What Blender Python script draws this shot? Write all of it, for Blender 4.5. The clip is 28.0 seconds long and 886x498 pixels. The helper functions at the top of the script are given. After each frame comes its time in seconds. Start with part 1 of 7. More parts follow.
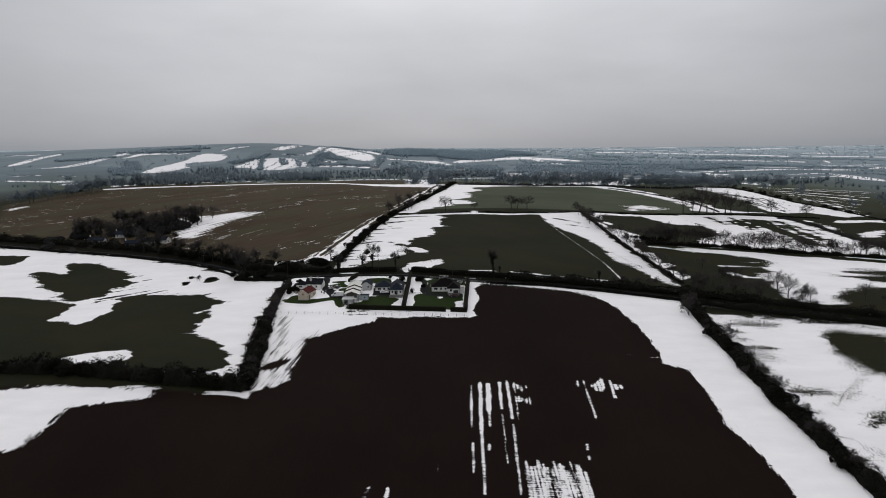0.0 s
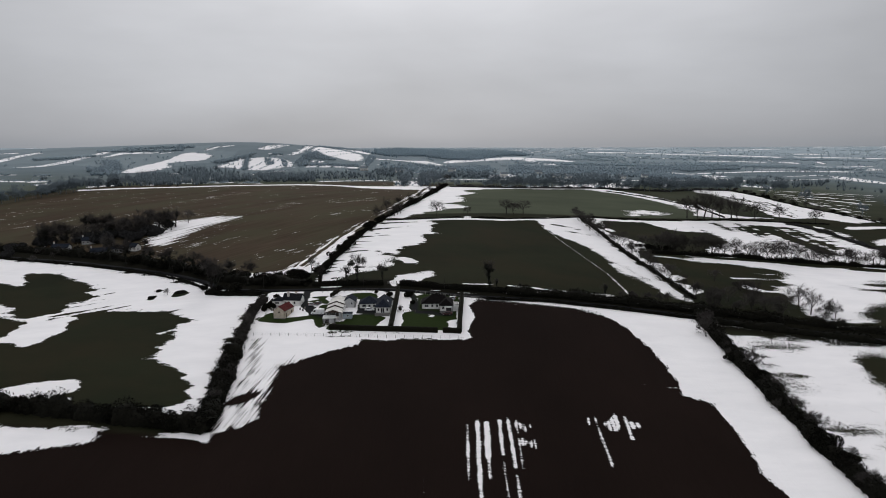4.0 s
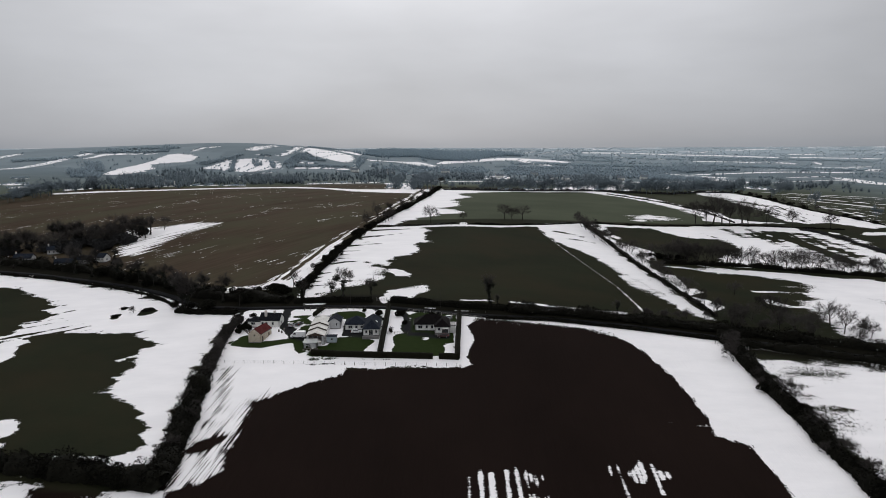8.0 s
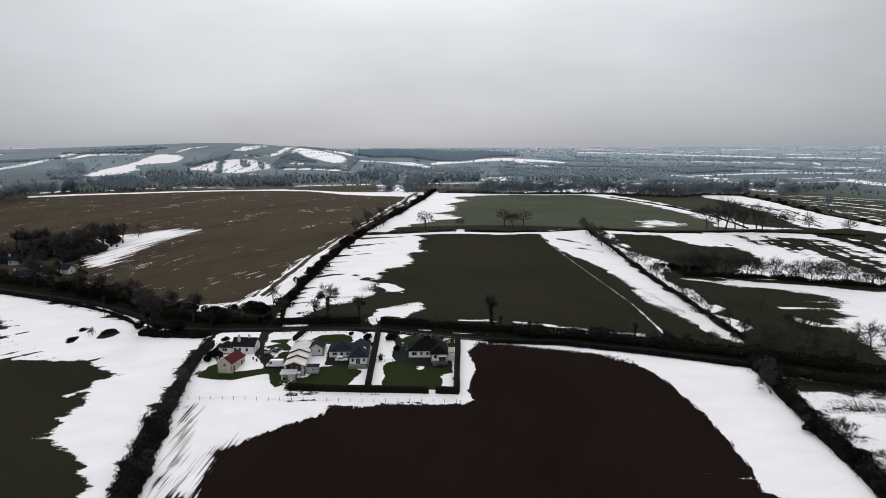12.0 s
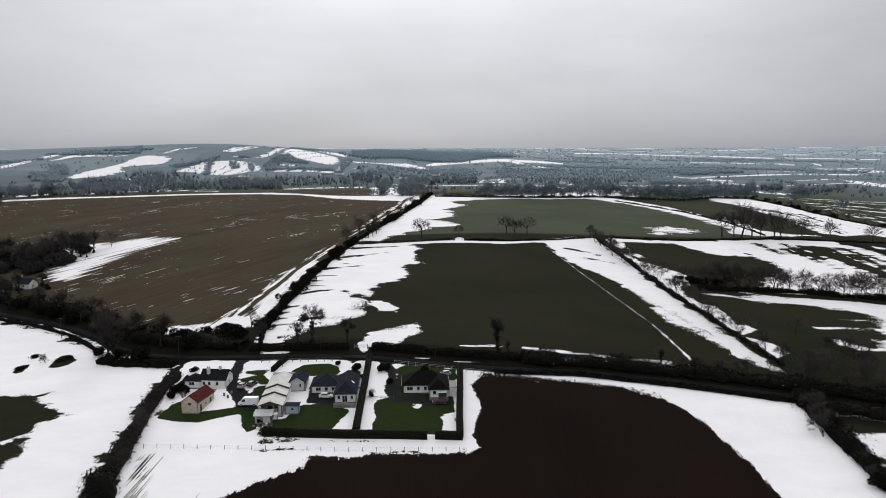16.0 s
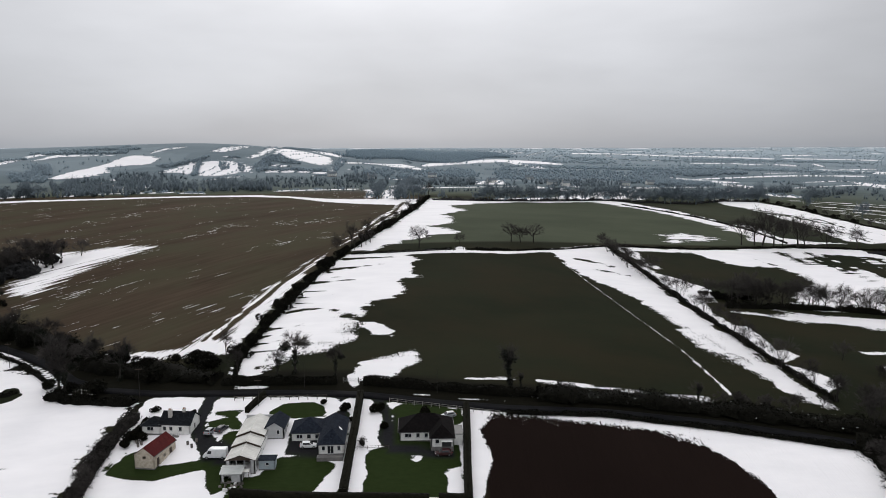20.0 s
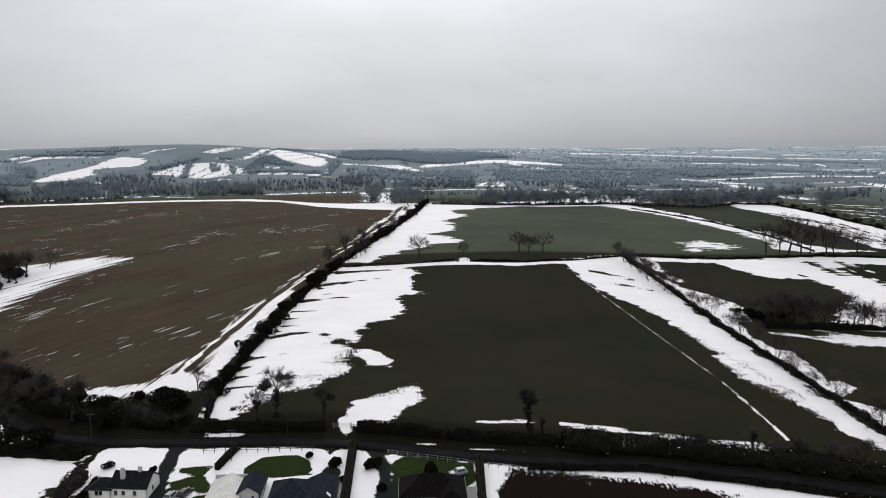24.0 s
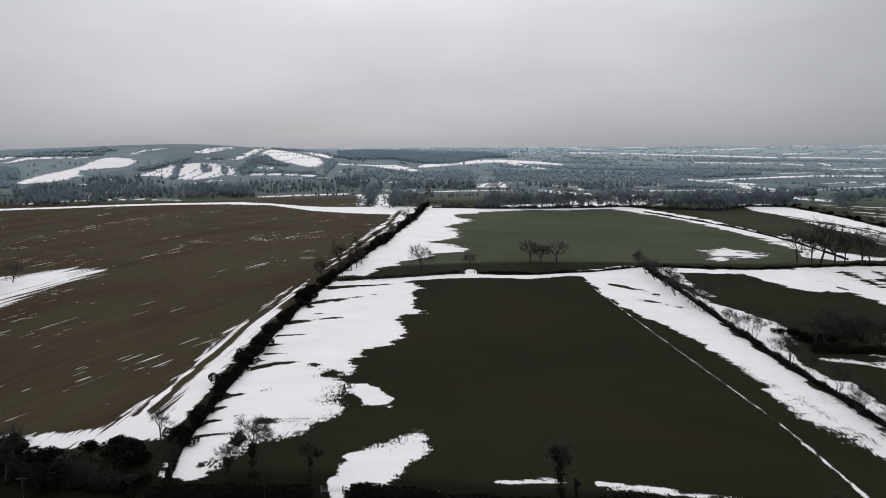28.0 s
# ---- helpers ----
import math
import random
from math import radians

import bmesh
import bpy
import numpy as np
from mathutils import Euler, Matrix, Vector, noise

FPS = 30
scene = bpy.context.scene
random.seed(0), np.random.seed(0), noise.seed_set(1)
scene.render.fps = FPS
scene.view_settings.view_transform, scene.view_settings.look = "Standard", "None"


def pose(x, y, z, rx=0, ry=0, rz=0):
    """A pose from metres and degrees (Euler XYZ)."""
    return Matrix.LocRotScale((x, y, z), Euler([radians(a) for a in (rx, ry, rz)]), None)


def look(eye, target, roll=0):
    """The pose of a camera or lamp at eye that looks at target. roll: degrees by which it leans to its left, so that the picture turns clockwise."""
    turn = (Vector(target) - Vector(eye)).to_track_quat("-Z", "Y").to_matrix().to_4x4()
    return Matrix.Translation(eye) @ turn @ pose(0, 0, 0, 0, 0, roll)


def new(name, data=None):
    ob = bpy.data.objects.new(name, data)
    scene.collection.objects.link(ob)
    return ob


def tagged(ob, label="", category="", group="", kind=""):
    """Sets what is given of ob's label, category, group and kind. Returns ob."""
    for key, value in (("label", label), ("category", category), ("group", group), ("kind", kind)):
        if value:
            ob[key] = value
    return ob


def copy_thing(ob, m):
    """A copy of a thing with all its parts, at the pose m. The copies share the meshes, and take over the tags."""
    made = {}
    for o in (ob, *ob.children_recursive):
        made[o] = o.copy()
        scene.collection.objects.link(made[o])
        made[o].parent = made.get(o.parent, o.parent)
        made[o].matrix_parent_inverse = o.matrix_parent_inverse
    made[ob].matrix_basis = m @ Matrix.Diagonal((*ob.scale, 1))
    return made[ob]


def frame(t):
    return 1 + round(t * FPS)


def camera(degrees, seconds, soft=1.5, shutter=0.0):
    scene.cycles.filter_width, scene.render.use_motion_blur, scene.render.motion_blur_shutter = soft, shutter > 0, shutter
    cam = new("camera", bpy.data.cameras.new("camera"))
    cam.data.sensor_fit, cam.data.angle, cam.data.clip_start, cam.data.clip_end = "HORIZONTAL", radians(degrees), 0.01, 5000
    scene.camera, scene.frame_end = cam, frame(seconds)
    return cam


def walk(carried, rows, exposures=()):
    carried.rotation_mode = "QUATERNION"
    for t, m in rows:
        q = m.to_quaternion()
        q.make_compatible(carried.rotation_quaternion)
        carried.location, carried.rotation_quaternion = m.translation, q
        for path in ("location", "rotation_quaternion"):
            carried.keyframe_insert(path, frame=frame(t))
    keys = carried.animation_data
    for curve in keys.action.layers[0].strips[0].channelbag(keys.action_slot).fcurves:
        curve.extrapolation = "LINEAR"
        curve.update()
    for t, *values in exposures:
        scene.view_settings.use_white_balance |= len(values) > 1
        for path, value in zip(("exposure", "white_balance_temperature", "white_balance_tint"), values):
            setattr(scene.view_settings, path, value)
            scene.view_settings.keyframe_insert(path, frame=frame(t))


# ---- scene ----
cam = camera(62.2, 28.0, soft=0.9)
PATH = [
    (0, (2.304, -1.701, 73.508), (2.299, 0.279, 73.229), -0.3),
    (1, (2.176, 6.189, 74.022), (2.179, 8.169, 73.743), -0.2),
    (2, (1.998, 14.296, 74.145), (2.005, 16.276, 73.864), -0.2),
    (3, (1.726, 22.592, 74.457), (1.741, 24.572, 74.176), -0.1),
    (5.5, (1.438, 42.982, 74.978), (1.468, 44.962, 74.696), -0.1),
    (7, (1.128, 55.278, 75.195), (1.165, 57.258, 74.914), -0.1),
    (8, (0.936, 63.312, 75.489), (0.978, 65.292, 75.208), -0.1),
    (9, (0.730, 71.640, 75.841), (0.778, 73.619, 75.559), -0.1),
    (10, (0.807, 79.510, 75.927), (0.859, 81.490, 75.647), -0.1),
    (11, (0.265, 88.215, 76.203), (0.323, 90.194, 75.921), -0.1),
    (12, (0.617, 96.429, 76.372), (0.676, 98.408, 76.090), -0.1),
    (14.5, (0.215, 116.861, 76.898), (0.284, 118.840, 76.618), -0.1),
    (16, (0.105, 128.921, 77.092), (0.178, 130.900, 76.811), -0.1),
    (17, (0.042, 137.321, 77.258), (0.118, 139.300, 76.977), -0.1),
    (18, (-0.146, 145.480, 77.405), (-0.067, 147.459, 77.124), -0.1),
    (19, (-0.601, 153.834, 77.510), (-0.519, 155.812, 77.229), -0.0),
    (20, (-0.866, 161.952, 77.795), (-0.780, 163.930, 77.513), -0.0),
    (21, (-1.098, 169.960, 77.910), (-1.009, 171.938, 77.628), -0.0),
    (23.5, (-1.934, 190.035, 78.431), (-1.840, 192.013, 78.149), -0.1),
    (25, (-2.271, 201.530, 78.611), (-2.173, 203.508, 78.330), -0.2),
    (26, (-2.490, 209.419, 78.705), (-2.392, 211.397, 78.424), -0.3),
    (27, (-2.770, 217.595, 78.744), (-2.671, 219.573, 78.463), -0.3),
    (28, (-3.384, 226.385, 78.931), (-3.281, 228.362, 78.647), -0.2),
]
walk(cam, [(t, look(eye, target, roll)) for t, eye, target, roll in PATH],
     [(0, -0.22), (6, -0.22), (8, -0.14), (12, 0.08), (17, 0.10), (21, 0.09), (24, 0.11), (26, 0.12), (28, -0.06)])

# ---- sky and light ----
def world_sky():
    w = bpy.data.worlds.new("overcast")
    w.use_nodes = True
    nt = w.node_tree
    nt.nodes.clear()
    out = nt.nodes.new("ShaderNodeOutputWorld")
    bg = nt.nodes.new("ShaderNodeBackground")
    tc = nt.nodes.new("ShaderNodeTexCoord")
    sep = nt.nodes.new("ShaderNodeSeparateXYZ")
    nt.links.new(tc.outputs["Generated"], sep.inputs[0])
    ramp = nt.nodes.new("ShaderNodeValToRGB")
    el = ramp.color_ramp.elements
    el[0].position, el[0].color = 0.0, (0.318, 0.340, 0.378, 1)
    el[1].position, el[1].color = 1.0, (0.94, 0.95, 0.98, 1)
    for p, c in ((0.012, (0.365, 0.380, 0.414)), (0.06, (0.450, 0.462, 0.494)), (0.19, (0.567, 0.575, 0.606)), (0.5, (0.805, 0.81, 0.84))):
        e = el.new(p)
        e.color = (*c, 1)
    nt.links.new(sep.outputs["Z"], ramp.inputs[0])
    # slow uneven cloud
    mp = nt.nodes.new("ShaderNodeMapping")
    mp.inputs["Scale"].default_value = (1.3, 1.3, 4.5)
    nt.links.new(tc.outputs["Generated"], mp.inputs[0])
    no = nt.nodes.new("ShaderNodeTexNoise")
    no.inputs["Scale"].default_value, no.inputs["Detail"].default_value, no.inputs["Roughness"].default_value = 1.9, 5.0, 0.5
    nt.links.new(mp.outputs[0], no.inputs[0])
    mr = nt.nodes.new("ShaderNodeMapRange")
    mr.inputs[1].default_value, mr.inputs[2].default_value, mr.inputs[3].default_value, mr.inputs[4].default_value = 0.25, 0.75, 0.86, 1.13
    nt.links.new(no.outputs[0], mr.inputs[0])
    mul = nt.nodes.new("ShaderNodeMix")
    mul.data_type, mul.blend_type = "RGBA", "MULTIPLY"
    mul.inputs[0].default_value = 1.0
    nt.links.new(ramp.outputs[0], mul.inputs[6])
    nt.links.new(mr.outputs[0], mul.inputs[7])
    # the veiled sun brightens the cloud round it
    dot = nt.nodes.new("ShaderNodeVectorMath")
    dot.operation = "DOT_PRODUCT"
    dot.inputs[1].default_value = SUN_WAY
    nt.links.new(tc.outputs["Generated"], dot.inputs[0])
    gl = nt.nodes.new("ShaderNodeMapRange")
    gl.interpolation_type = "SMOOTHSTEP"
    gl.inputs[1].default_value, gl.inputs[2].default_value, gl.inputs[3].default_value, gl.inputs[4].default_value = 0.72, 1.0, 0.92, 1.34
    nt.links.new(dot.outputs["Value"], gl.inputs[0])
    mul2 = nt.nodes.new("ShaderNodeMix")
    mul2.data_type, mul2.blend_type = "RGBA", "MULTIPLY"
    mul2.inputs[0].default_value = 1.0
    nt.links.new(mul.outputs[2], mul2.inputs[6])
    nt.links.new(gl.outputs[0], mul2.inputs[7])
    sky = nt.nodes.new("ShaderNodeTexSky")
    sky.sky_type, sky.sun_disc = "NISHITA", False
    sky.sun_elevation, sky.sun_rotation = radians(SUN_EL), radians(SUN_AZ)
    add = nt.nodes.new("ShaderNodeMix")
    add.data_type, add.blend_type = "RGBA", "ADD"
    add.inputs[0].default_value = 0.002
    nt.links.new(mul2.outputs[2], add.inputs[6])
    nt.links.new(sky.outputs[0], add.inputs[7])
    nt.links.new(add.outputs[2], bg.inputs[0])
    bg.inputs[1].default_value = 1.0
    nt.links.new(bg.outputs[0], out.inputs[0])
    scene.world = w


SUN_EL, SUN_AZ = 26.0, -3.0
SUN_WAY = (math.sin(radians(SUN_AZ)) * math.cos(radians(SUN_EL)), math.cos(radians(SUN_AZ)) * math.cos(radians(SUN_EL)), math.sin(radians(SUN_EL)))
world_sky()
sun_data = bpy.data.lights.new("sun", "SUN")
sun_data.energy, sun_data.angle, sun_data.color = 0.7, radians(25), (1.0, 0.97, 0.93)
sun_lamp = new("sun", sun_data)
sun_lamp.matrix_world = look(Vector(SUN_WAY) * 300, (0, 0, 0))


# ---- materials ----
class Nodes:
    """Short hand for building a node material."""

    def __init__(self, name):
        self.m = bpy.data.materials.new(name)
        self.m.use_nodes = True
        self.t = self.m.node_tree
        self.b = self.t.nodes["Principled BSDF"]
        self.pos = self.t.nodes.new("ShaderNodeNewGeometry").outputs["Position"]

    def put(self, sock, v):
        if isinstance(v, bpy.types.NodeSocket):
            self.t.links.new(v, sock)
        else:
            sock.default_value = v

    def attr(self, name):
        n = self.t.nodes.new("ShaderNodeAttribute")
        n.attribute_name = name
        return n.outputs["Fac"]

    def mapped(self, scale, rot=0.0, src=None):
        n = self.t.nodes.new("ShaderNodeMapping")
        n.vector_type = "POINT"
        n.inputs["Rotation"].default_value = (0, 0, rot)
        self.put(n.inputs[0], src or self.pos)
        k = self.t.nodes.new("ShaderNodeVectorMath")
        k.operation = "MULTIPLY"
        self.put(k.inputs[0], n.outputs[0])
        k.inputs[1].default_value = scale
        return k.outputs[0]

    def noise(self, vec, scale=1.0, detail=3.0, rough=0.55):
        n = self.t.nodes.new("ShaderNodeTexNoise")
        self.put(n.inputs["Vector"], vec)
        n.inputs["Scale"].default_value, n.inputs["Detail"].default_value, n.inputs["Roughness"].default_value = scale, detail, rough
        return n.outputs[0]

    def math(self, op, a, b=0.0, c=0.0):
        n = self.t.nodes.new("ShaderNodeMath")
        n.operation = op
        for s, v in zip(n.inputs, (a, b, c)):
            self.put(s, v)
        return n.outputs[0]

    def range(self, v, a, b, c=0.0, d=1.0, smooth=False):
        n = self.t.nodes.new("ShaderNodeMapRange")
        n.interpolation_type = "SMOOTHSTEP" if smooth else "LINEAR"
        for s, x in zip(n.inputs, (v, a, b, c, d)):
            self.put(s, x)
        return n.outputs[0]

    def mix(self, f, a, b, mode="MIX"):
        n = self.t.nodes.new("ShaderNodeMix")
        n.data_type, n.blend_type = "RGBA", mode
        for s, v in ((n.inputs[0], f), (n.inputs[6], a), (n.inputs[7], b)):
            self.put(s, (*v, 1) if isinstance(v, tuple) and len(v) == 3 else v)
        return n.outputs[2]

    def random(self):
        return self.t.nodes.new("ShaderNodeObjectInfo").outputs["Random"]

    def bump(self, h, strength=0.3, dist=0.1):
        n = self.t.nodes.new("ShaderNodeBump")
        n.inputs["Strength"].default_value, n.inputs["Distance"].default_value = strength, dist
        self.put(n.inputs["Height"], h)
        self.put(self.b.inputs["Normal"], n.outputs[0])

    def done(self, color, rough=0.8, metal=0.0, spec=0.3):
        self.put(self.b.inputs["Base Color"], (*color, 1) if isinstance(color, tuple) and len(color) == 3 else color)
        self.put(self.b.inputs["Roughness"], rough)
        self.b.inputs["Metallic"].default_value = metal
        self.b.inputs["Specular IOR Level"].default_value = spec
        return self.m


def plain(name, a, b, scale=2.0, rough=0.8, metal=0.0, bump=0.0, spec=0.3, vary=0.0, stretch=(1, 1, 1)):
    """A surface of two tones: coarse patches and fine grain, with a little relief."""
    n = Nodes(name)
    co = n.mapped(stretch)
    g = n.noise(co, scale, 4.0)
    f = n.noise(co, scale * 9, 2.0)
    k = n.math("ADD", n.math("MULTIPLY", n.range(g, 0.3, 0.7), 0.7), n.math("MULTIPLY", f, 0.3))
    c = n.mix(k, a, b)
    if vary:
        v = n.range(n.random(), 0, 1, 1 - vary, 1 + vary)
        c = n.mix(1.0, c, v, "MULTIPLY")
    if bump:
        n.bump(f, bump, 0.05)
    return n.done(c, rough, metal, spec)


def twiggy(name, a, b, scale, through_=0.45, vary=0.0):
    """Bare twigs or far crowns: matt, with some of the light passing through."""
    m = plain(name, a, b, scale, 0.95, spec=0.0, vary=vary)
    t = m.node_tree
    soft = t.nodes.new("ShaderNodeBsdfTranslucent")
    mix = t.nodes.new("ShaderNodeMixShader")
    mix.inputs[0].default_value = through_
    p = t.nodes["Principled BSDF"]
    t.links.new(p.inputs["Base Color"].links[0].from_socket, soft.inputs["Color"])
    t.links.new(p.outputs[0], mix.inputs[1])
    t.links.new(soft.outputs[0], mix.inputs[2])
    t.links.new(mix.outputs[0], t.nodes["Material Output"].inputs["Surface"])
    return m


def ground_material():
    n = Nodes("fields")
    P = n.pos
    snow_d, rag = n.attr("snow"), n.attr("rag")
    plough, stubble, lawn = n.attr("plough"), n.attr("stubble"), n.attr("lawn")
    paved, far, tone, pale = n.attr("paved"), n.attr("far"), n.attr("tone"), n.attr("pale")
    # thaw edge: drawn out across the slope on grass, along the furrows on ploughland
    e1 = n.noise(n.mapped((0.055, 0.13, 0.0), radians(5)), 1.0, 8.0, 0.68)
    e2 = n.noise(n.mapped((0.45, 0.11, 0.0), radians(4)), 1.0, 7.0, 0.70)
    e3 = n.noise(n.mapped((0.016, 0.30, 0.0), radians(-50)), 1.0, 4.0, 0.6)
    ed = n.mix(stubble, n.mix(plough, e1, e2), e3)
    fine = n.noise(n.mapped((1.3, 0.50, 0.0)), 0.8, 7.0, 0.8)
    edge = n.math("ADD", n.math("MULTIPLY", n.math("SUBTRACT", ed, 0.5), n.math("MULTIPLY", rag, n.range(plough, 0, 1, 6.6, 2.6))), n.math("MULTIPLY", n.math("SUBTRACT", fine, 0.5), n.math("MULTIPLY", rag, n.range(plough, 0, 1, 1.6, 1.3))))
    notch = n.noise(n.mapped((0.25, 1.5, 0.0)), 1.0, 5.0, 0.75)
    edge = n.math("ADD", edge, n.math("MULTIPLY", n.math("SUBTRACT", notch, 0.5), n.math("MULTIPLY", n.math("MULTIPLY", n.math("MINIMUM", rag, 0.55), plough), 3.4)))
    crumb = n.noise(n.mapped((1.0, 0.36, 0.0)), 1.9, 3.0, 0.75)
    edge = n.math("ADD", edge, n.math("MULTIPLY", n.math("SUBTRACT", crumb, 0.5), n.math("MULTIPLY", rag, n.range(plough, 0, 1, 1.0, 0.8))))
    # on the far slopes the cover is patchy and drawn out along the contours
    worn = n.noise(n.mapped((0.016, 0.11, 0.0), radians(-14)), 1.0, 7.0, 0.72)
    edge = n.math("ADD", edge, n.math("MULTIPLY", n.math("MINIMUM", n.math("SUBTRACT", worn, 0.55), 0.0), n.math("MULTIPLY", far, 34.0)))
    # drifts on the upper and right-hand fields melt out in bands
    band = n.noise(n.mapped((0.020, 0.22, 0.0), radians(-10)), 1.0, 6.0, 0.66)
    edge = n.math("ADD", edge, n.math("MULTIPLY", n.math("MINIMUM", n.math("SUBTRACT", band, 0.52), 0.0), n.math("MULTIPLY", n.attr("banded"), 800.0)))
    # and along the drills in the stubble
    drill = n.noise(n.mapped((0.020, 0.42, 0.0), radians(-48)), 1.0, 6.0, 0.66)
    edge = n.math("ADD", edge, n.math("MULTIPLY", n.math("MINIMUM", n.math("SUBTRACT", drill, 0.50), 0.0), n.math("MULTIPLY", n.attr("drilled"), 95.0)))
    # wheel marks along the edge of the stubble
    wheel = n.noise(n.mapped((0.028, 1.0, 0.0), radians(-74)), 1.0, 4.0, 0.6)
    edge = n.math("ADD", edge, n.math("MULTIPLY", n.math("MINIMUM", n.math("SUBTRACT", wheel, 0.47), 0.0), n.math("MULTIPLY", n.math("SUBTRACT", stubble, n.attr("drilled")), 26.0)))
    # dead grass pricks through thin snow
    pep = n.attr("pepper")
    thin = n.math("MULTIPLY", pep, n.range(n.noise(n.mapped((0.030, 0.040, 0.0)), 1.0, 4.0, 0.6), 0.36, 0.62))
    tuft = n.math("ADD", n.math("MULTIPLY", n.math("SUBTRACT", crumb, 0.5), 46.0), n.math("MULTIPLY", n.math("SUBTRACT", fine, 0.5), 22.0))
    edge = n.math("ADD", edge, n.math("MULTIPLY", tuft, thin))
    # furrow crests left bare along the headland
    crest = n.noise(n.mapped((2.0, 0.03, 0.0), radians(7)), 1.0, 4.0, 0.65)
    edge = n.math("ADD", edge, n.math("MULTIPLY", n.math("MINIMUM", n.math("SUBTRACT", crest, 0.52), 0.0), n.math("MULTIPLY", n.attr("furrowed"), 30.0)))
    snow_d = n.mix(thin, snow_d, n.math("MINIMUM", snow_d, 7.0))
    sd = n.math("ADD", snow_d, edge)
    soft = n.math("ADD", 0.12, n.math("MULTIPLY", rag, 0.03))
    snow = n.math("MULTIPLY_ADD", n.math("DIVIDE", sd, soft), 0.5, 0.5)
    # the snowed-in track across the grass
    lane, lane_w = n.attr("lane"), n.attr("lane_width")
    track = n.math("SUBTRACT", n.math("ADD", lane_w, n.math("ADD", n.math("MULTIPLY", n.math("SUBTRACT", fine, 0.52), 4.6), n.math("MULTIPLY", n.math("SUBTRACT", n.noise(n.mapped((0.2, 0.16, 0.0)), 1.0, 3.0), 0.5), 1.8))), n.math("ABSOLUTE", lane))
    snow = n.math("MAXIMUM", snow, n.math("MULTIPLY", track, 5.0))
    # thin drifts left in the tramlines of the stubble
    t1 = n.noise(n.mapped((0.058, 1.2, 0.0), radians(-47)), 1.0, 3.0, 0.55)
    t2 = n.noise(n.mapped((0.014, 0.03, 0.0), radians(-47)), 1.0, 3.0, 0.6)
    st = n.math("MULTIPLY", n.range(n.math("ADD", n.math("ADD", t1, n.math("MULTIPLY", t2, 0.45)), n.math("MULTIPLY", n.math("SUBTRACT", fine, 0.5), 0.10)), 0.928, 0.938), stubble)
    snow = n.math("MINIMUM", n.math("MAXIMUM", n.math("MAXIMUM", snow, 0.0), st), 1.0)
    # grass
    g1 = n.noise(n.mapped((0.012, 0.02, 0.0)), 1.0, 4.0, 0.6)
    g2 = n.noise(n.mapped((0.5, 0.9, 0.0)), 1.0, 4.0, 0.6)
    gk = n.math("ADD", n.math("MULTIPLY", n.range(g1, 0.3, 0.7), 0.65), n.math("MULTIPLY", g2, 0.35))
    grass = n.mix(gk, (0.0100, 0.0120, 0.0068), (0.0218, 0.0245, 0.0138))
    g3 = n.noise(n.mapped((0.022, 0.030, 0.0), radians(25)), 1.0, 5.0, 0.62)
    grass = n.mix(n.range(g3, 0.40, 0.66, 0.0, 0.8), grass, (0.0240, 0.0205, 0.0118))
    # haze is put into the colour of the upper and farther grass
    hazed_grass = n.mix(gk, (0.045, 0.054, 0.036), (0.086, 0.097, 0.066))
    grass = n.mix(pale, grass, hazed_grass)
    lawn_c = n.mix(g2, (0.012, 0.019, 0.006), (0.026, 0.040, 0.012))
    # ploughland: furrows
    f1 = n.noise(n.mapped((1.6, 0.05, 0.0), radians(2)), 1.0, 3.0, 0.6)
    f2 = n.noise(n.mapped((0.02, 0.012, 0.0)), 1.0, 4.0, 0.6)
    soil = n.mix(n.math("ADD", n.math("MULTIPLY", n.range(f2, 0.3, 0.7), 0.6), n.math("MULTIPLY", f1, 0.4)), (0.0062, 0.0037, 0.0031), (0.0136, 0.0082, 0.0068))
    # stubble: rows run the same way as the drifts
    s1 = n.noise(n.mapped((0.03, 0.45, 0.0), radians(-48)), 1.0, 3.0, 0.6)
    s2 = n.noise(n.mapped((0.008, 0.030, 0.0), radians(-40)), 1.0, 5.0, 0.62)
    sk = n.math("ADD", n.math("MULTIPLY", n.range(s2, 0.3, 0.7), 0.55), n.math("MULTIPLY", n.range(s1, 0.3, 0.7), 0.45))
    stub = n.mix(sk, (0.0260, 0.0176, 0.0118), (0.078, 0.057, 0.039))
    moss = n.noise(n.mapped((0.018, 0.03, 0.0), radians(-48)), 1.0, 4.0, 0.6)
    stub = n.mix(n.range(moss, 0.40, 0.62, 0.0, 0.8), stub, (0.054, 0.050, 0.030))
    # far parcels, with the haze of distance put into their pale, blue colours
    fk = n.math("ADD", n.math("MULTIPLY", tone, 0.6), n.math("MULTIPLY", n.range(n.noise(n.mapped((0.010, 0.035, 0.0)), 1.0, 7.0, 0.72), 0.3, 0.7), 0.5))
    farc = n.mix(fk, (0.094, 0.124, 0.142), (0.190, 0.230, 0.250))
    # painted haze whitens the ground further with distance and on the hill
    farc = n.mix(n.attr("haze_tint"), farc, (0.37, 0.435, 0.48))
    c = n.mix(plough, grass, soil)
    c = n.mix(stubble, c, stub)
    c = n.mix(lawn, c, lawn_c)
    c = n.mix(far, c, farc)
    c = n.mix(n.attr("verge"), c, n.mix(g2, (0.0045, 0.0048, 0.0035), (0.014, 0.013, 0.009)))
    pv = n.mix(n.noise(P, 1.5, 4.0), (0.010, 0.0105, 0.012), (0.024, 0.024, 0.026))
    c = n.mix(paved, c, pv)
    wn = n.noise(n.mapped((0.05, 0.12, 0.0)), 1.0, 5.0, 0.6)
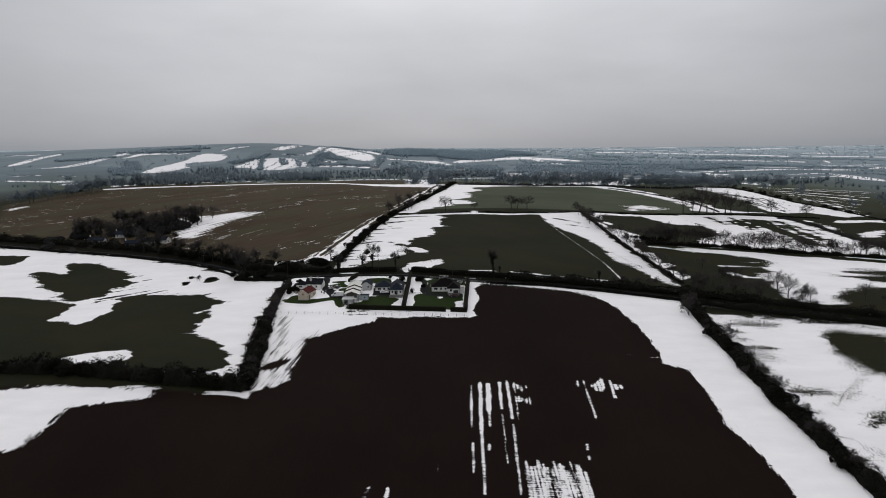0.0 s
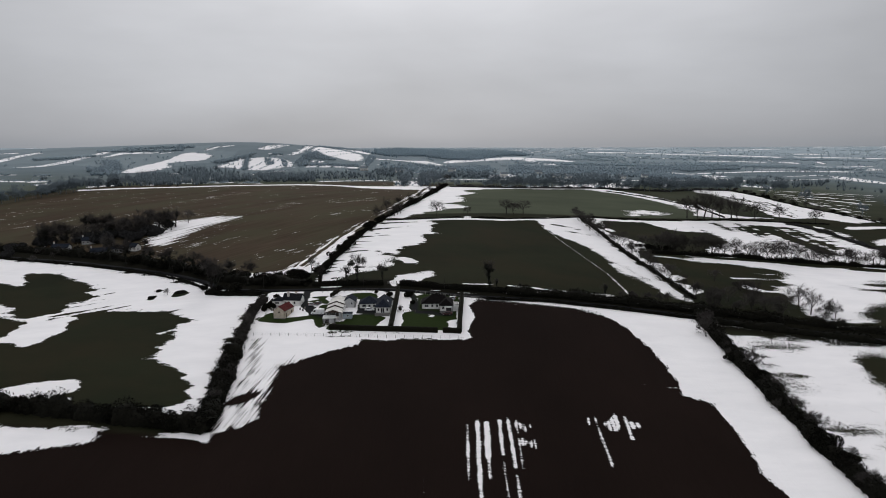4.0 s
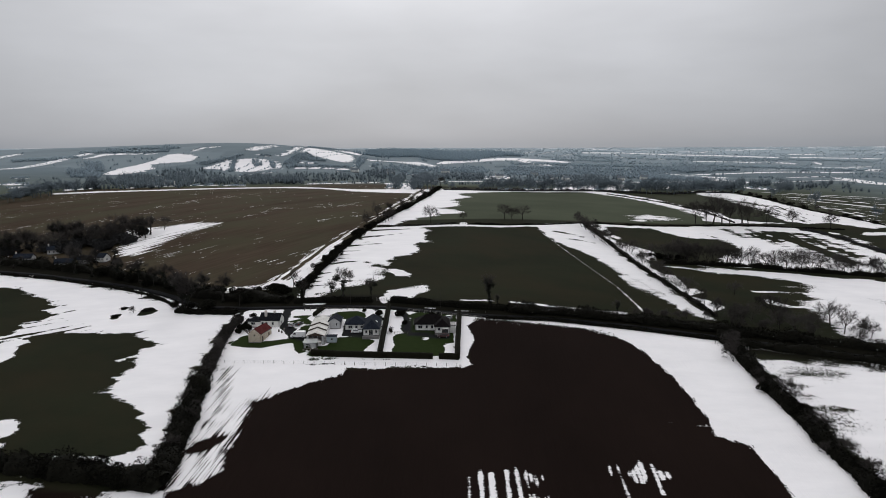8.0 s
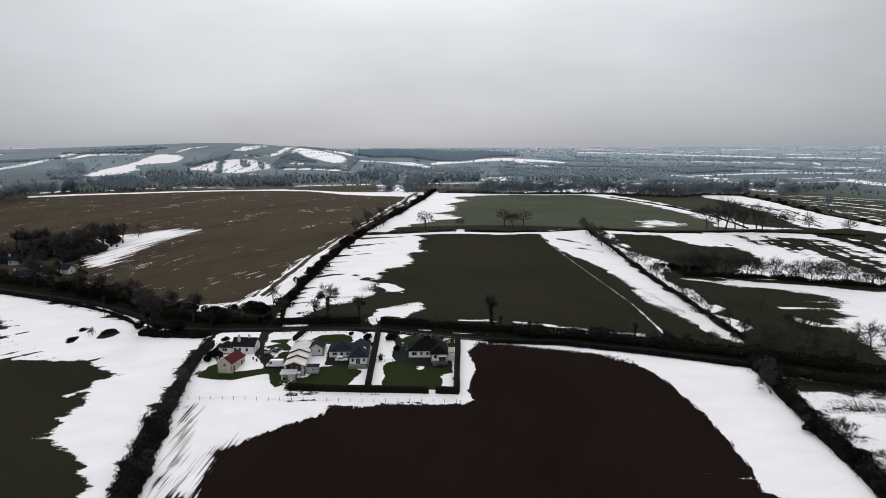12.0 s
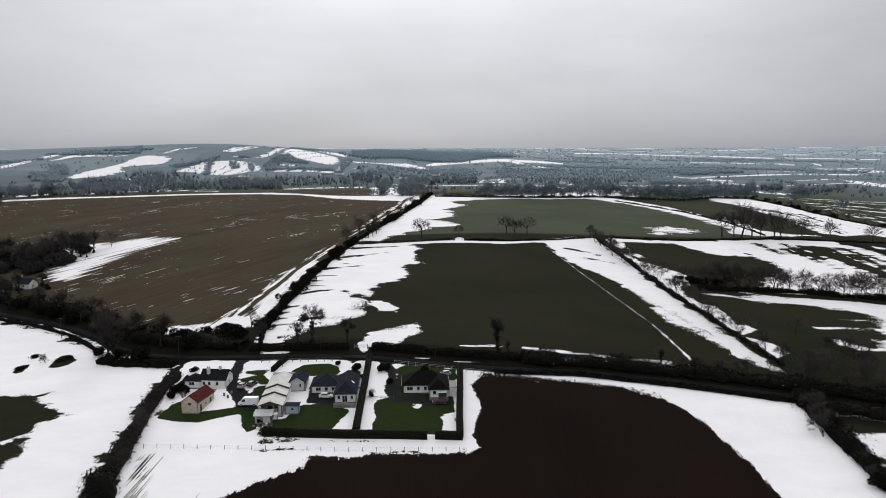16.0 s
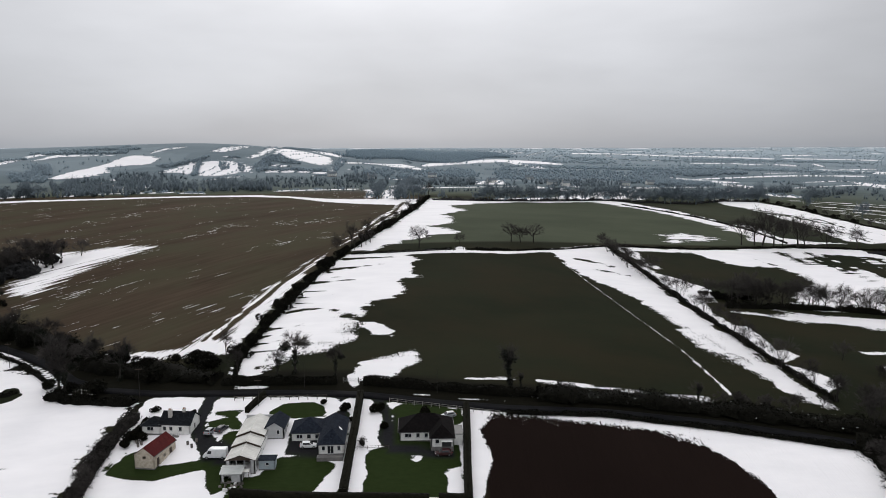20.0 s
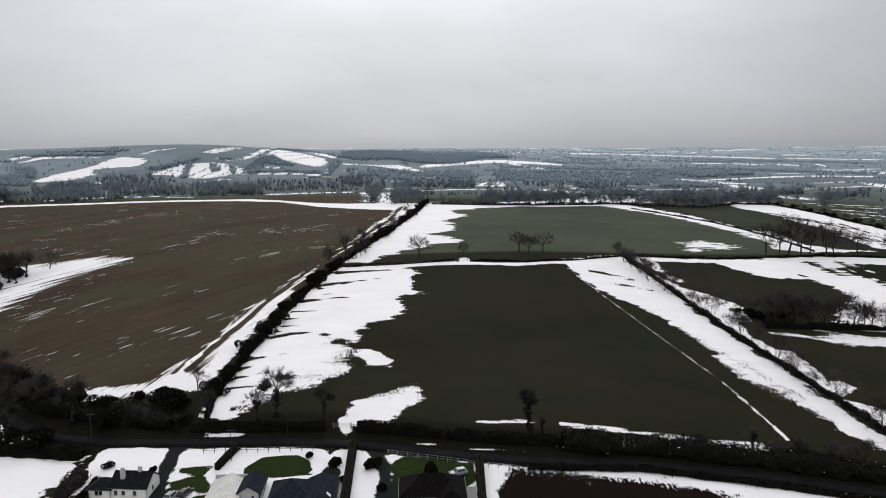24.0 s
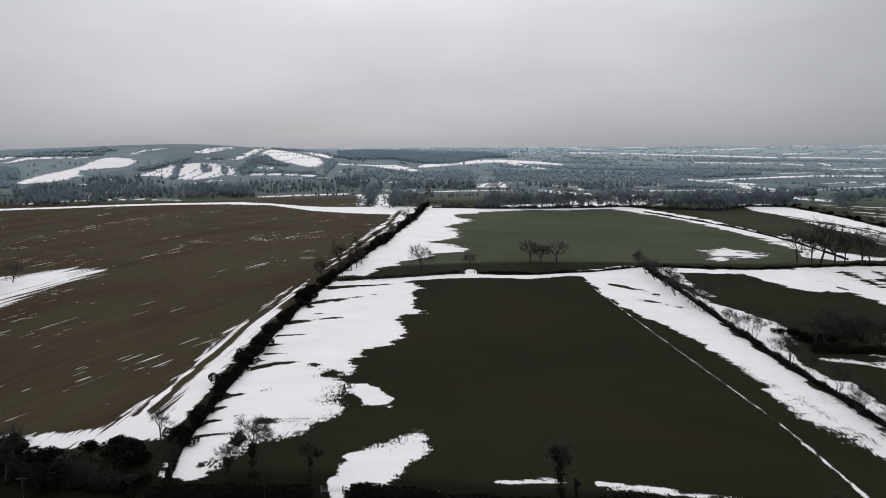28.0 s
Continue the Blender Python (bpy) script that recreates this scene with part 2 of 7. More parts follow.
    white = n.mix(n.range(wn, 0.3, 0.7), (0.825, 0.810, 0.826), (0.912, 0.892, 0.904))
    c = n.mix(snow, c, white)
    n.bump(n.math("ADD", n.math("MULTIPLY", f1, plough), n.math("MULTIPLY", snow, 0.8)), 0.5, 0.25)
    return n.done(c, n.range(snow, 0, 1, 0.95, 0.7), 0.0, 0.02)


GROUND = ground_material()
HEDGE = plain("hedge_leaf", (0.0042, 0.0045, 0.0035), (0.0125, 0.012, 0.0085), 0.9, 0.85, spec=0.05, vary=0.25)
TRIMMED = plain("clipped_hedge", (0.0040, 0.0045, 0.0030), (0.014, 0.013, 0.008), 1.4, 0.85, spec=0.05)
TWIG_HEDGE = plain("twig_hedge", (0.012, 0.011, 0.0105), (0.042, 0.038, 0.035), 0.9, 0.9, spec=0.05)
BARK = plain("bark", (0.020, 0.018, 0.0165), (0.060, 0.054, 0.049), 2.0, 0.9, bump=0.4, spec=0.05, vary=0.25)
TWIG = twiggy("twigs", (0.030, 0.028, 0.027), (0.078, 0.071, 0.067), 0.5, 0.3, 0.3)
IVY = plain("ivy", (0.0050, 0.0065, 0.0045), (0.013, 0.0155, 0.009), 1.5, 0.7, spec=0.2, vary=0.2)
# base colours with haze put in: paler and bluer the farther the trees
HAZED_FAR_TREE = twiggy("far_trees", (0.262, 0.328, 0.376), (0.350, 0.420, 0.468), 0.03, 0.5)
HAZED_FARTHER_TREE = twiggy("farther_trees", (0.33, 0.405, 0.455), (0.42, 0.50, 0.55), 0.01, 0.5)
HAZED_FARTHEST_TREE = twiggy("farthest_trees", (0.46, 0.53, 0.575), (0.53, 0.60, 0.645), 0.01, 0.5)
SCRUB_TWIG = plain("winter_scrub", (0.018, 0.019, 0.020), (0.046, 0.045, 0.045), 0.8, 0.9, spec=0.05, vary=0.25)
# haze is put into the valley tree base colour as well
HAZED_VALLEY_TREE = twiggy("valley_trees", (0.126, 0.158, 0.182), (0.210, 0.250, 0.278), 0.05)
# and into that of the plantation on the far hill
HAZED_FOREST = twiggy("plantation", (0.262, 0.338, 0.390), (0.292, 0.368, 0.420), 0.004, 0.5)
ASPHALT = plain("asphalt", (0.0048, 0.0052, 0.0062), (0.0115, 0.0115, 0.013), 0.35, 0.85, bump=0.2, spec=0.05)

# ---- the lie of the land ----
NEAR = [(0, -200, -24), (-250, 60, -17), (0, 60, -18), (250, 60, -24), (-58, 228, -5), (12, 240, -6), (62, 248, -7.5), (-260, 230, -9), (220, 240, -13),
        (11, 305, 2), (116, 354, 4), (-60, 322, 4.6), (-120, 378, 5.5), (-134, 403, 7), (-18, 368, 12), (0, 385, 12.9), (-6, 406, 15), (126, 390, 7.4),
        (132, 438, 11.5), (-320, 420, 2)]
MIDDLE = [(116, 483, 16), (71, 530, 24.3), (26, 525, 26), (-135, 545, 23.5), (204, 554, 17), (203, 589, 21), (337, 713, 21), (323, 819, 23),
          (7, 705, 34.5), (-342, 820, 29), (300, 420, 0), (-300, 600, 16)]
DISTANT = [(-429, 1245, 62), (-286, 1229, 66), (-433, 1152, 43), (-295, 1193, 52), (503, 1352, 31), (942, 1605, 19), (0, 950, 30), (0, 1400, 38),
           (-450, 1700, 76), (0, 2500, 58), (1280, 4000, 46), (-1900, 3500, 44), (-680, 1250, 50), (0, 4700, 54), (2600, 4300, 52), (-2600, 4300, 50),
           (-1500, 1500, 40), (2000, 1500, 10)]
# a bumpy spline through heights fitted to the camera's view; the order keeps the sheet the same
KNOTS = np.array(NEAR + MIDDLE + DISTANT, float)


def bowl(r2):
    r2 = np.maximum(r2, 1e-9)
    return r2 * np.log(r2) * 0.5


def spline():
    p = KNOTS[:, :2] / 1000
    n = len(p)
    a = np.zeros((n + 3, n + 3))
    a[:n, :n] = bowl(((p[:, None] - p[None]) ** 2).sum(2)) + np.eye(n) * 2e-4
    a[:n, n], a[:n, n + 1:], a[n, :n], a[n + 1:, :n] = 1, p, 1, p.T
    b = np.zeros(n + 3)
    b[:n] = KNOTS[:, 2]
    return p, np.linalg.solve(a, b)


SPOTS, WEIGHTS = spline()


def height(x, y):
    x, y = np.asarray(x, float) / 1000, np.asarray(y, float) / 1000
    z = WEIGHTS[-3] + WEIGHTS[-2] * x + WEIGHTS[-1] * y
    for (a, b), w in zip(SPOTS, WEIGHTS):
        z = z + w * bowl((x - a) ** 2 + (y - b) ** 2)
    return z


def gz(x, y):
    return float(height(x, y))


def outline_distance(x, y, poly):
    """Signed distance to a closed outline: positive inside."""
    p = np.array(poly, float)
    q = np.roll(p, -1, 0)
    d = np.full(x.shape, 1e9)
    inside = np.zeros(x.shape, bool)
    for (ax, ay), (bx, by) in zip(p, q):
        ex, ey = bx - ax, by - ay
        u = np.clip(((x - ax) * ex + (y - ay) * ey) / (ex * ex + ey * ey + 1e-9), 0, 1)
        d = np.minimum(d, np.hypot(x - ax - u * ex, y - ay - u * ey))
        if ay != by:
            inside ^= ((ay > y) != (by > y)) & (x < (bx - ax) * (y - ay) / (by - ay) + ax)
    return np.where(inside, d, -d)


def line_distance(x, y, pts):
    d = np.full(x.shape, 1e9)
    for (ax, ay), (bx, by) in zip(pts, pts[1:]):
        ex, ey = bx - ax, by - ay
        u = np.clip(((x - ax) * ex + (y - ay) * ey) / (ex * ex + ey * ey + 1e-9), 0, 1)
        d = np.minimum(d, np.hypot(x - ax - u * ex, y - ay - u * ey))
    return d


# ---- roads ----
ROAD = [(-420, 560), (-300, 493), (-243, 464.5), (-204, 449), (-171, 432), (-145, 418), (-128, 406), (-115, 394.5), (-104, 382), (-90, 371.5), (-72, 365), (-50, 361), (-14, 356.5), (7, 352.6), (24, 350.8), (50, 350.5), (80, 346), (110, 338.5), (143, 329), (190, 317), (300, 292), (420, 262)]

# ---- fields, as outlines in metres ----
PLOUGHLAND = [(-62, 224), (-66, 240), (-60, 296), (8, 301), (15, 305), (16, 347), (30, 346), (70, 342), (112, 332), (113, 260), (113, -260), (-300, -260), (-300, 232), (-130, 236), (-95, 230)]
STUBBLE = [(-64, 384), (-44, 493), (-34, 536), (-16, 595), (0, 700), (12, 790), (-120, 850), (-370, 850), (-420, 700), (-330, 530), (-255, 490), (-160, 440), (-118, 412), (-98, 396)]
FURROWED = [(-133, 880), (-91, 901), (-54, 921), (-43, 913), (-39, 770), (-51, 761), (-73, 772), (-110, 819)]
FIELD_B = [(-520, 560), (-303, 486), (-239, 457), (-191, 436), (-148, 413), (-118, 388), (-106, 374), (-98, 364), (-76, 357), (-77, 330), (-75, 297), (-70, 261), (-68, 242), (-82, 238), (-130, 249), (-260, 262), (-520, 280)]

# (+1 snow, -1 bare), how ragged the edge is, outline
SNOW = []
SNOW.append((1, 2.0, [(26, 347), (50, 349), (71, 347), (84, 343), (96, 340), (112, 335), (112, 306), (112, 288), (112, 253), (112, 220), (112, -260), (84, -260), (91, 160), (91, 195), (90, 203), (88, 212), (90, 226), (91, 238), (90, 248), (91, 256), (87, 258), (83, 261), (84, 270), (84, 287), (83, 299), (80, 314), (77, 325), (72, 333), (62, 340), (42, 344)]))
SNOW.append((1, 2.6, [(-72, 330), (-45, 326), (-40, 309), (-24, 306), (11, 307), (12, 302), (5, 301), (-13, 300), (-16, 299), (-25, 299), (-27, 294), (-32, 292), (-38, 287), (-43, 283), (-47, 278), (-52, 275), (-51, 269), (-51, 260), (-51, 249), (-52, 247), (-51, 241), (-50, 236), (-54, 231), (-60, 228), (-63, 234), (-64, 240), (-63, 246), (-66, 250), (-72, 300)]))
SNOW.append((-1, 1.2, [(-63, 246), (-61, 251), (-58, 254), (-53, 255), (-55, 250), (-58, 246), (-61, 245)]))
SNOW.append((1, 1.0, [(13, 352), (21, 348), (16, 338), (18, 325), (14, 310), (16, 304), (12, 301), (10, 309)]))
SNOW.append((1, 5.0, FIELD_B))
SNOW.append((-1, 3.0, [(-220, 425), (-198, 423), (-191, 411), (-181, 407), (-174, 398), (-164, 388), (-170, 383), (-159, 376), (-163, 369), (-170, 365), (-164, 361), (-168, 349), (-174, 346), (-176, 342), (-191, 358), (-209, 375), (-217, 387), (-230, 405), (-224, 408), (-210, 402)]))
SNOW.append((-1, 2.6, [(-520, 390), (-213, 357), (-193, 351), (-178, 342), (-165, 344), (-154, 347), (-141, 350), (-127, 347), (-116, 344), (-105, 334), (-99, 327), (-103, 317), (-100, 311), (-100, 300), (-99, 293), (-102, 287), (-93, 278), (-85, 273), (-80, 267), (-78, 259), (-75, 253), (-77, 246), (-81, 243), (-92, 245), (-115, 239), (-144, 241), (-520, 290)]))
SNOW.append((1, 2.0, [(-172, 313), (-172, 323), (-172, 337), (-174, 346), (-163, 339), (-155, 348), (-152, 333), (-150, 324), (-153, 308), (-156, 304), (-163, 311)]))
SNOW.append((1, 1.6, [(-141, 261), (-136, 265), (-129, 268), (-119, 269), (-114, 264), (-113, 259), (-116, 256), (-110, 252), (-116, 248), (-124, 253), (-134, 257)]))
SNOW.append((-1, 2.0, [(-320, 462), (-270, 454), (-257, 451), (-253, 436), (-255, 428), (-320, 430)]))
SNOW.append((1, 4.0, [(-200, 225), (-145, 233), (-130, 235), (-93, 230), (-92, 223), (-106, 219), (-115, 217), (-115, 191), (-150, 170), (-200, 170)]))
SNOW.append((1, 1.0, [(-82, 226), (-66, 228), (-61, 228), (-60, 221), (-65, 224)]))
SNOW.append((1, 1.6, [(-58, 391), (-54, 436), (-42, 519), (-27, 564), (-7, 650), (5, 745), (-4, 735), (-14, 661), (-34, 556), (-43, 523), (-56, 481), (-62, 458), (-66, 432), (-71, 415), (-76, 400), (-83, 394), (-73, 390)]))
SNOW.append((1, 4.0, [(-176, 480), (-195, 530), (-199, 558), (-174, 556), (-157, 565), (-134, 552), (-152, 523), (-156, 508), (-161, 488), (-165, 478)]))
SNOW.append((1, 1.6, [(-110, 396), (-108, 400), (-100, 401), (-89, 399), (-75, 400), (-70, 391), (-86, 390.5), (-98, 392.5), (-106, 394)]))
SNOW.append((1, 1.6, [(-370, 800), (-314, 806), (-272, 808), (-232, 815), (-189, 817), (-143, 810), (-104, 788), (-67, 730), (-39, 705), (-13, 693), (-12, 652), (-4, 658), (8, 723), (10, 753), (-10, 756), (-50, 755), (-72, 768), (-108, 809), (-136, 832), (-196, 834), (-240, 830), (-280, 822), (-323, 819), (-380, 818)]))
SNOW.append((1, 3.5, [(-54, 372), (-52, 403), (-47, 445), (-41, 480), (-33, 516), (-27, 514), (0, 511), (0, 480), (2, 474), (-5, 470), (-4, 450), (-17, 439), (-18, 424), (-22, 420), (-20, 404), (-23, 393), (-37, 387), (-42, 379), (-47, 370)]))
SNOW.append((1, 1.3, [(-20, 414), (-14, 415), (-6, 406), (-8, 402), (-14, 403)]))
SNOW.append((1, 1.8, [(-17, 367), (-16, 379), (-6, 383), (0, 390), (1, 379), (-6, 369), (-9, 364), (-14, 364)]))
SNOW.append((1, 1.2, [(-28, 513.5), (19, 522), (47, 523), (74, 532), (104, 548), (103, 540), (70, 526), (46, 517.5), (20, 516.5), (-26, 509)]))
SNOW.append((1, 2.2, [(69, 533), (102, 549), (105, 508), (109, 434), (115, 382), (119, 355), (110, 360), (106, 381), (96, 402), (96, 428), (89, 459), (76, 486)]))
SNOW.append((1, 3.5, [(-31, 523), (-11, 596), (-1, 645), (7, 697), (15, 760), (81, 735), (27, 690), (37, 662), (21, 640), (27, 603), (9, 586), (31, 574), (-3, 545), (-20, 524)]))
SNOW.append((1, 3.5, [(70, 735), (140, 800), (175, 800), (200, 710), (218, 630), (225, 590), (205, 600), (196, 640), (178, 702), (150, 765), (100, 735)]))
SNOW.append((1, 6.0, [(145, 594), (164, 599), (186, 589), (147, 569)]))
SNOW.append((1, 2.0, [(108, 547), (160, 555), (220, 574), (262, 579), (267, 568), (277, 552), (281, 514), (288, 483), (300, 432), (275, 436), (239, 446), (190, 452), (128, 447)]))
SNOW.append((-1, 3.0, [(117, 541), (150, 547), (156, 535), (166, 524), (185, 524), (190, 521), (191, 511), (190, 495), (178, 485), (168, 471), (156, 452), (117, 435), (131, 472), (125, 485), (113, 499), (119, 508), (116, 524)]))
SNOW.append((-1, 2.0, [(231, 554), (241, 561), (244, 557), (247, 541), (248, 525), (250, 494), (250, 474), (240, 480), (238, 513), (235, 531), (231, 542)]))
SNOW.append((-1, 2.0, [(254, 550), (258, 540), (259, 513), (264, 495), (256, 491), (253, 518), (252, 539)]))
SNOW.append((-1, 2.0, [(223, 566), (226, 556), (231, 538), (228, 522), (222, 536), (221, 552)]))
SNOW.append((1, 3.6, [(128, 441), (169, 444), (199, 441), (262, 432), (360, 420), (340, 318), (211, 340), (168, 338), (164, 348), (171, 373), (167, 381), (181, 396), (179, 403), (188, 411), (189, 418), (185, 429), (150, 433)]))
SNOW.append((-1, 2.5, [(195, 352), (208, 364), (222, 373), (262, 372), (250, 318), (200, 328), (190, 337)]))
SNOW.append((-1, 2.0, [(226, 404), (236, 409), (290, 416), (290, 404), (245, 399)]))
SNOW.append((-1, 2.0, [(217, 395), (240, 397), (290, 398), (290, 386), (232, 386)]))
SNOW.append((1, 1.2, [(105, 528), (115, 503), (114, 498), (124, 489), (131, 474), (121, 455), (117, 440), (119, 424), (124, 423), (124, 409), (122, 398), (127, 401), (128, 394), (121, 388), (118, 387), (124, 384), (129, 379), (130, 372), (121, 365), (118, 380), (115, 407), (113, 431), (111, 457), (108, 486), (103, 520)]))
SNOW.append((1, 4.5, [(117, 318), (141, 313), (193, 309), (400, 262), (400, -260), (118, -260), (116, 183), (117, 228), (118, 266)]))
SNOW.append((-1, 2.0, [(121, 305), (130, 308), (146, 306), (135, 302)]))
SNOW.append((-1, 2.5, [(160, 296), (168, 303), (180, 299), (262, 278), (250, 236), (168, 246), (155, 262), (156, 280)]))
SNOW.append((1, 3.0, [(292, 864), (326, 880), (331, 804), (321, 713), (323, 674), (333, 647), (343, 614), (329, 590), (304, 609), (282, 599), (272, 604), (268, 617), (272, 660), (274, 717), (281, 770), (276, 800)]))
SNOW.append((1, 2.5, [(225, 655), (228, 629), (226, 600), (239, 597), (263, 595), (216, 582), (200, 588)]))
SNOW.append((1, 2.0, [(280, 573), (284, 556), (283, 532), (286, 520), (294, 534), (291, 558)]))
SNOW.append((1, 3, [(-398, 670), (-391, 685), (-383, 686), (-388, 671), (-391, 660)]))
SNOW.append((1, 1, [(-427, 879), (-417, 893), (-406, 868), (-416, 857)]))
SNOW.append((1, 1, [(-394, 871), (-370, 889), (-358, 860), (-382, 846)]))
SNOW.append((1, 2, [(308, 573), (355, 586), (349, 575), (303, 562)]))
SNOW.append((1, 3, [(294, 519), (311, 532), (328, 540), (310, 511), (295, 510)]))
SNOW.append((1, 1.5, [(334, 645), (348, 630), (355, 603), (329, 595), (325, 623)]))
# narrow drifts and bare tongues: (sign, ragged, half width, from x, y, to x, y)
TONGUES = []
STREAKS = [(-39, 486, -12, 496, 1.5), (-38, 482, -26, 489, 0.8), (-42, 467, -20, 471.5, 1.6), (-44, 455, -34, 455.5, 0.7), (-45, 447, -31, 450, 1.1), (-45, 440, -36, 440.5, 0.6), (-48, 429.5, -32, 434, 1.9), (-50, 411, -39, 414.5, 1.0), (-51, 404, -44, 408, 0.9), (-32, 505.5, 1, 510, 1.6), (-41, 473, -30, 476, 0.6), (-52, 397, -43, 400, 0.8), (-52, 390, -44, 390, 1.3), (-38, 396, -28, 395, 1.3), (-47, 377, -36, 379, 1.2), (-46, 435, -38, 437, 0.6), (-24, 423, -18, 420, 2.2)]
STREAKS += [(-155, 345, -135, 358, 1.5), (-144, 343, -134, 352.5, 1.5), (-135, 340, -127, 350, 1.4), (-120, 338, -109, 345.5, 1.5), (-166, 345, -138, 363, 1.2), (-178, 350, -149, 368, 1.6), (-182, 358, -151, 372, 1.3), (-178, 366, -153, 382, 1.6), (-182, 382, -161, 391, 1.6), (-186, 390, -168, 398, 1.4), (-108, 330, -95, 328, 1.6)]
STREAKS += [(266, 704, 292, 612, 2.6), (274, 745, 314, 630, 2.8), (270, 660, 287, 606, 2.6), (282, 760, 301, 660, 2.0), (288, 730, 320, 650, 1.5), (232, 559, 245, 496, 2.2), (256, 558, 269, 514, 2.0), (246, 558, 255, 500, 1.6), (217, 548, 225, 510, 1.5)]
for row in ((10.9, 236, 10.1, 206, 0.28), (10.0, 197, 9.6, 180, 0.22), (14.0, 239, 12.9, 206, 0.62), (12.9, 206, 12, 170, 0.34), (16.7, 238, 15.8, 218, 0.8), (15.8, 220, 15.6, 207, 0.35), (20.6, 240, 19.9, 219, 0.5), (23.2, 241, 22.7, 213, 0.45), (22.6, 210, 21, 170, 0.26), (25.7, 241, 24.6, 213, 0.16), (19.8, 216, 19, 186, 0.14), (-1, 206, 0, 180, 0.16), (7, 195, 7, 192, 0.2)):
    TONGUES.append((1, 0.55, row))
for k, (x, y) in enumerate(((25.4, 238), (26.6, 238.6), (27.9, 237.6), (29.4, 238.2), (25.3, 229), (26.2, 229.5), (27.2, 228.4), (28.4, 227.8), (29.6, 228.4), (13.5, 213), (14.6, 196))):
    TONGUES.append((1, 0.6, (x, y, x - 0.1, y - 2.6 - (k % 3), 0.34)))
for row in ((48, 244, 47.4, 239, 0.3), (50, 244.4, 48.6, 215, 0.24), (52.4, 241, 52.2, 238.6, 0.3), (53.6, 242, 53.2, 236.5, 0.5), (55.0, 243.6, 54.6, 236, 0.6), (56.6, 246, 55.6, 237, 0.6), (59.4, 245.4, 58.2, 231, 0.42), (60.6, 242.4, 60.4, 238, 0.6), (62.2, 241, 62, 238.6, 0.5), (42.6, 199, 42.2, 195, 0.3), (41.8, 191, 41.6, 189, 0.3)):
    TONGUES.append((1, 0.6, row))
for k in range(19):
    x = 23.4 + k * 0.88 + 0.3 * math.sin(k * 5.1)
    TONGUES.append((1, 0.55, (x, 182 + 6 * abs(math.sin(k * 1.9)) ** 2, x - 0.6, 158, 0.16 + 0.26 * abs(math.sin(k * 2.7)))))
for row in ((71, 268, 73, 268, 0.2), (79, 267, 84, 266, 0.3), (-17, 172, -19, 160, 0.5), (-12, 172, -13, 160, 0.5)):
    TONGUES.append((1, 0.5, row))
for row in ((15, 367, 29, 368, 0.7), (36, 367, 52, 364.5, 1.0), (52, 364.5, 66, 361.5, 0.8), (71, 359.5, 82, 359, 0.8), (-18, 367, -16.2, 357, 1.5), (-16, 358.4, 6, 355.0, 0.6), (6, 355.0, 24, 353.2, 0.5), (-51, 364.6, -38, 362.2, 0.5), (12, 361, 18, 361, 0.5), (23, 519, 24, 528, 2.2), (-50, 368, -25, 365.8, 0.5), (-14, 365, 10, 362.5, 0.4)):
    TONGUES.append((1, 0.6, row))
for row in ((117, 286, 127, 286, 0.8), (117, 280, 130, 279, 0.9), (117, 273, 126, 272, 0.7), (121, 240, 131, 240, 1.4), (118, 296, 125, 295, 1.0), (116, 290, 124, 288, 0.7), (134, 215, 160, 236, 1.0)):
    TONGUES.append((-1, 2.2, row))
for line, hw in ((((-67, 406), (-64, 425), (-59, 449), (-55, 472), (-46, 508), (-37, 540), (-27, 575), (-13, 640), (-6, 720)), 1.25), (((-71, 405), (-67, 427), (-62, 452), (-58, 474), (-50, 503), (-42, 530)), 0.6)):
    for (xa, ya), (xb, yb) in zip(line, line[1:]):
        TONGUES.append((-1, 0.55, (xa, ya, xb, yb, hw)))
for row in ((-40, 306.2, 10, 305.2, -0.5), (-44, 303, 8, 300.5, -0.5), (-66, 300, -60, 270, -0.8), (-60, 262, -56, 240, -0.6), (130, 230, 170, 270, -1.0), (140, 210, 190, 240, -1.0), (125, 200, 150, 180, -1.2), (-30, 430, -16, 412, -1.0), (98, 420, 108, 385, -0.8), (100, 372, 112, 362, -0.3)):
    TONGUES.append((-1, 1.9, row))
for row in ((205, 562, 209, 537, 0.8), (182, 543, 187, 530, 0.8), (296, 700, 282, 615, 0.9), (306, 700, 292, 612, 0.8), (290, 640, 284, 604, 0.7), (80, 515, 96, 505, 1.2), (86, 497, 99, 490, 0.8)):
    TONGUES.append((-1, 1.8, row))
SNOW.append((-1, 0.7, [(-121, 368), (-123, 378), (-119, 379), (-114, 372), (-116, 369), (-119, 367)]))
SNOW.append((-1, 0.7, [(-132, 366), (-133, 371), (-130, 372), (-128, 366), (-130, 364)]))
TONGUES.append((-1, 0.5, (-133, 376, -129, 382, 0.5)))
# the drilled field beyond the crest keeps snow between its rows
for k in range(13):
    f = (k + 0.5 * math.sin(k * 2.3)) / 12
    TONGUES.append((1, 3.4, (380 - 31 * f, 878 - 158 * f, 488 - 127 * f, 838 - 203 * f, (3.4, 1.0, 2.2, 0.6, 1.6, 2.8, 0.8)[k % 7])))
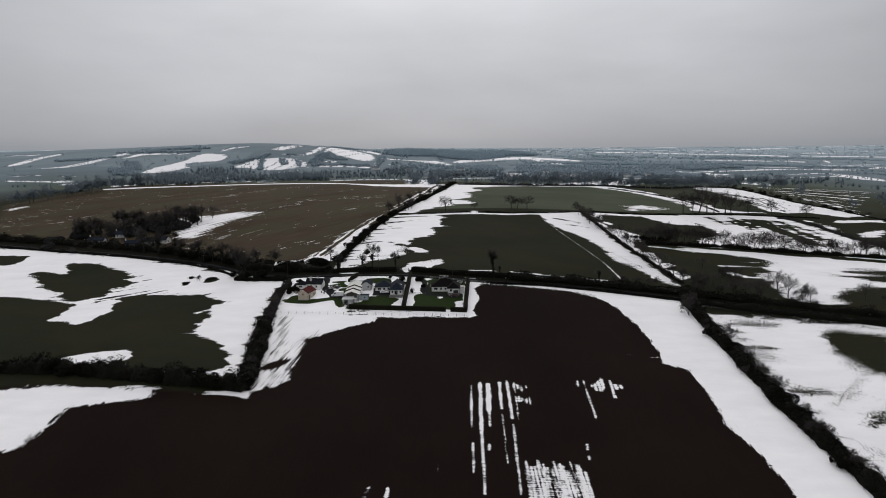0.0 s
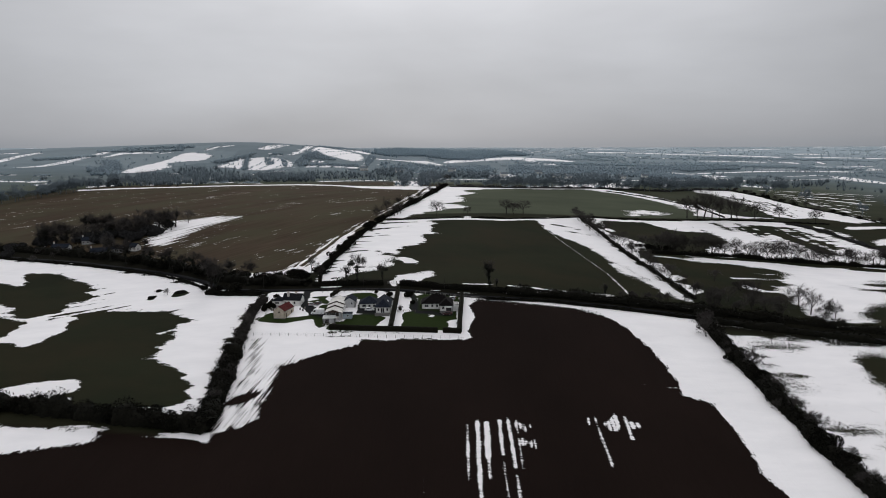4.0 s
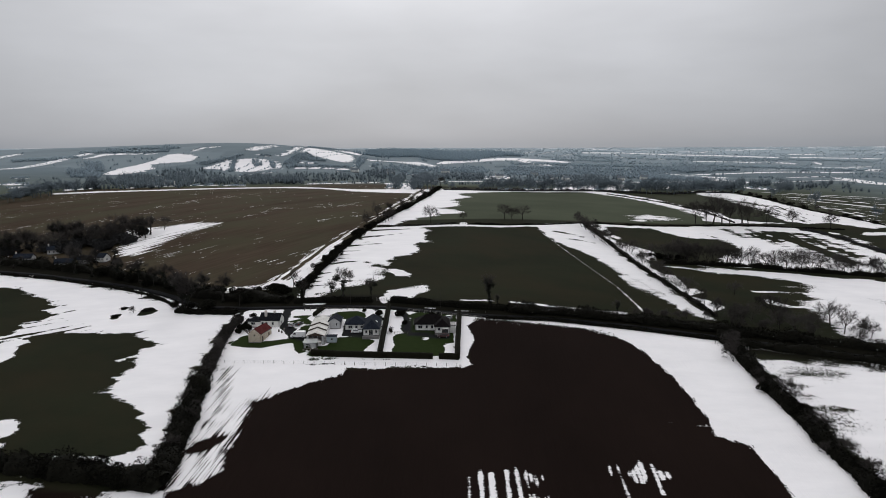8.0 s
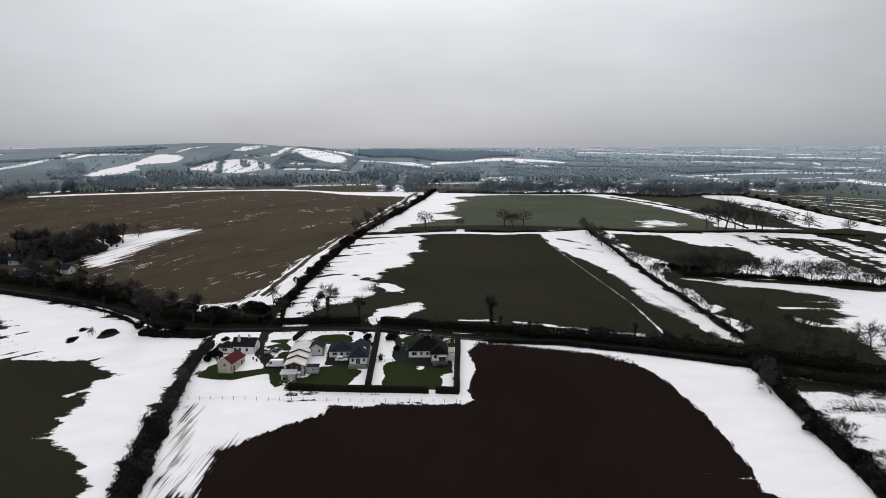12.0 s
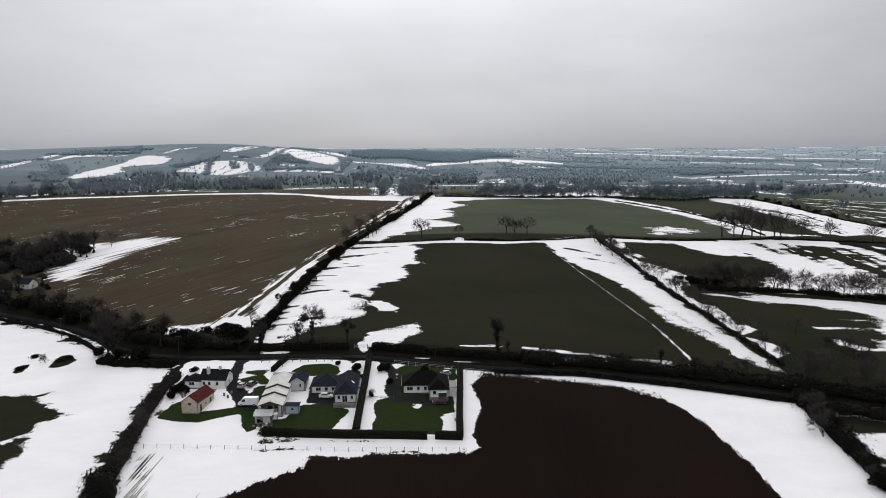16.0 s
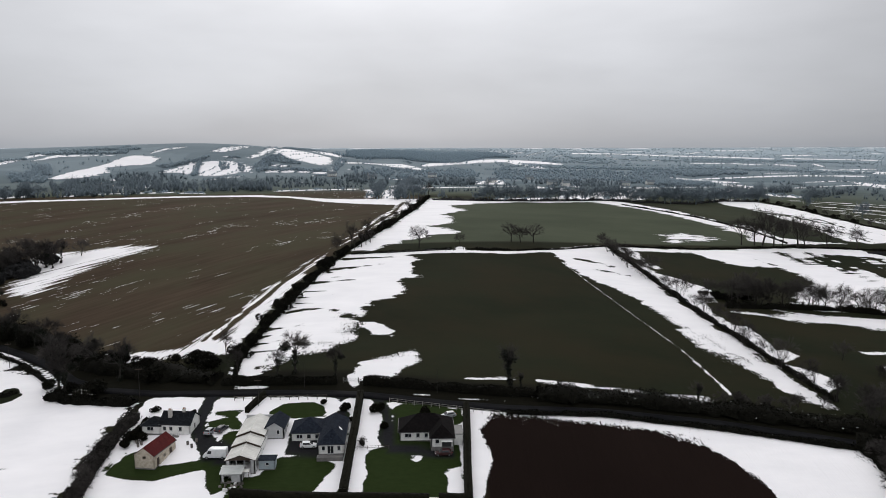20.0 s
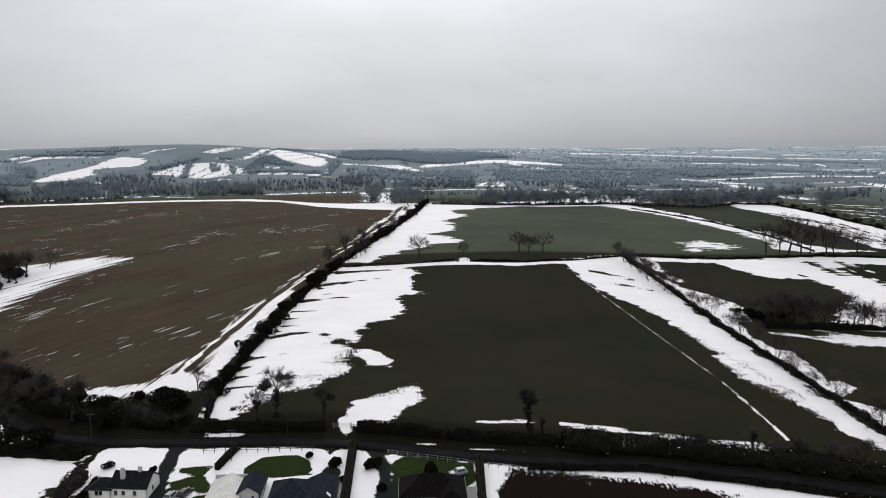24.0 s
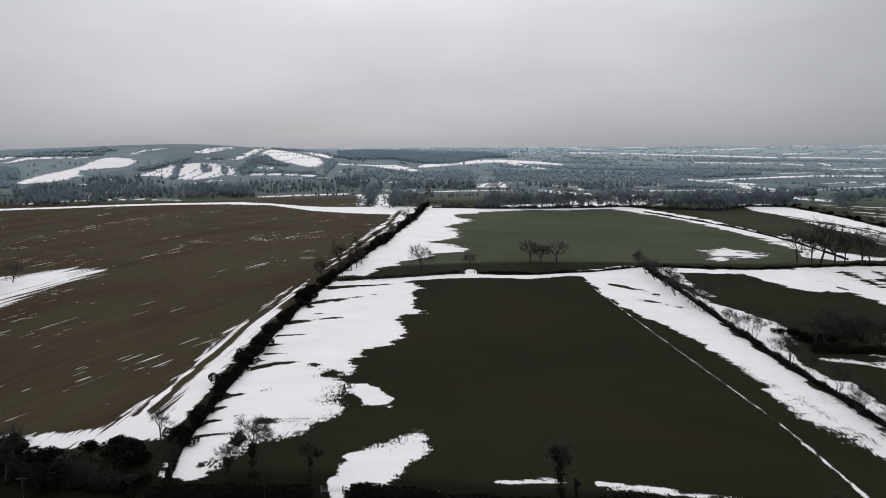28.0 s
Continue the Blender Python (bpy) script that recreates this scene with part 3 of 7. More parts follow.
# snow ploughed to the south side of the lane
for k, ((xa, ya), (xb, yb)) in enumerate(zip(ROAD[1:], ROAD[2:16])):
    ln = math.hypot(xb - xa, yb - ya)
    ox, oy = (yb - ya) / ln * 3.9, -(xb - xa) / ln * 3.9
    if k != 8:
        TONGUES.append((1, 0.6, (xa + ox, ya + oy, xb + ox, yb + oy, 1.15 if k < 8 else 0.75)))
for row in ((155, 401, 180, 404, 1.1), (167, 409, 190, 414, 1.0), (155, 386, 160, 380, 2.4), (163, 379, 172, 380, 1.2), (-97, 321.5, -106, 314, 1.1)):
    TONGUES.append((1, 1.4, row))
for row in ((-337, 568, -306, 589, 0.8), (-304, 591, -290, 606, 0.5), (-330, 566, -300, 582, 0.4), (-298, 621, -280, 641, 0.6), (-314, 530, -302, 533, 0.9)):
    TONGUES.append((1, 1.6, row))
SNOW_PATH = [(71, 508), (82, 436), (89, 393), (91, 364)]
# round the houses: lawns, drives and what snow is left between them
LAWNS = []
LAWNS.append((1, 0.4, [(-41, 309), (-16.5, 309), (-16.5, 316), (-18, 322), (-24, 325), (-33, 325), (-35, 318), (-41, 317)]))
LAWNS.append((-1, 0.6, [(-22.5, 310), (-17, 310), (-17, 321), (-18.6, 321)]))
LAWNS.append((1, 0.3, [(-14, 310), (10.4, 310), (10.4, 333), (12.6, 345), (-5, 343), (-5, 331), (-12, 327.5), (-11, 318)]))
LAWNS.append((-1, 0.5, [(-15, 310), (-11.4, 310), (-12.3, 316), (-11.3, 320), (-12.4, 327), (-15, 327)]))
LAWNS.append((-1, 0.4, [(6.4, 311), (10.2, 311), (10.2, 321.5), (6.0, 320), (7.2, 316)]))
LAWNS.append((-1, 0.3, [(-2.0, 325.2), (1.2, 325.8), (1.4, 323.2), (-0.6, 323.0)]))
LAWNS.append((-1, 0.4, [(9.6, 339.5), (12.0, 341), (12.2, 338), (9.8, 337)]))
LAWNS.append((1, 0.5, [(-70.5, 321.5), (-69.5, 326), (-66.5, 331), (-62, 331), (-60, 324), (-50.3, 325.6), (-47, 332), (-41.6, 313), (-44, 311), (-48, 321.5), (-58.3, 317.6), (-66, 319.5)]))
LAWNS.append((1, 0.4, [(-38, 347), (-35, 351.5), (-27, 352), (-24, 349), (-23, 344), (-37, 343)]))
LAWNS.append((1, 0.4, [(-6.5, 347), (-4, 351), (4, 351), (12, 348), (12, 343), (-6, 343)]))
LAWNS.append((1, 0.5, [(-53, 344), (-49, 345.5), (-47, 346), (-43, 341), (-44, 339.5), (-47.5, 340.4), (-51.8, 341)]))
LAWNS.append((1, 0.5, [(-47.5, 337), (-46, 338), (-43, 338.5), (-43, 331), (-46, 331.5), (-47.5, 333.5)]))
LAWNS.append((1, 0.6, [(-53, 349.5), (-45, 349.5), (-46, 347), (-52, 347)]))
PAVED = []
PAVED.append([(-58, 361), (-54, 361), (-53.5, 342), (-48, 334), (-43, 332), (-43, 322), (-50, 326), (-54, 334), (-56.5, 340)])
PAVED.append([(-22.5, 356), (-19.5, 356), (-19, 350), (-21, 345), (-20, 340), (-31, 340), (-31, 326), (-22, 325.5), (-22, 333), (-17, 334), (-17, 345)])
PAVED.append([(-11.5, 354.5), (-8.5, 354), (-6, 344), (-5, 331), (9, 328), (9, 325), (-6, 326.5), (-9.5, 332), (-8.5, 342)])


def spaced(*runs):
    out = [runs[0][0]]
    for a, b, step in runs:
        out += list(np.linspace(a, b, max(1, round((b - a) / step)) + 1)[1:])
    return np.array(out)


def parcels(x, y):
    """The patchwork of small fields in the distance: which lot a place is in, how near its edge, and two draws of luck for the lot."""
    u, v = (x * 0.97 + y * 0.24) / 190, (y * 0.97 - x * 0.24) / 125
    best, second, cell = np.full(x.shape, 1e9), np.full(x.shape, 1e9), np.zeros(x.shape, int)
    iu, iv = np.floor(u).astype(int), np.floor(v).astype(int)
    for du in (-1, 0, 1):
        for dv in (-1, 0, 1):
            cu, cv = iu + du, iv + dv
            h = (cu * 73856093) ^ (cv * 19349663)
            ju, jv = ((h * 2654435 >> 7) & 1023) / 1023, ((h * 40503 >> 3) & 1023) / 1023
            d = np.abs(u - cu - 0.15 - 0.7 * ju) ** 1.0 + np.abs(v - cv - 0.15 - 0.7 * jv) ** 1.0
            near = d < best
            second = np.where(near, best, np.minimum(second, d))
            cell = np.where(near, h, cell)
            best = np.where(near, d, best)
    r1, r2 = ((cell * 69069 >> 5) & 1023) / 1023, ((cell * 12582917 >> 9) & 1023) / 1023
    return second - best, r1, r2


HILL = []
HILL.append([(-451, 1089), (-450, 1141), (-437, 1163), (-422, 1187), (-414, 1209), (-408, 1232), (-402, 1244), (-380, 1236), (-351, 1220), (-350, 1202), (-362, 1185), (-385, 1180), (-410, 1173), (-393, 1149), (-404, 1113), (-425, 1089)])
HILL.append([(-333, 1141), (-328, 1158), (-311, 1178), (-306, 1196), (-297, 1205), (-291, 1176), (-283, 1121), (-309, 1140)])
HILL.append([(-539, 1236), (-535, 1258), (-530, 1287), (-471, 1265), (-421, 1246), (-419, 1239), (-507, 1261), (-519, 1247), (-529, 1216)])
HILL.append([(-289, 1202), (-263, 1198), (-232, 1190), (-216, 1173), (-206, 1124), (-219, 1132), (-232, 1115), (-248, 1101), (-271, 1111), (-286, 1158)])
HILL.append([(-204, 1262), (-216, 1427), (-202, 1452), (-126, 1343), (-116, 1266), (-118, 1215), (-130, 1211), (-155, 1225), (-175, 1235)])
HILL.append([(-230, 1212), (-221, 1276), (-236, 1462), (-211, 1353), (-211, 1246), (-220, 1216)])
HILL.append([(-287, 1234), (-281, 1269), (-262, 1320), (-244, 1331), (-251, 1273), (-265, 1238)])
HILL.append([(-264, 1218), (-238, 1216), (-236, 1207), (-263, 1212)])
HILL.append([(-211, 1620), (-165, 1606), (-123, 1489), (-116, 1394), (-155, 1442)])
HILL.append([(-204, 1187), (-182, 1190), (-156, 1183), (-178, 1168)])
HILL.append([(-194, 1143), (-154, 1149), (-112, 1147), (-110, 1126), (-151, 1131), (-191, 1127)])
HILL.append([(-109, 1153), (-110, 1202), (-109, 1258), (-107, 1333), (-103, 1293), (-107, 1234), (-108, 1183), (-107, 1135)])
HILL.append([(-99, 1305), (-70, 1381), (-18, 1491), (10, 1452), (26, 1405), (22, 1337), (-17, 1361), (-52, 1373), (-95, 1273)])
HILL.append([(15, 1483), (32, 1566), (90, 1665), (162, 1829), (212, 1880), (299, 1830), (327, 1730), (313, 1680), (255, 1724), (193, 1737), (134, 1661), (73, 1560), (25, 1473)])
HILL.append([(221, 1810), (236, 1675), (262, 1581), (247, 1529), (216, 1589), (203, 1720)])
HILL.append([(315, 2205), (647, 3682), (537, 3100), (301, 2118)])
HILL.append([(349, 2060), (551, 2754), (507, 2555), (336, 1994)])
HILL.append([(308, 2448), (451, 3103), (388, 2707), (289, 2310)])
HILL.append([(-382, 1260), (-363, 1285), (-335, 1294), (-337, 1278), (-363, 1263), (-372, 1247)])
HILL.append([(-255, 1070), (-242, 1082), (-213, 1106), (-213, 1093), (-238, 1066), (-249, 1053)])
HILL.append([(-138, 905), (-95, 932), (-57, 952), (-55, 933), (-93, 913), (-134, 888)])
HILL.append([(-51, 930), (-37, 950), (-34, 837), (-34, 770), (-38, 764), (-38, 846)])
HILL.append([(-29, 933), (-15, 954), (-11, 766), (-25, 750)])
HILL.append([(-25, 1001), (-13, 1025), (11, 1023), (9, 983), (-18, 962)])
HILL.append([(-30, 1113), (-2, 1118), (-2, 1098), (-30, 1095)])
HILL.append([(75, 1063), (88, 1135), (127, 1173), (118, 1073)])
HILL.append([(-1, 980), (66, 1015), (124, 1035), (122, 1019), (65, 1001), (-1, 967)])
HILL.append([(63, 750), (76, 784), (100, 798), (128, 821), (116, 778), (70, 742)])
HILL.append([(143, 865), (182, 918), (209, 967), (207, 925), (171, 804), (146, 783), (129, 807)])
HILL.append([(145, 1044), (163, 1024), (193, 982), (185, 936), (169, 955), (138, 1005)])
HILL.append([(193, 1071), (207, 1063), (200, 1033), (186, 1041)])
HILL.append([(225, 969), (256, 991), (239, 932), (198, 833), (177, 812)])
HILL.append([(252, 1062), (274, 1045), (325, 1056), (319, 1039), (267, 1026), (246, 1043)])
HILL.append([(235, 916), (248, 919), (213, 827), (202, 822)])
HILL.append([(390, 1268), (402, 1225), (431, 1174), (449, 1150), (437, 1127), (402, 1143), (385, 1194), (378, 1235)])
HILL.append([(411, 1218), (516, 1269), (650, 1357), (821, 1448), (768, 1369), (616, 1297), (499, 1235), (410, 1197)])
HILL.append([(317, 1055), (377, 1070), (370, 1055), (311, 1039)])
HILL.append([(371, 1050), (379, 1019), (380, 970), (375, 943), (358, 950), (359, 1002)])
HILL.append([(389, 970), (406, 962), (421, 936), (405, 914), (382, 941)])
HILL.append([(475, 1063), (528, 1094), (610, 1134), (598, 1116), (518, 1078), (466, 1047)])
HILL.append([(284, 948), (310, 967), (295, 923), (270, 897)])
HILL.append([(596, 2912), (793, 2977), (923, 2767), (1072, 2763), (1024, 2649), (876, 2639), (739, 2789), (550, 2705)])
HILL.append([(674, 2699), (624, 2439), (585, 2300), (619, 2498)])
HILL.append([(566, 2218), (692, 2174), (670, 2113), (547, 2153)])
HILL.append([(1023, 2792), (1118, 2686), (1204, 2555), (1151, 2452), (1060, 2559), (964, 2644)])
HILL.append([(707, 2018), (837, 2067), (906, 2029), (879, 1976), (810, 2009), (684, 1958)])
HILL.append([(1129, 2195), (1040, 1974), (980, 1874), (1060, 2074)])
HILL.append([(975, 2106), (993, 2015), (942, 1924), (924, 2007)])
HILL.append([(1261, 2620), (1399, 2561), (1521, 2493), (1477, 2426), (1354, 2485), (1216, 2536)])
HILL.append([(1184, 3266), (1458, 3825), (1310, 3458), (1069, 2972)])
HILL.append([(1058, 2365), (920, 2013), (880, 1935), (1005, 2257)])
HILL.append([(970, 1801), (1116, 1888), (1085, 1841), (941, 1753)])
HILL.append([(591, 1384), (732, 1517), (704, 1468), (577, 1356)])
HILL.append([(446, 1368), (446, 1307), (438, 1288), (437, 1345)])
HILL.append([(337, 1338), (344, 1278), (336, 1255), (329, 1311)])
HILL.append([(-324, 865), (-306, 882), (-290, 890), (-284, 877), (-300, 869), (-317, 851)])
HILL.append([(-284, 892), (-234, 896), (-228, 881), (-278, 877)])
HILL.append([(-309, 992), (-304, 1018), (-287, 1017), (-280, 991), (-290, 973)])
HILL.append([(-374, 1086), (-364, 1090), (-359, 1078), (-369, 1074)])
HILL.append([(-379, 1042), (-353, 1044), (-349, 1034), (-374, 1032)])
HILL.append([(-354, 936), (-349, 941), (-341, 925), (-346, 920)])
HILL.append([(-390, 1073), (-375, 1081), (-372, 1075), (-387, 1066)])
HILL.append([(-353, 1120), (-345, 1120), (-335, 1094), (-343, 1094)])
HILL.append([(-224, 883), (-197, 873), (-194, 862), (-220, 871)])
HILL.append([(-89, 1201), (-81, 1209), (-80, 1196), (-88, 1189)])
HILL.append([(-137, 1039), (-123, 1027), (-121, 1014), (-135, 1027)])
HILL.append([(-128, 1112), (-105, 1117), (-104, 1107), (-127, 1102)])
HILL.append([(214, 2190), (324, 2818), (663, 4575), (605, 4196), (295, 2587), (207, 2123)])
HILL.append([(-714, 1206), (-725, 1274), (-734, 1345), (-731, 1415), (-706, 1374), (-706, 1310), (-692, 1215), (-694, 1172)])
HILL.append([(-636, 1147), (-602, 1167), (-585, 1225), (-573, 1303), (-561, 1327), (-544, 1296), (-556, 1266), (-569, 1190), (-592, 1146)])
HILL.append([(-634, 1070), (-583, 1067), (-578, 1056), (-628, 1059)])
HILL.append([(-597, 1007), (-545, 995), (-499, 983), (-487, 959), (-534, 975), (-586, 988)])
HILL.append([(-489, 939), (-471, 961), (-458, 935), (-476, 915)])
HILL.append([(-858, 1449), (-780, 1429), (-765, 1401), (-839, 1418)])
HILL.append([(900, 1788), (951, 1780), (988, 1750), (1026, 1705), (943, 1568), (908, 1607), (870, 1628), (816, 1620)])
HILL.append([(630, 1214), (644, 1170), (641, 1064), (616, 1023), (597, 1085), (612, 1160)])
HILL.append([(543, 1166), (632, 1217), (620, 1193), (535, 1147)])
HILL.append([(411, 1132), (423, 1119), (443, 1053), (413, 1020), (397, 1079)])
HILL.append([(-554, 1061), (-528, 1055), (-521, 1041), (-547, 1047)])
HILL.append([(-522, 1003), (-492, 986), (-486, 974), (-516, 991)])
# belts of trees between the lots: how many, how tall, how hazy, outline
BELTS = []
BELTS.append((60, 8, 1, [(-507, 1174), (-493, 1188), (-458, 1122), (-471, 1106)]))
BELTS.append((330, 9, 0, [(-423, 1041), (-372, 1068), (-286, 1032), (-223, 963), (-200, 885), (-293, 908), (-352, 902)]))
BELTS.append((70, 8, 0, [(-388, 1120), (-318, 1126), (-270, 1079), (-297, 1046), (-359, 1067)]))
BELTS.append((190, 9, 0, [(-243, 1034), (-209, 1038), (-155, 981), (-137, 888), (-195, 884)]))
BELTS.append((110, 7, 0, [(-177, 1057), (-130, 1080), (-65, 1068), (-60, 1001), (-130, 936), (-158, 967)]))
BELTS.append((60, 8, 0, [(-90, 1099), (-49, 1140), (-41, 1047), (-73, 1013)]))
BELTS.append((26, 9, 0, [(-32, 758), (-34, 942), (-32, 1078), (-27, 1080), (-29, 924), (-28, 757)]))
BELTS.append((30, 9, 0, [(-14, 743), (-15, 926), (-8, 947), (-5, 743)]))
BELTS.append((170, 7, 1, [(-91, 1220), (0, 1291), (104, 1448), (100, 1224), (-14, 1114), (-76, 1128)]))
BELTS.append((90, 8, 0, [(13, 1094), (82, 1122), (80, 1029), (17, 1001)]))
BELTS.append((60, 8, 0, [(-19, 1039), (12, 1078), (15, 1032), (-16, 995)]))
BELTS.append((260, 7, 1, [(147, 1490), (231, 1472), (326, 1461), (367, 1377), (296, 1154), (191, 1175), (117, 1181)]))
BELTS.append((110, 8, 0, [(120, 1094), (181, 1065), (206, 1010), (270, 1073), (282, 1112), (201, 1153)]))
BELTS.append((130, 7, 1, [(389, 1447), (445, 1391), (345, 1111), (282, 1112)]))
BELTS.append((150, 7, 1, [(346, 1193), (393, 1092), (382, 1067), (304, 1074)]))
BELTS.append((170, 7, 1, [(461, 1432), (518, 1388), (543, 1324), (424, 1251), (416, 1303)]))
BELTS.append((30, 10, 0, [(396, 999), (422, 1029), (393, 970), (375, 955)]))
BELTS.append((40, 9, 0, [(409, 986), (457, 1032), (432, 981), (397, 958)]))
BELTS.append((60, 8, 0, [(446, 964), (548, 1041), (492, 958), (418, 913)]))
BELTS.append((150, 6, 2, [(195, 1624), (302, 1615), (491, 1538), (461, 1456), (285, 1538), (188, 1573)]))
BELTS.append((160, 6, 2, [(543, 1674), (788, 1698), (984, 1692), (900, 1565), (696, 1527), (491, 1538)]))
BELTS.append((120, 6, 2, [(423, 2172), (730, 2172), (1040, 2231), (992, 2138), (685, 2053), (397, 2051)]))
BELTS.append((120, 6, 2, [(815, 2401), (1131, 2341), (1334, 2214), (1254, 2094), (1054, 2196), (769, 2277)]))
BELTS.append((80, 5, 2, [(307, 1873), (461, 1874), (433, 1773), (290, 1786)]))
BELTS.append((70, 5, 2, [(-593, 1341), (-434, 1269), (-428, 1254), (-577, 1311)]))
BELTS.append((70, 5, 2, [(-556, 1365), (-407, 1298), (-400, 1279), (-539, 1328)]))
BELTS.append((60, 5, 1, [(-430, 1259), (-447, 1336), (-444, 1352), (-408, 1252)]))
BELTS.append((60, 5, 1, [(-342, 1176), (-289, 1214), (-279, 1217), (-289, 1203), (-331, 1166)]))
BELTS.append((50, 5, 1, [(-280, 1112), (-296, 1208), (-293, 1206), (-271, 1102)]))
BELTS.append((60, 5, 1, [(-213, 1167), (-209, 1216), (-200, 1249), (-189, 1170), (-197, 1124)]))
BELTS.append((70, 5, 1, [(-196, 1150), (-114, 1167), (-112, 1147), (-193, 1139)]))
BELTS.append((50, 5, 1, [(-113, 1255), (-111, 1363), (-100, 1327), (-98, 1214), (-102, 1151)]))
BELTS.append((40, 4, 1, [(-265, 1191), (-249, 1185), (-241, 1149), (-253, 1151)]))
BELTS.append((30, 4, 1, [(-238, 1185), (-227, 1173), (-215, 1125), (-225, 1140)]))
BELTS.append((70, 5, 1, [(-206, 1221), (-195, 1266), (-179, 1237), (-149, 1209), (-161, 1193), (-195, 1203)]))
BELTS.append((60, 5, 1, [(-264, 1697), (-229, 1762), (-171, 1657), (-155, 1521), (-192, 1509), (-208, 1393)]))
BELTS.append((90, 9, 0, [(-446, 903), (-440, 924), (-365, 883), (-339, 838), (-400, 846), (-416, 848)]))
BELTS.append((50, 8, 0, [(-424, 828), (-417, 848), (-391, 803), (-390, 768)]))
BELTS.append((60, 5, 2, [(-661, 1254), (-609, 1254), (-559, 1260), (-553, 1247), (-598, 1232), (-647, 1229)]))
BELTS.append((60, 8, 1, [(-510, 1120), (-472, 1140), (-431, 1054), (-474, 1054)]))
BELTS.append((90, 8, 0, [(-347, 857), (-321, 926), (-263, 885), (-249, 843), (-331, 821)]))


def build_ground():
    xs = spaced((-3300, -1200, 60), (-1200, -480, 11), (-480, -260, 6), (-260, -190, 3), (-190, -76, 2.0), (-76, -20, 1.0), (-20, 8, 1.6), (8, 64, 0.5), (64, 130, 1.6), (130, 190, 2.0), (190, 345, 2.5), (345, 500, 5), (500, 1300, 11), (1300, 3300, 40))
    ys = spaced((-260, 80, 40), (80, 150, 5), (150, 430, 1.8), (430, 570, 2.5), (570, 880, 4), (880, 1450, 7), (1450, 2400, 14), (2400, 4850, 40))
    X, Y = np.meshgrid(xs, ys)
    x, y = X.ravel(), Y.ravel()
    z = height(x, y)
    z = z - 0.5 * np.clip(1 - line_distance(x, y, ROAD) / 9, 0, 1)
    nx, ny = len(xs), len(ys)
    i = np.arange(nx * ny).reshape(ny, nx)
    quads = np.stack([i[:-1, :-1], i[:-1, 1:], i[1:, 1:], i[1:, :-1]], -1).reshape(-1, 4)
    me = bpy.data.meshes.new("ground")
    me.vertices.add(len(x))
    me.vertices.foreach_set("co", np.stack([x, y, z], 1).ravel())
    me.loops.add(len(quads) * 4)
    me.loops.foreach_set("vertex_index", quads.ravel())
    me.polygons.add(len(quads))
    me.polygons.foreach_set("loop_start", np.arange(len(quads)) * 4)
    me.update(calc_edges=True)
    me.polygons.foreach_set("use_smooth", np.ones(len(quads), bool))

    snow, rag = np.full(x.shape, -60.0), np.full(x.shape, 3.0)
    near = np.full(x.shape, 1e9)

    def lay(sign, r, d):
        nonlocal snow, rag, near
        snow = np.maximum(snow, d) if sign > 0 else np.minimum(snow, -d)
        close = np.abs(d) < near
        rag = np.where(close, r, rag)
        near = np.minimum(near, np.abs(d))

    edge, r1, r2 = parcels(x, y)
    hill = np.clip((-x - 60) / 250, 0, 1) * np.clip((y - 900) / 200, 0, 1) * np.clip((2200 - y) / 500, 0, 1)
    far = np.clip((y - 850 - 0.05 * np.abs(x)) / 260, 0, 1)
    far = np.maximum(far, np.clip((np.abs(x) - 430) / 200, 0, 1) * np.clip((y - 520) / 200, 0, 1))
    out = (y > 900) | (np.abs(x) > 400)
    seen = (np.abs(x) < 0.66 * y) & (y < 2900)
    white = (r1 < 0.09 + 0.2 * hill) & ~seen
    strip = (r1 > 0.35) & (r2 < 0.8) & ~seen
    lots = np.where(white, 1, -1) * (6 + edge * 60) - np.where(white, 10, 0)
    lots = np.where(strip & ~white, np.maximum(lots, 7 - np.abs(edge - 0.10) * 110), lots)
    snow = np.where(out, lots, snow)
    rag = np.where(out, 7.0, rag)
    near = np.where(out, 60.0, near)
    for s, r, p in SNOW:
        lay(s, r, outline_distance(x, y, p))
    for sgn, r, (xa, ya, xb, yb, hw) in TONGUES:
        lay(sgn, r, hw - line_distance(x, y, [(xa, ya), (xb, yb)]))
    for xa, ya, xb, yb, hw in STREAKS:
        along = np.clip(((x - xa) * (xb - xa) + (y - ya) * (yb - ya)) / ((xb - xa) ** 2 + (yb - ya) ** 2), 0, 1)
        lay(-1, 0.8, hw * 1.3 * (1.0 - 0.9 * along) - line_distance(x, y, [(xa, ya), (xb, yb)]))
    for p in HILL:
        (xa, ya), (xb, yb) = np.min(p, axis=0) - 80, np.max(p, axis=0) + 80
        d = np.full(x.shape, -80.0)
        close = (x > xa) & (x < xb) & (y > ya) & (y < yb)
        d[close] = outline_distance(x[close], y[close], p)
        lay(1, 4.0, d)
    grounds = outline_distance(x, y, [(-74, 361), (-62, 360), (-50, 358), (-14, 353.6), (13, 349.6), (11, 306), (-40, 307), (-50, 320), (-76, 318)])
    lay(1, 0.7, grounds)
    lawn = np.full(x.shape, -9.0)
    for s, r, p in LAWNS:
        d = outline_distance(x, y, p)
        lawn = np.maximum(lawn, d) if s > 0 else np.minimum(lawn, -d)
        lay(-s, r, d)
    paved = np.full(x.shape, -9.0)
    for p in PAVED:
        d = outline_distance(x, y, p)
        paved = np.maximum(paved, d)
        lay(-1, 0.6, d)
    rd = line_distance(x, y, ROAD)
    lay(-1, 1.0, 2.7 - rd)

    def attribute(name, v):
        me.attributes.new(name, "FLOAT", "POINT").data.foreach_set("value", np.ascontiguousarray(v, np.float32))

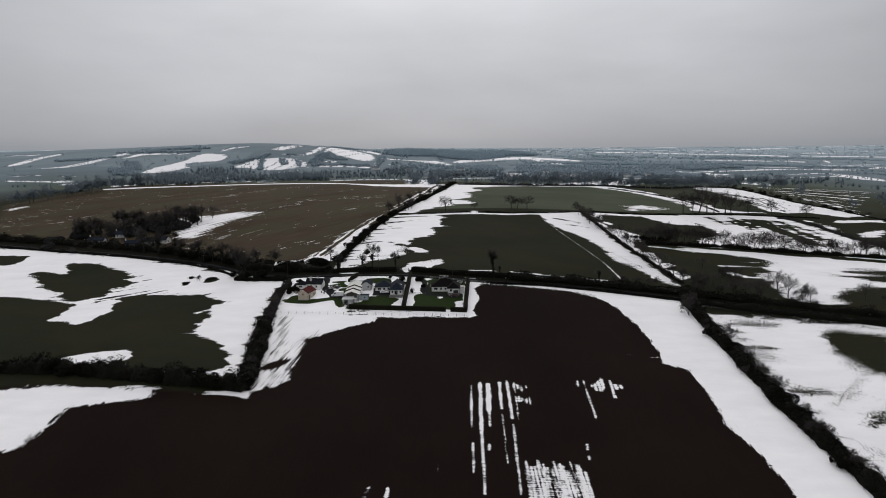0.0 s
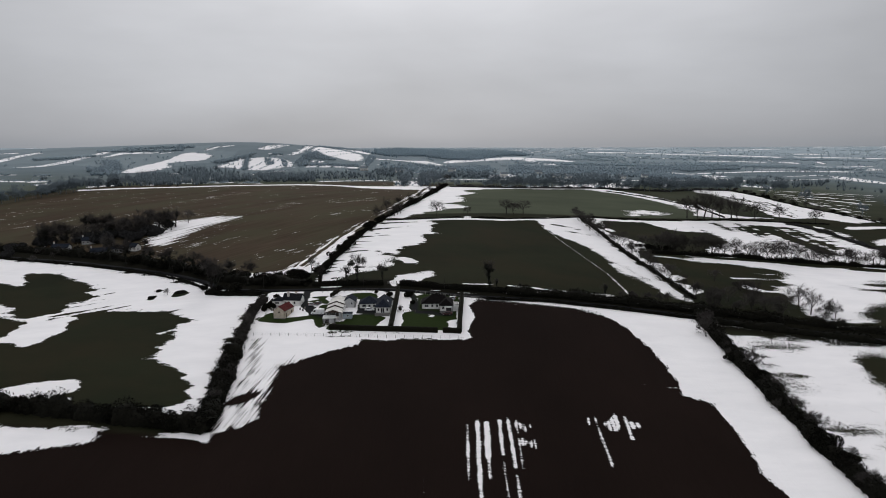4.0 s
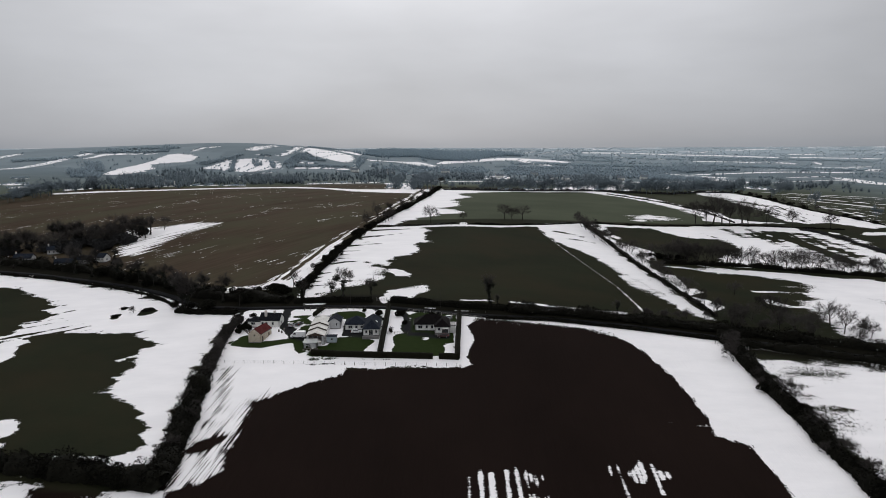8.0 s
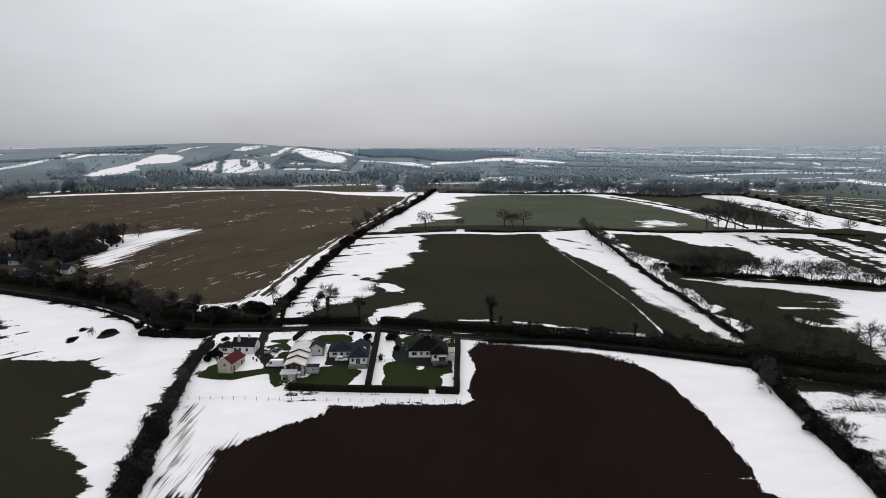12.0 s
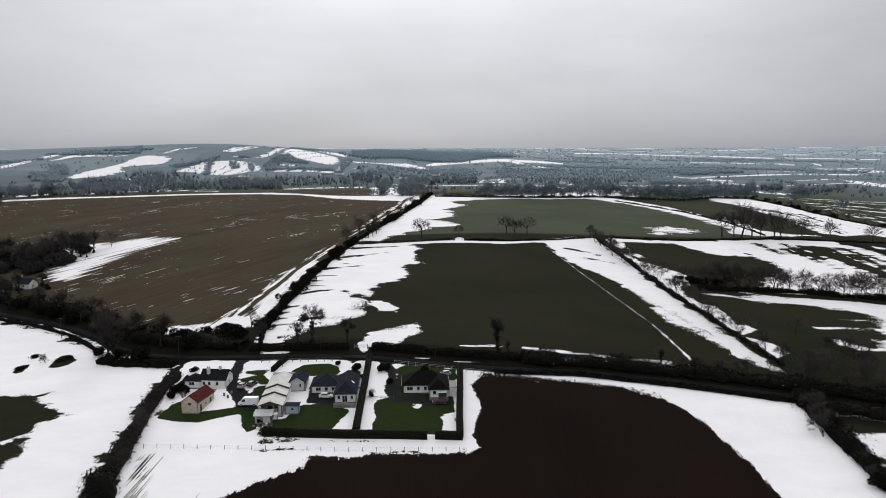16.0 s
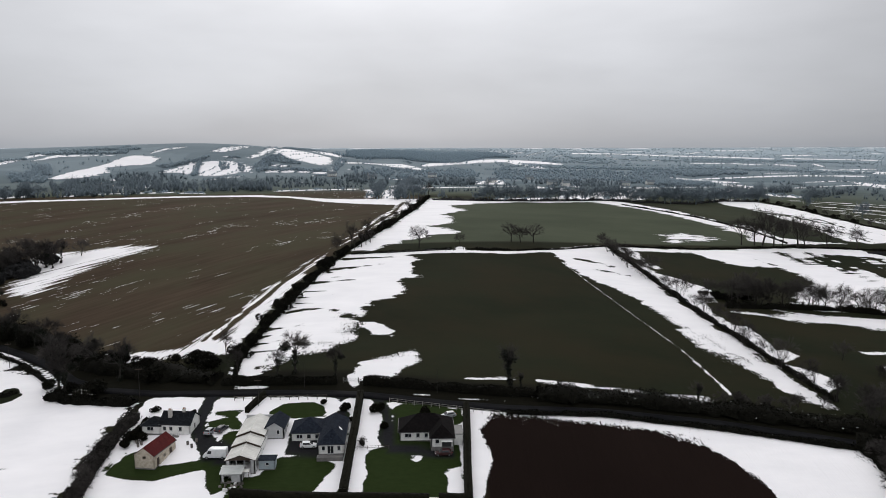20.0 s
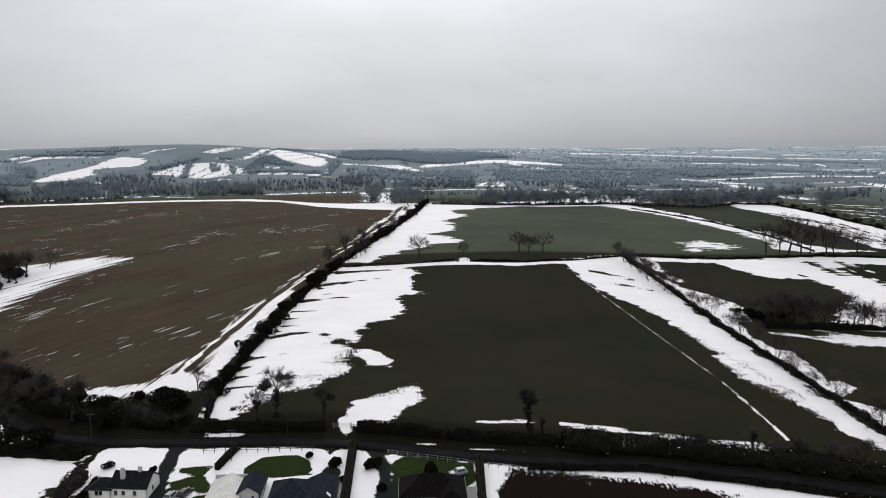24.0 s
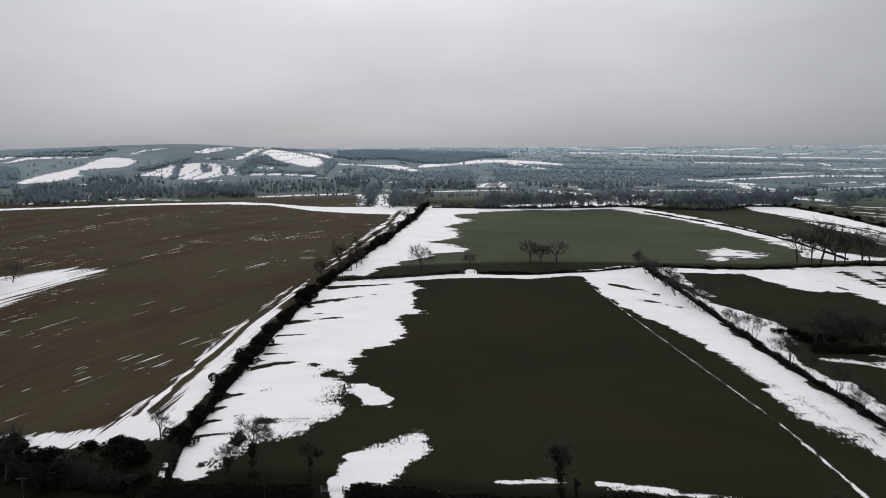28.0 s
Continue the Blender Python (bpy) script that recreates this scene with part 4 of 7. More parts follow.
    verge_snow = np.clip(1 - np.abs(rd - 8) / 5, 0, 1) * np.clip((x - 15) / 20, 0, 1) * np.clip((330 - x) / 60, 0, 1)
    snow = np.where(verge_snow > 0.3, np.maximum(snow, -2.6), snow)
    attribute("snow", snow)
    attribute("rag", rag)
    attribute("plough", np.clip(outline_distance(x, y, PLOUGHLAND) * 0.6 + 0.5, 0, 1))
    attribute("stubble", np.clip(np.maximum(outline_distance(x, y, STUBBLE), outline_distance(x, y, FURROWED)) * 0.3 + 0.5, 0, 1))
    attribute("lawn", np.clip(np.maximum(lawn, grounds) * 0.8 + 0.5, 0, 1))
    attribute("paved", np.clip(paved * 1.2 + 0.5, 0, 1))
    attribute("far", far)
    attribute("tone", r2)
    # strength of the painted haze: grows with distance, a little more on the hill
    attribute("haze_tint", np.clip((y - 1150) / 2900, 0, 0.75) + 0.10 * hill)
    bands = np.zeros(x.shape)
    for p, k in (([(190, 568), (345, 565), (345, 430), (205, 452)], 0.05), ([(140, 600), (190, 605), (190, 565), (140, 565)], 0.10), ([(-10, 533), (20, 790), (81, 728), (60, 545)], 0.03), ([(344, 905), (500, 895), (430, 600), (350, 610), (334, 730)], 0.04), ([(165, 425), (360, 425), (360, 310), (165, 330)], 0.03), ([(116, 320), (400, 262), (400, 60), (116, 60)], 0.010), ([(70, 735), (140, 805), (180, 805), (230, 590), (190, 600)], 0.05)):
        bands = np.maximum(bands, np.clip(outline_distance(x, y, p) / 8, 0, 1) * k)
    attribute("banded", bands)
    attribute("drilled", np.clip(outline_distance(x, y, STUBBLE) * 0.3 + 0.5, 0, 1) * np.clip((-100 - x) / 10, 0, 1) * np.clip((640 - y) / 20, 0, 1))
    pepper = np.zeros(x.shape)
    for p, k in (([(117, 318), (193, 309), (400, 262), (400, -200), (117, -200)], 1.0), ([(-20, 440), (-38, 430), (-46, 400), (-48, 370), (-20, 385), (-14, 420)], 0.6), ([(-18, 364), (-17, 382), (0, 392), (3, 380), (-8, 364)], 0.5), ([(92, 432), (102, 440), (118, 400), (122, 352), (92, 352)], 0.7), ([(76, 505), (88, 505), (100, 440), (90, 430)], 0.3), ([(165, 425), (360, 420), (340, 318), (165, 340)], 0.6)):
        pepper = np.maximum(pepper, np.clip(outline_distance(x, y, p) / 6, 0, 1) * k)
    bank = np.clip(1 - np.abs(rd - 8) / 8, 0, 1) * np.clip((x - 15) / 20, 0, 1) * np.clip((330 - x) / 60, 0, 1)
    attribute("pepper", np.maximum(pepper, bank * 0.75))
    attribute("furrowed", np.clip(outline_distance(x, y, [(-70, 305), (-44, 304), (-46, 280), (-50, 232), (-64, 226), (-68, 260)]) / 3, 0, 1))
    attribute("verge", np.clip((15 - rd) / 3, 0, 1) * (1 - np.clip(grounds + 0.5, 0, 1)) * (1 - np.clip(outline_distance(x, y, PLOUGHLAND), 0, 1)))
    px, py = np.array(SNOW_PATH[::-1], float).T
    attribute("lane", x - np.interp(y, py, px))
    attribute("lane_width", np.where((y > 360) & (y < 512) & (np.abs(x) < 150), 0.14 + 0.6 * np.clip((400 - y) / 40, 0, 1), -20.0))
    # where the haze-paled grass colour goes, field by field and with distance
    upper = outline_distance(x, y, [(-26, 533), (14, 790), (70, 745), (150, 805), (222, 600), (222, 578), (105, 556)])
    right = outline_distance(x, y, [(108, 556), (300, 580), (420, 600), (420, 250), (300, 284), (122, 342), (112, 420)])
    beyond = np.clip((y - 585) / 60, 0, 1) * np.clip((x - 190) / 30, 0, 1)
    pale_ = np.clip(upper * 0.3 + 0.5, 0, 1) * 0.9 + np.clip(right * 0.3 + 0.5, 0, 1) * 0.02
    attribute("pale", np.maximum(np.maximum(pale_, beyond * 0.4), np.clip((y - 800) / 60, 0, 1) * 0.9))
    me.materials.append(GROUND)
    return tagged(new("ground", me), "rolling farmland of wet ploughland, grass and stubble under patches of thawing snow", "ground", kind="structure")


ground = build_ground()


# ---- making meshes ----
def mesh(name, verts, faces, mat, smooth=False):
    me = bpy.data.meshes.new(name)
    me.from_pydata([tuple(v) for v in verts], [], [tuple(f) for f in faces])
    me.materials.append(mat)
    if smooth:
        me.polygons.foreach_set("use_smooth", np.ones(len(me.polygons), bool))
    me.update()
    return me


def quick(name, verts, quads, mat, smooth=False):
    """A mesh from arrays of points and four-cornered faces."""
    me = bpy.data.meshes.new(name)
    v, q = np.asarray(verts, np.float32), np.asarray(quads, np.int32)
    me.vertices.add(len(v))
    me.vertices.foreach_set("co", v.ravel())
    me.loops.add(q.size)
    me.loops.foreach_set("vertex_index", q.ravel())
    me.polygons.add(len(q))
    me.polygons.foreach_set("loop_start", np.arange(len(q)) * q.shape[1])
    me.update(calc_edges=True)
    if smooth:
        me.polygons.foreach_set("use_smooth", np.ones(len(q), bool))
    me.materials.append(mat)
    return me


def child(name, me, parent, label=""):
    ob = new(name, me)
    ob.parent = parent
    if label:
        ob["label"] = label
    return ob


def flakes(centres, size, rng, flat=0.6):
    """Small four-cornered leaves or twig bunches, one at each centre, turned at random."""
    n = len(centres)
    a = rng.normal(size=(n, 3))
    a /= np.linalg.norm(a, axis=1)[:, None]
    b = np.cross(a, rng.normal(size=(n, 3)))
    b /= np.linalg.norm(b, axis=1)[:, None]
    s = (size * rng.uniform(0.5, 1.4, n))[:, None]
    w = s * rng.uniform(0.35, 1.0, n)[:, None] * flat
    c = np.asarray(centres)
    v = np.stack([c - a * s, c + b * w, c + a * s * 0.9, c - b * w * 0.8], 1).reshape(-1, 3)
    return v, np.arange(n * 4).reshape(n, 4)


def resample(pts, step):
    p = np.array(pts, float)
    seg = np.hypot(*np.diff(p, axis=0).T)
    s = np.concatenate([[0], np.cumsum(seg)])
    t = np.linspace(0, s[-1], max(2, int(s[-1] / step) + 1))
    return np.stack([np.interp(t, s, p[:, 0]), np.interp(t, s, p[:, 1])], 1), s[-1]


def hedge(pts, width, tall, label, mat=None, wild=1.0, density=45, seed=0, leaf=0.36, group="", name="hedge"):
    """A hedge along a line: a dense uneven body and a coat of twigs and leaves."""
    mat = mat or HEDGE
    rng = np.random.default_rng(seed)
    p, length = resample(pts, 1.6 if wild else 1.0)
    d = np.gradient(p, axis=0)
    d /= np.hypot(d[:, 0], d[:, 1])[:, None] + 1e-9
    side = np.stack([-d[:, 1], d[:, 0]], 1)
    n = len(p)
    k = np.arange(n)
    wave = 1 + wild * (0.30 * np.sin(k * 0.37 + seed) + 0.22 * np.sin(k * 0.93 + seed * 2.1) + rng.normal(0, 0.16, n))
    wave = np.clip(wave, 0.35, 1.9)
    ring = np.array([(-0.5, -0.15), (-0.5, 0.45), (-0.36, 0.8), (-0.05, 0.93), (0.3, 0.82), (0.5, 0.45), (0.5, -0.15)]) if wild else np.array([(-0.5, -0.2), (-0.5, 0.6), (-0.47, 0.97), (0.0, 1.0), (0.47, 0.97), (0.5, 0.6), (0.5, -0.2)])
    base = height(p[:, 0], p[:, 1])
    j = rng.normal(0, 0.10 * wild + 0.02, (n, len(ring), 3))
    hh, ww = tall * wave * (0.85 if wild else 1), width * (0.7 + 0.3 * wave) * (0.85 if wild else 1)
    v = np.zeros((n, len(ring), 3))
    v[..., :2] = p[:, None] + side[:, None] * (ring[None, :, 0:1] * ww[:, None, None])
    v[..., 2] = base[:, None] + ring[None, :, 1] * hh[:, None]
    v += j * np.array([width, width, tall]) * 0.7
    m = len(ring)
    i = np.arange(n * m).reshape(n, m)
    q = np.stack([i[:-1, :-1], i[1:, :-1], i[1:, 1:], i[:-1, 1:]], -1).reshape(-1, 4)
    ends = np.array([[i[0, 0], i[0, 1], i[0, 5], i[0, 6]], [i[0, 1], i[0, 2], i[0, 4], i[0, 5]], [i[-1, 6], i[-1, 5], i[-1, 1], i[-1, 0]], [i[-1, 5], i[-1, 4], i[-1, 2], i[-1, 1]]])
    root = new(name, None)
    root.location = (p[0, 0], p[0, 1], base[0])
    v = v.reshape(-1, 3) - np.array(root.location)
    child("body", quick("body", v, np.concatenate([q, ends]), mat, True), root)
    count = int(length * density)
    u = rng.uniform(0, n - 1.001, count)
    a = u.astype(int)
    f = u - a
    c = p[a] * (1 - f)[:, None] + p[a + 1] * f[:, None]
    hgt_ = hh[a] * (1 - f) + hh[a + 1] * f
    wid_ = ww[a] * (1 - f) + ww[a + 1] * f
    th = rng.uniform(0, math.pi, count)
    r = rng.uniform(0.92, 1.08 + 0.28 * wild, count)
    off = np.cos(th) * 0.52 * r
    zz = np.clip(np.sin(th), 0, 1) ** 0.6 * r * (1.02 if wild else 0.98)
    cen = np.zeros((count, 3))
    cen[:, :2] = c + side[a] * (off * wid_)[:, None]
    cen[:, 2] = height(c[:, 0], c[:, 1]) + zz * hgt_
    fv, fq = flakes(cen - np.array(root.location), leaf, rng)
    child("foliage", quick("foliage", fv, fq, mat), root)
    tagged(root, label, "hedge", group)
    return root


# ---- roads ----
def ribbon(name, pts, width, mat, lift, label, category, kind="structure", edge=0.12):
    p, _ = resample(pts, 3.0)
    d = np.gradient(p, axis=0)
    d /= np.hypot(d[:, 0], d[:, 1])[:, None]
    side = np.stack([-d[:, 1], d[:, 0]], 1)
    prof = [(-0.5, -0.5), (-0.5, 0.0), (-0.2, edge * 0.6), (0.0, edge), (0.2, edge * 0.6), (0.5, 0.0), (0.5, -0.5)]
    v = [(*(q + s * (o * width)), gz(*q) + lift + h) for q, s in zip(p, side) for o, h in prof]
    m = len(prof)
    f = [(i * m + k, (i + 1) * m + k, (i + 1) * m + k + 1, i * m + k + 1) for i in range(len(p) - 1) for k in range(m - 1)]
    return tagged(new(name, mesh(name, v, [q[::-1] for q in f], mat, True)), label, category, kind=kind)


ribbon("road", ROAD, 4.6, ASPHALT, -0.28, "narrow wet asphalt country road between hedges", "road")

# ---- hedges ----
hedge([(-64, 232), (-66, 250), (-69, 272), (-71, 290)], 6.4, 3.4, "tall dark unkempt hedge between two snowy fields", density=85, seed=1)
hedge([(-71.0, 291), (-72.8, 310), (-74.4, 326), (-74.6, 340), (-73.4, 349)], 3.6, 2.6, "narrow grey-brown hedge of bare twigs beside the farmyard", TWIG_HEDGE, density=150, seed=31, leaf=0.26)
hedge([(-104, 368.5), (-97, 364.5), (-88, 361.5), (-77, 358.5)], 4.0, 1.6, "dark bramble bank at the corner of the snowy field", density=80, seed=33)
hedge([(-62, 229), (-80, 234), (-95, 237), (-130, 248), (-150, 250), (-190, 255), (-260, 263), (-360, 275)], 6.5, 4.4, "broad dark bramble hedge along the ploughed field", density=70, seed=2)
hedge([(114, 335), (113, 306), (112.5, 288), (112.5, 260), (112, 230), (112.5, 205), (113, 182), (113, 120), (113, 60)], 5.0, 3.4, "dark thorn hedge beside a strip of snow", density=70, seed=3)
hedge([(-52, 366), (-54, 384), (-51.5, 415), (-47.5, 445), (-43.5, 470), (-38.5, 498), (-32.5, 520), (-23, 555), (-12, 595), (-2, 645), (6, 697), (11, 745), (15, 795)], 1.5, 1.1, "dark gorse hedge running up the slope", density=50, seed=4)
hedge([(-30, 514.5), (-9, 517), (19, 523.5)], 0.9, 0.8, "low thin hedge between two grass fields", density=22, seed=35)
hedge([(27, 524.5), (50, 525), (76, 533), (105, 549), (160, 557), (220, 576), (300, 580)], 0.9, 0.8, "low thin hedge between two grass fields", density=22, seed=5)
hedge([(104, 550), (108, 498), (111, 434), (117, 387), (121, 360)], 1.8, 1.5, "low hedge with bare saplings beside snow", density=30, seed=6)
hedge([(126, 447), (174, 452), (203, 448), (256, 445), (330, 436)], 2.6, 2.4, "scrubby winter hedge between two fields", density=40, seed=7)
hedge([(169, 747), (182, 714), (202, 671), (210, 645), (215, 628), (222, 585)], 0.9, 0.8, "low hedge along the edge of a grass field", density=18, seed=8)
hedge([(338, 872), (333, 804), (325, 719), (325, 670), (335, 645), (345, 614), (356, 575)], 1.1, 0.9, "dark hedge between far fields", density=15, seed=9)
hedge([(-420, 573), (-300, 506), (-240, 478), (-165, 442), (-124, 415), (-110, 401), (-98, 388), (-80, 378), (-57, 370)], 7.5, 3.4, "thick roadside hedge below the stubble field", density=55, seed=10)
hedge([(-55, 367), (-38, 364.5), (-22, 363)], 2.4, 1.8, "clipped dark roadside hedge", density=70, seed=11, wild=0.4)
hedge([(-14.5, 362.5), (0, 360.5), (20, 358), (36, 357.5)], 3.0, 2.0, "dense dark roadside hedge beside the field gate", density=70, seed=12, wild=0.5)
hedge([(34, 357.5), (55, 356.5), (90, 350.5), (121, 343), (150, 335)], 7.5, 2.2, "rough bramble bank above the road", density=80, seed=13)
hedge([(24, 346.8), (50, 347.2), (80, 341.5), (114, 333)], 1.8, 0.8, "low ragged verge of dead grass and bramble", density=40, seed=14)
hedge([(118, 330), (160, 319), (215, 306), (300, 284), (420, 254)], 4.0, 2.6, "dark roadside hedge below the snowy field", density=40, seed=15)
hedge([(262, 570), (270, 568), (279, 548), (283, 514), (290, 483), (302, 436)], 1.6, 1.5, "thin bare hedge at the edge of the snowy field", SCRUB_TWIG, density=30, seed=62)
hedge([(122, 343), (150, 336), (200, 323), (300, 298), (420, 270)], 4.5, 2.8, "dark roadside hedge with brambles", density=40, seed=16)
hedge([(-303, 487), (-239, 457.5), (-191, 436.5), (-148, 413.5), (-131, 401.5), (-118, 388.5), (-108, 377)], 1.3, 1.0, "low snowy roadside hedge", density=25, seed=17)


# ---- trees ----
def tube(segs, sides):
    """Tapered limbs: rows of (from, to, thick, thin)."""
    v, q = [], []
    for a, b, r0, r1 in segs:
        d = (b - a)
        d = d / (np.linalg.norm(d) + 1e-9)
        u = np.cross(d, (0.3, 0.9, 0.2))
        u /= np.linalg.norm(u) + 1e-9
        w = np.cross(d, u)
        k = len(v)
        for c, r in ((a, r0), (b, r1)):
            for i in range(sides):
                t = 2 * math.pi * i / sides
                v.append(c + (u * math.cos(t) + w * math.sin(t)) * r)
        for i in range(sides):
            j = (i + 1) % sides
            q.append((k + i, k + j, k + sides + j, k + sides + i))
    return v, q


def limbs(rng, start, way, length, radius, level, segs, tips, droop):
    n = 2
    p = start
    for s in range(n):
        way = way + rng.normal(0, 0.16, 3) + np.array((0, 0, 0.10 - droop * level * 0.05))
        way /= np.linalg.norm(way)
        e = p + way * length / n
        segs.append((p, e, radius * (1 - 0.35 * s / n), radius * (1 - 0.35 * (s + 1) / n)))
        p = e
    if level == 0:
        tips.append((p, way, length))
        return
    for c in range(rng.integers(3, 5)):
        side = rng.normal(size=3)
        side -= way * side.dot(way)
        side /= np.linalg.norm(side)
        spread = rng.uniform(0.45, 0.95)
        at = start + (p - start) * rng.uniform(0.45, 1.0)
        limbs(rng, at, way * math.cos(spread) + side * math.sin(spread), length * rng.uniform(0.55, 0.8), radius * 0.52, level - 1, segs, tips, droop)


def tree(seed, tall, spread, ivy=0.0, stems=1, trunk_part=0.28, bark=None, twig=None, levels=3, twigs=22, thin=0.016, label="", name="tree", thick=0.024):
    """A bare winter tree: trunk, limbs and a haze of fine twigs; ivy clothes the trunk where asked."""
    rng = np.random.default_rng(seed)
    bark, twig = bark or BARK, twig or TWIG
    trunk, segs, tips = [], [], []
    for s in range(stems):
        foot = np.array((rng.normal(0, 0.06), rng.normal(0, 0.06), -0.4)) if stems > 1 else np.array((0, 0, -0.4))
        lean = np.array((rng.normal(0, 0.07), rng.normal(0, 0.07), 1.0)) if stems == 1 else np.array((rng.normal(0, 0.3), rng.normal(0, 0.3), 1.0))
        top = foot + lean * tall * trunk_part
        r = tall * thick / math.sqrt(stems)
        trunk.append((foot, foot + (top - foot) * 0.12, r * 1.5, r * 1.1))
        trunk.append((foot + (top - foot) * 0.12, top, r * 1.1, r * 0.85))
        up = top + lean * tall * 0.25
        trunk.append((top, up, r * 0.85, r * 0.5))
        for k in range(7 if stems == 1 else 3):
            t = 2 * math.pi * (k / 7 + rng.uniform(-0.05, 0.05))
            out = rng.uniform(0.5, 1.2) * spread
            way = np.array((math.cos(t) * out, math.sin(t) * out, rng.uniform(0.6, 1.1)))
            way /= np.linalg.norm(way)
            limbs(rng, top + (up - top) * rng.uniform(0, 1), way, tall * rng.uniform(0.24, 0.36), r * 0.40, levels - 1, segs, tips, 0.5)
    fine = []
    for p, way, length in tips:
        for _ in range(twigs):
            d = way + rng.normal(0, 0.55, 3)
            d /= np.linalg.norm(d)
            fine.append((p - way * length * rng.uniform(0, 0.5), p + d * length * rng.uniform(0.5, 1.1)))
    a = np.array([f[0] for f in fine])
    b = np.array([f[1] for f in fine])
    w = np.cross(b - a, rng.normal(size=a.shape))
    w = w / (np.linalg.norm(w, axis=1)[:, None] + 1e-9) * thin
    mid = (a + b) / 2 + w * 2.5
    fv = np.stack([a - w, a + w, mid + w, mid - w, b + w * 0.4, b - w * 0.4], 1).reshape(-1, 3)
    k = np.arange(len(fine))[:, None] * 6
    fq = np.concatenate([k + np.array([0, 1, 2, 3]), k + np.array([3, 2, 4, 5])])
    sv, sq = tube(segs, 3)
    sq = np.array(sq)
    tv, tq = tube(trunk, 7)
    root = new(name, None)
    child("trunk", quick("trunk", tv, tq, bark, True), root)
    child("crown", quick("crown", np.concatenate([np.array(sv), fv]), np.concatenate([sq, fq + len(sv)]), twig), root)
    if ivy:
        # ragged clumps up the trunk and out along the lower limbs
        wood = [s for s in trunk + segs[: 4 + int(26 * ivy)]]
        lump, size = [], []
        for _ in range(int(34 + 26 * ivy)):
            p, q, _, _ = wood[int(rng.integers(0, len(wood))) if rng.uniform() < 0.65 else int(rng.integers(0, len(trunk)))]
            lump.append(p + (q - p) * rng.uniform(0, 1))
            size.append(tall * rng.uniform(0.025, 0.085))
        pick = rng.integers(0, len(lump), int(1500 * ivy))
        c = np.array(lump)[pick] + rng.normal(0, 0.6, (len(pick), 3)) * np.array(size)[pick][:, None]
        c[:, 2] = np.clip(c[:, 2], 0.05, None)
        iv, iq = flakes(c, 0.30, rng, 0.9)
        child("ivy", quick("ivy", iv, iq, IVY), root, "dark evergreen ivy")
    tagged(root, label, "tree")
    return root


def bush(seed, tall, wide, label, mat=None, name="bush"):
    """A dense dark evergreen bush of many small leaves round a woody heart."""
    rng = np.random.default_rng(seed)
    mat = mat or HEDGE
    root = new(name, None)
    lobes = [(rng.normal(0, 0.22) * wide, rng.normal(0, 0.22) * wide, tall * rng.uniform(0.35, 0.65), rng.uniform(0.28, 0.42)) for _ in range(6)]
    n = 1500
    pick = rng.integers(0, len(lobes), n)
    d = rng.normal(size=(n, 3))
    d /= np.linalg.norm(d, axis=1)[:, None]
    lob = np.array(lobes)[pick]
    r = lob[:, 3:4] * rng.uniform(0.7, 1.08, (n, 1))
    c = lob[:, :3] + d * r * np.array((wide, wide, tall))
    c[:, 2] = np.clip(c[:, 2], 0.05, None)
    v, q = flakes(c, 0.27 * (tall / 3) ** 0.3, rng, 0.9)
    child("leaves", quick("leaves", v, q, mat), root)
    st = [(np.array((0, 0, -0.3)), np.array((x, y, z)), 0.12, 0.05) for x, y, z, _ in lobes]
    sv, sq = tube(st, 5)
    child("stem", quick("stem", sv, sq, BARK), root)
    tagged(root, label, "bush")
    return root


def plant(kinds, x, y, scale, rng, group=""):
    ob = kinds[int(rng.integers(0, len(kinds)))]
    s = scale * 1.15 * rng.uniform(0.86, 1.16)
    m = Matrix.Translation((x, y, gz(x, y) - 0.1)) @ Matrix.Rotation(rng.uniform(0, 6.28), 4, "Z") @ Matrix.Diagonal((s * rng.uniform(0.9, 1.1), s, s * rng.uniform(0.92, 1.08), 1))
    if "planted" not in ob:
        ob["planted"] = 1
        ob.matrix_basis = m
        made = ob
    else:
        made = copy_thing(ob, Matrix.Identity(4))
        made.matrix_basis = m
    if group:
        made["group"] = group
    return made


rng = np.random.default_rng(11)
OAK = [tree(s, 12, 0.95, label="bare winter tree with a broad rounded crown", twigs=20, thin=0.014, trunk_part=0.2) for s in (1, 2, 3)]
ASH = [tree(s, 11, 0.5, label="tall bare ash tree with upright limbs", twigs=17, thin=0.014, trunk_part=0.3) for s in (4, 5)]
IVIED = [tree(s, 10, 0.55, ivy=0.8, label="bare tree with its trunk clothed in dark ivy", trunk_part=0.4) for s in (6, 7)]
COLUMN = [tree(8, 9, 0.25, ivy=1.0, label="dead leaning trunk wrapped in dark ivy", trunk_part=0.5, levels=2)]
SAPLING = [tree(s, 6, 0.7, stems=3, label="bare many-stemmed hedgerow shrub in winter", trunk_part=0.12, twigs=14, name="shrub") for s in (9, 10)]
FAN = [tree(s, 9, 0.42, stems=4, label="bare hedgerow tree fanning out from several stems", trunk_part=0.2, twigs=11, thin=0.014, thick=0.02) for s in (31, 32, 33)]
# bark and twigs of HAZY carry haze in their base colour
HAZY = [tree(s, 11, 0.8, label="hazy bare tree beyond the crest", twigs=22, thin=0.03, trunk_part=0.22, bark=HAZED_VALLEY_TREE, twig=HAZED_VALLEY_TREE) for s in (14, 15, 16)]
SCRUB = [bush(s, 3.2, 4.4, "grey-brown winter scrub under the trees", SCRUB_TWIG) for s in (22, 23)]
DARK = [bush(s, 3.4, 4.2, "dense dark evergreen bush in the hedge line") for s in (12, 13)]

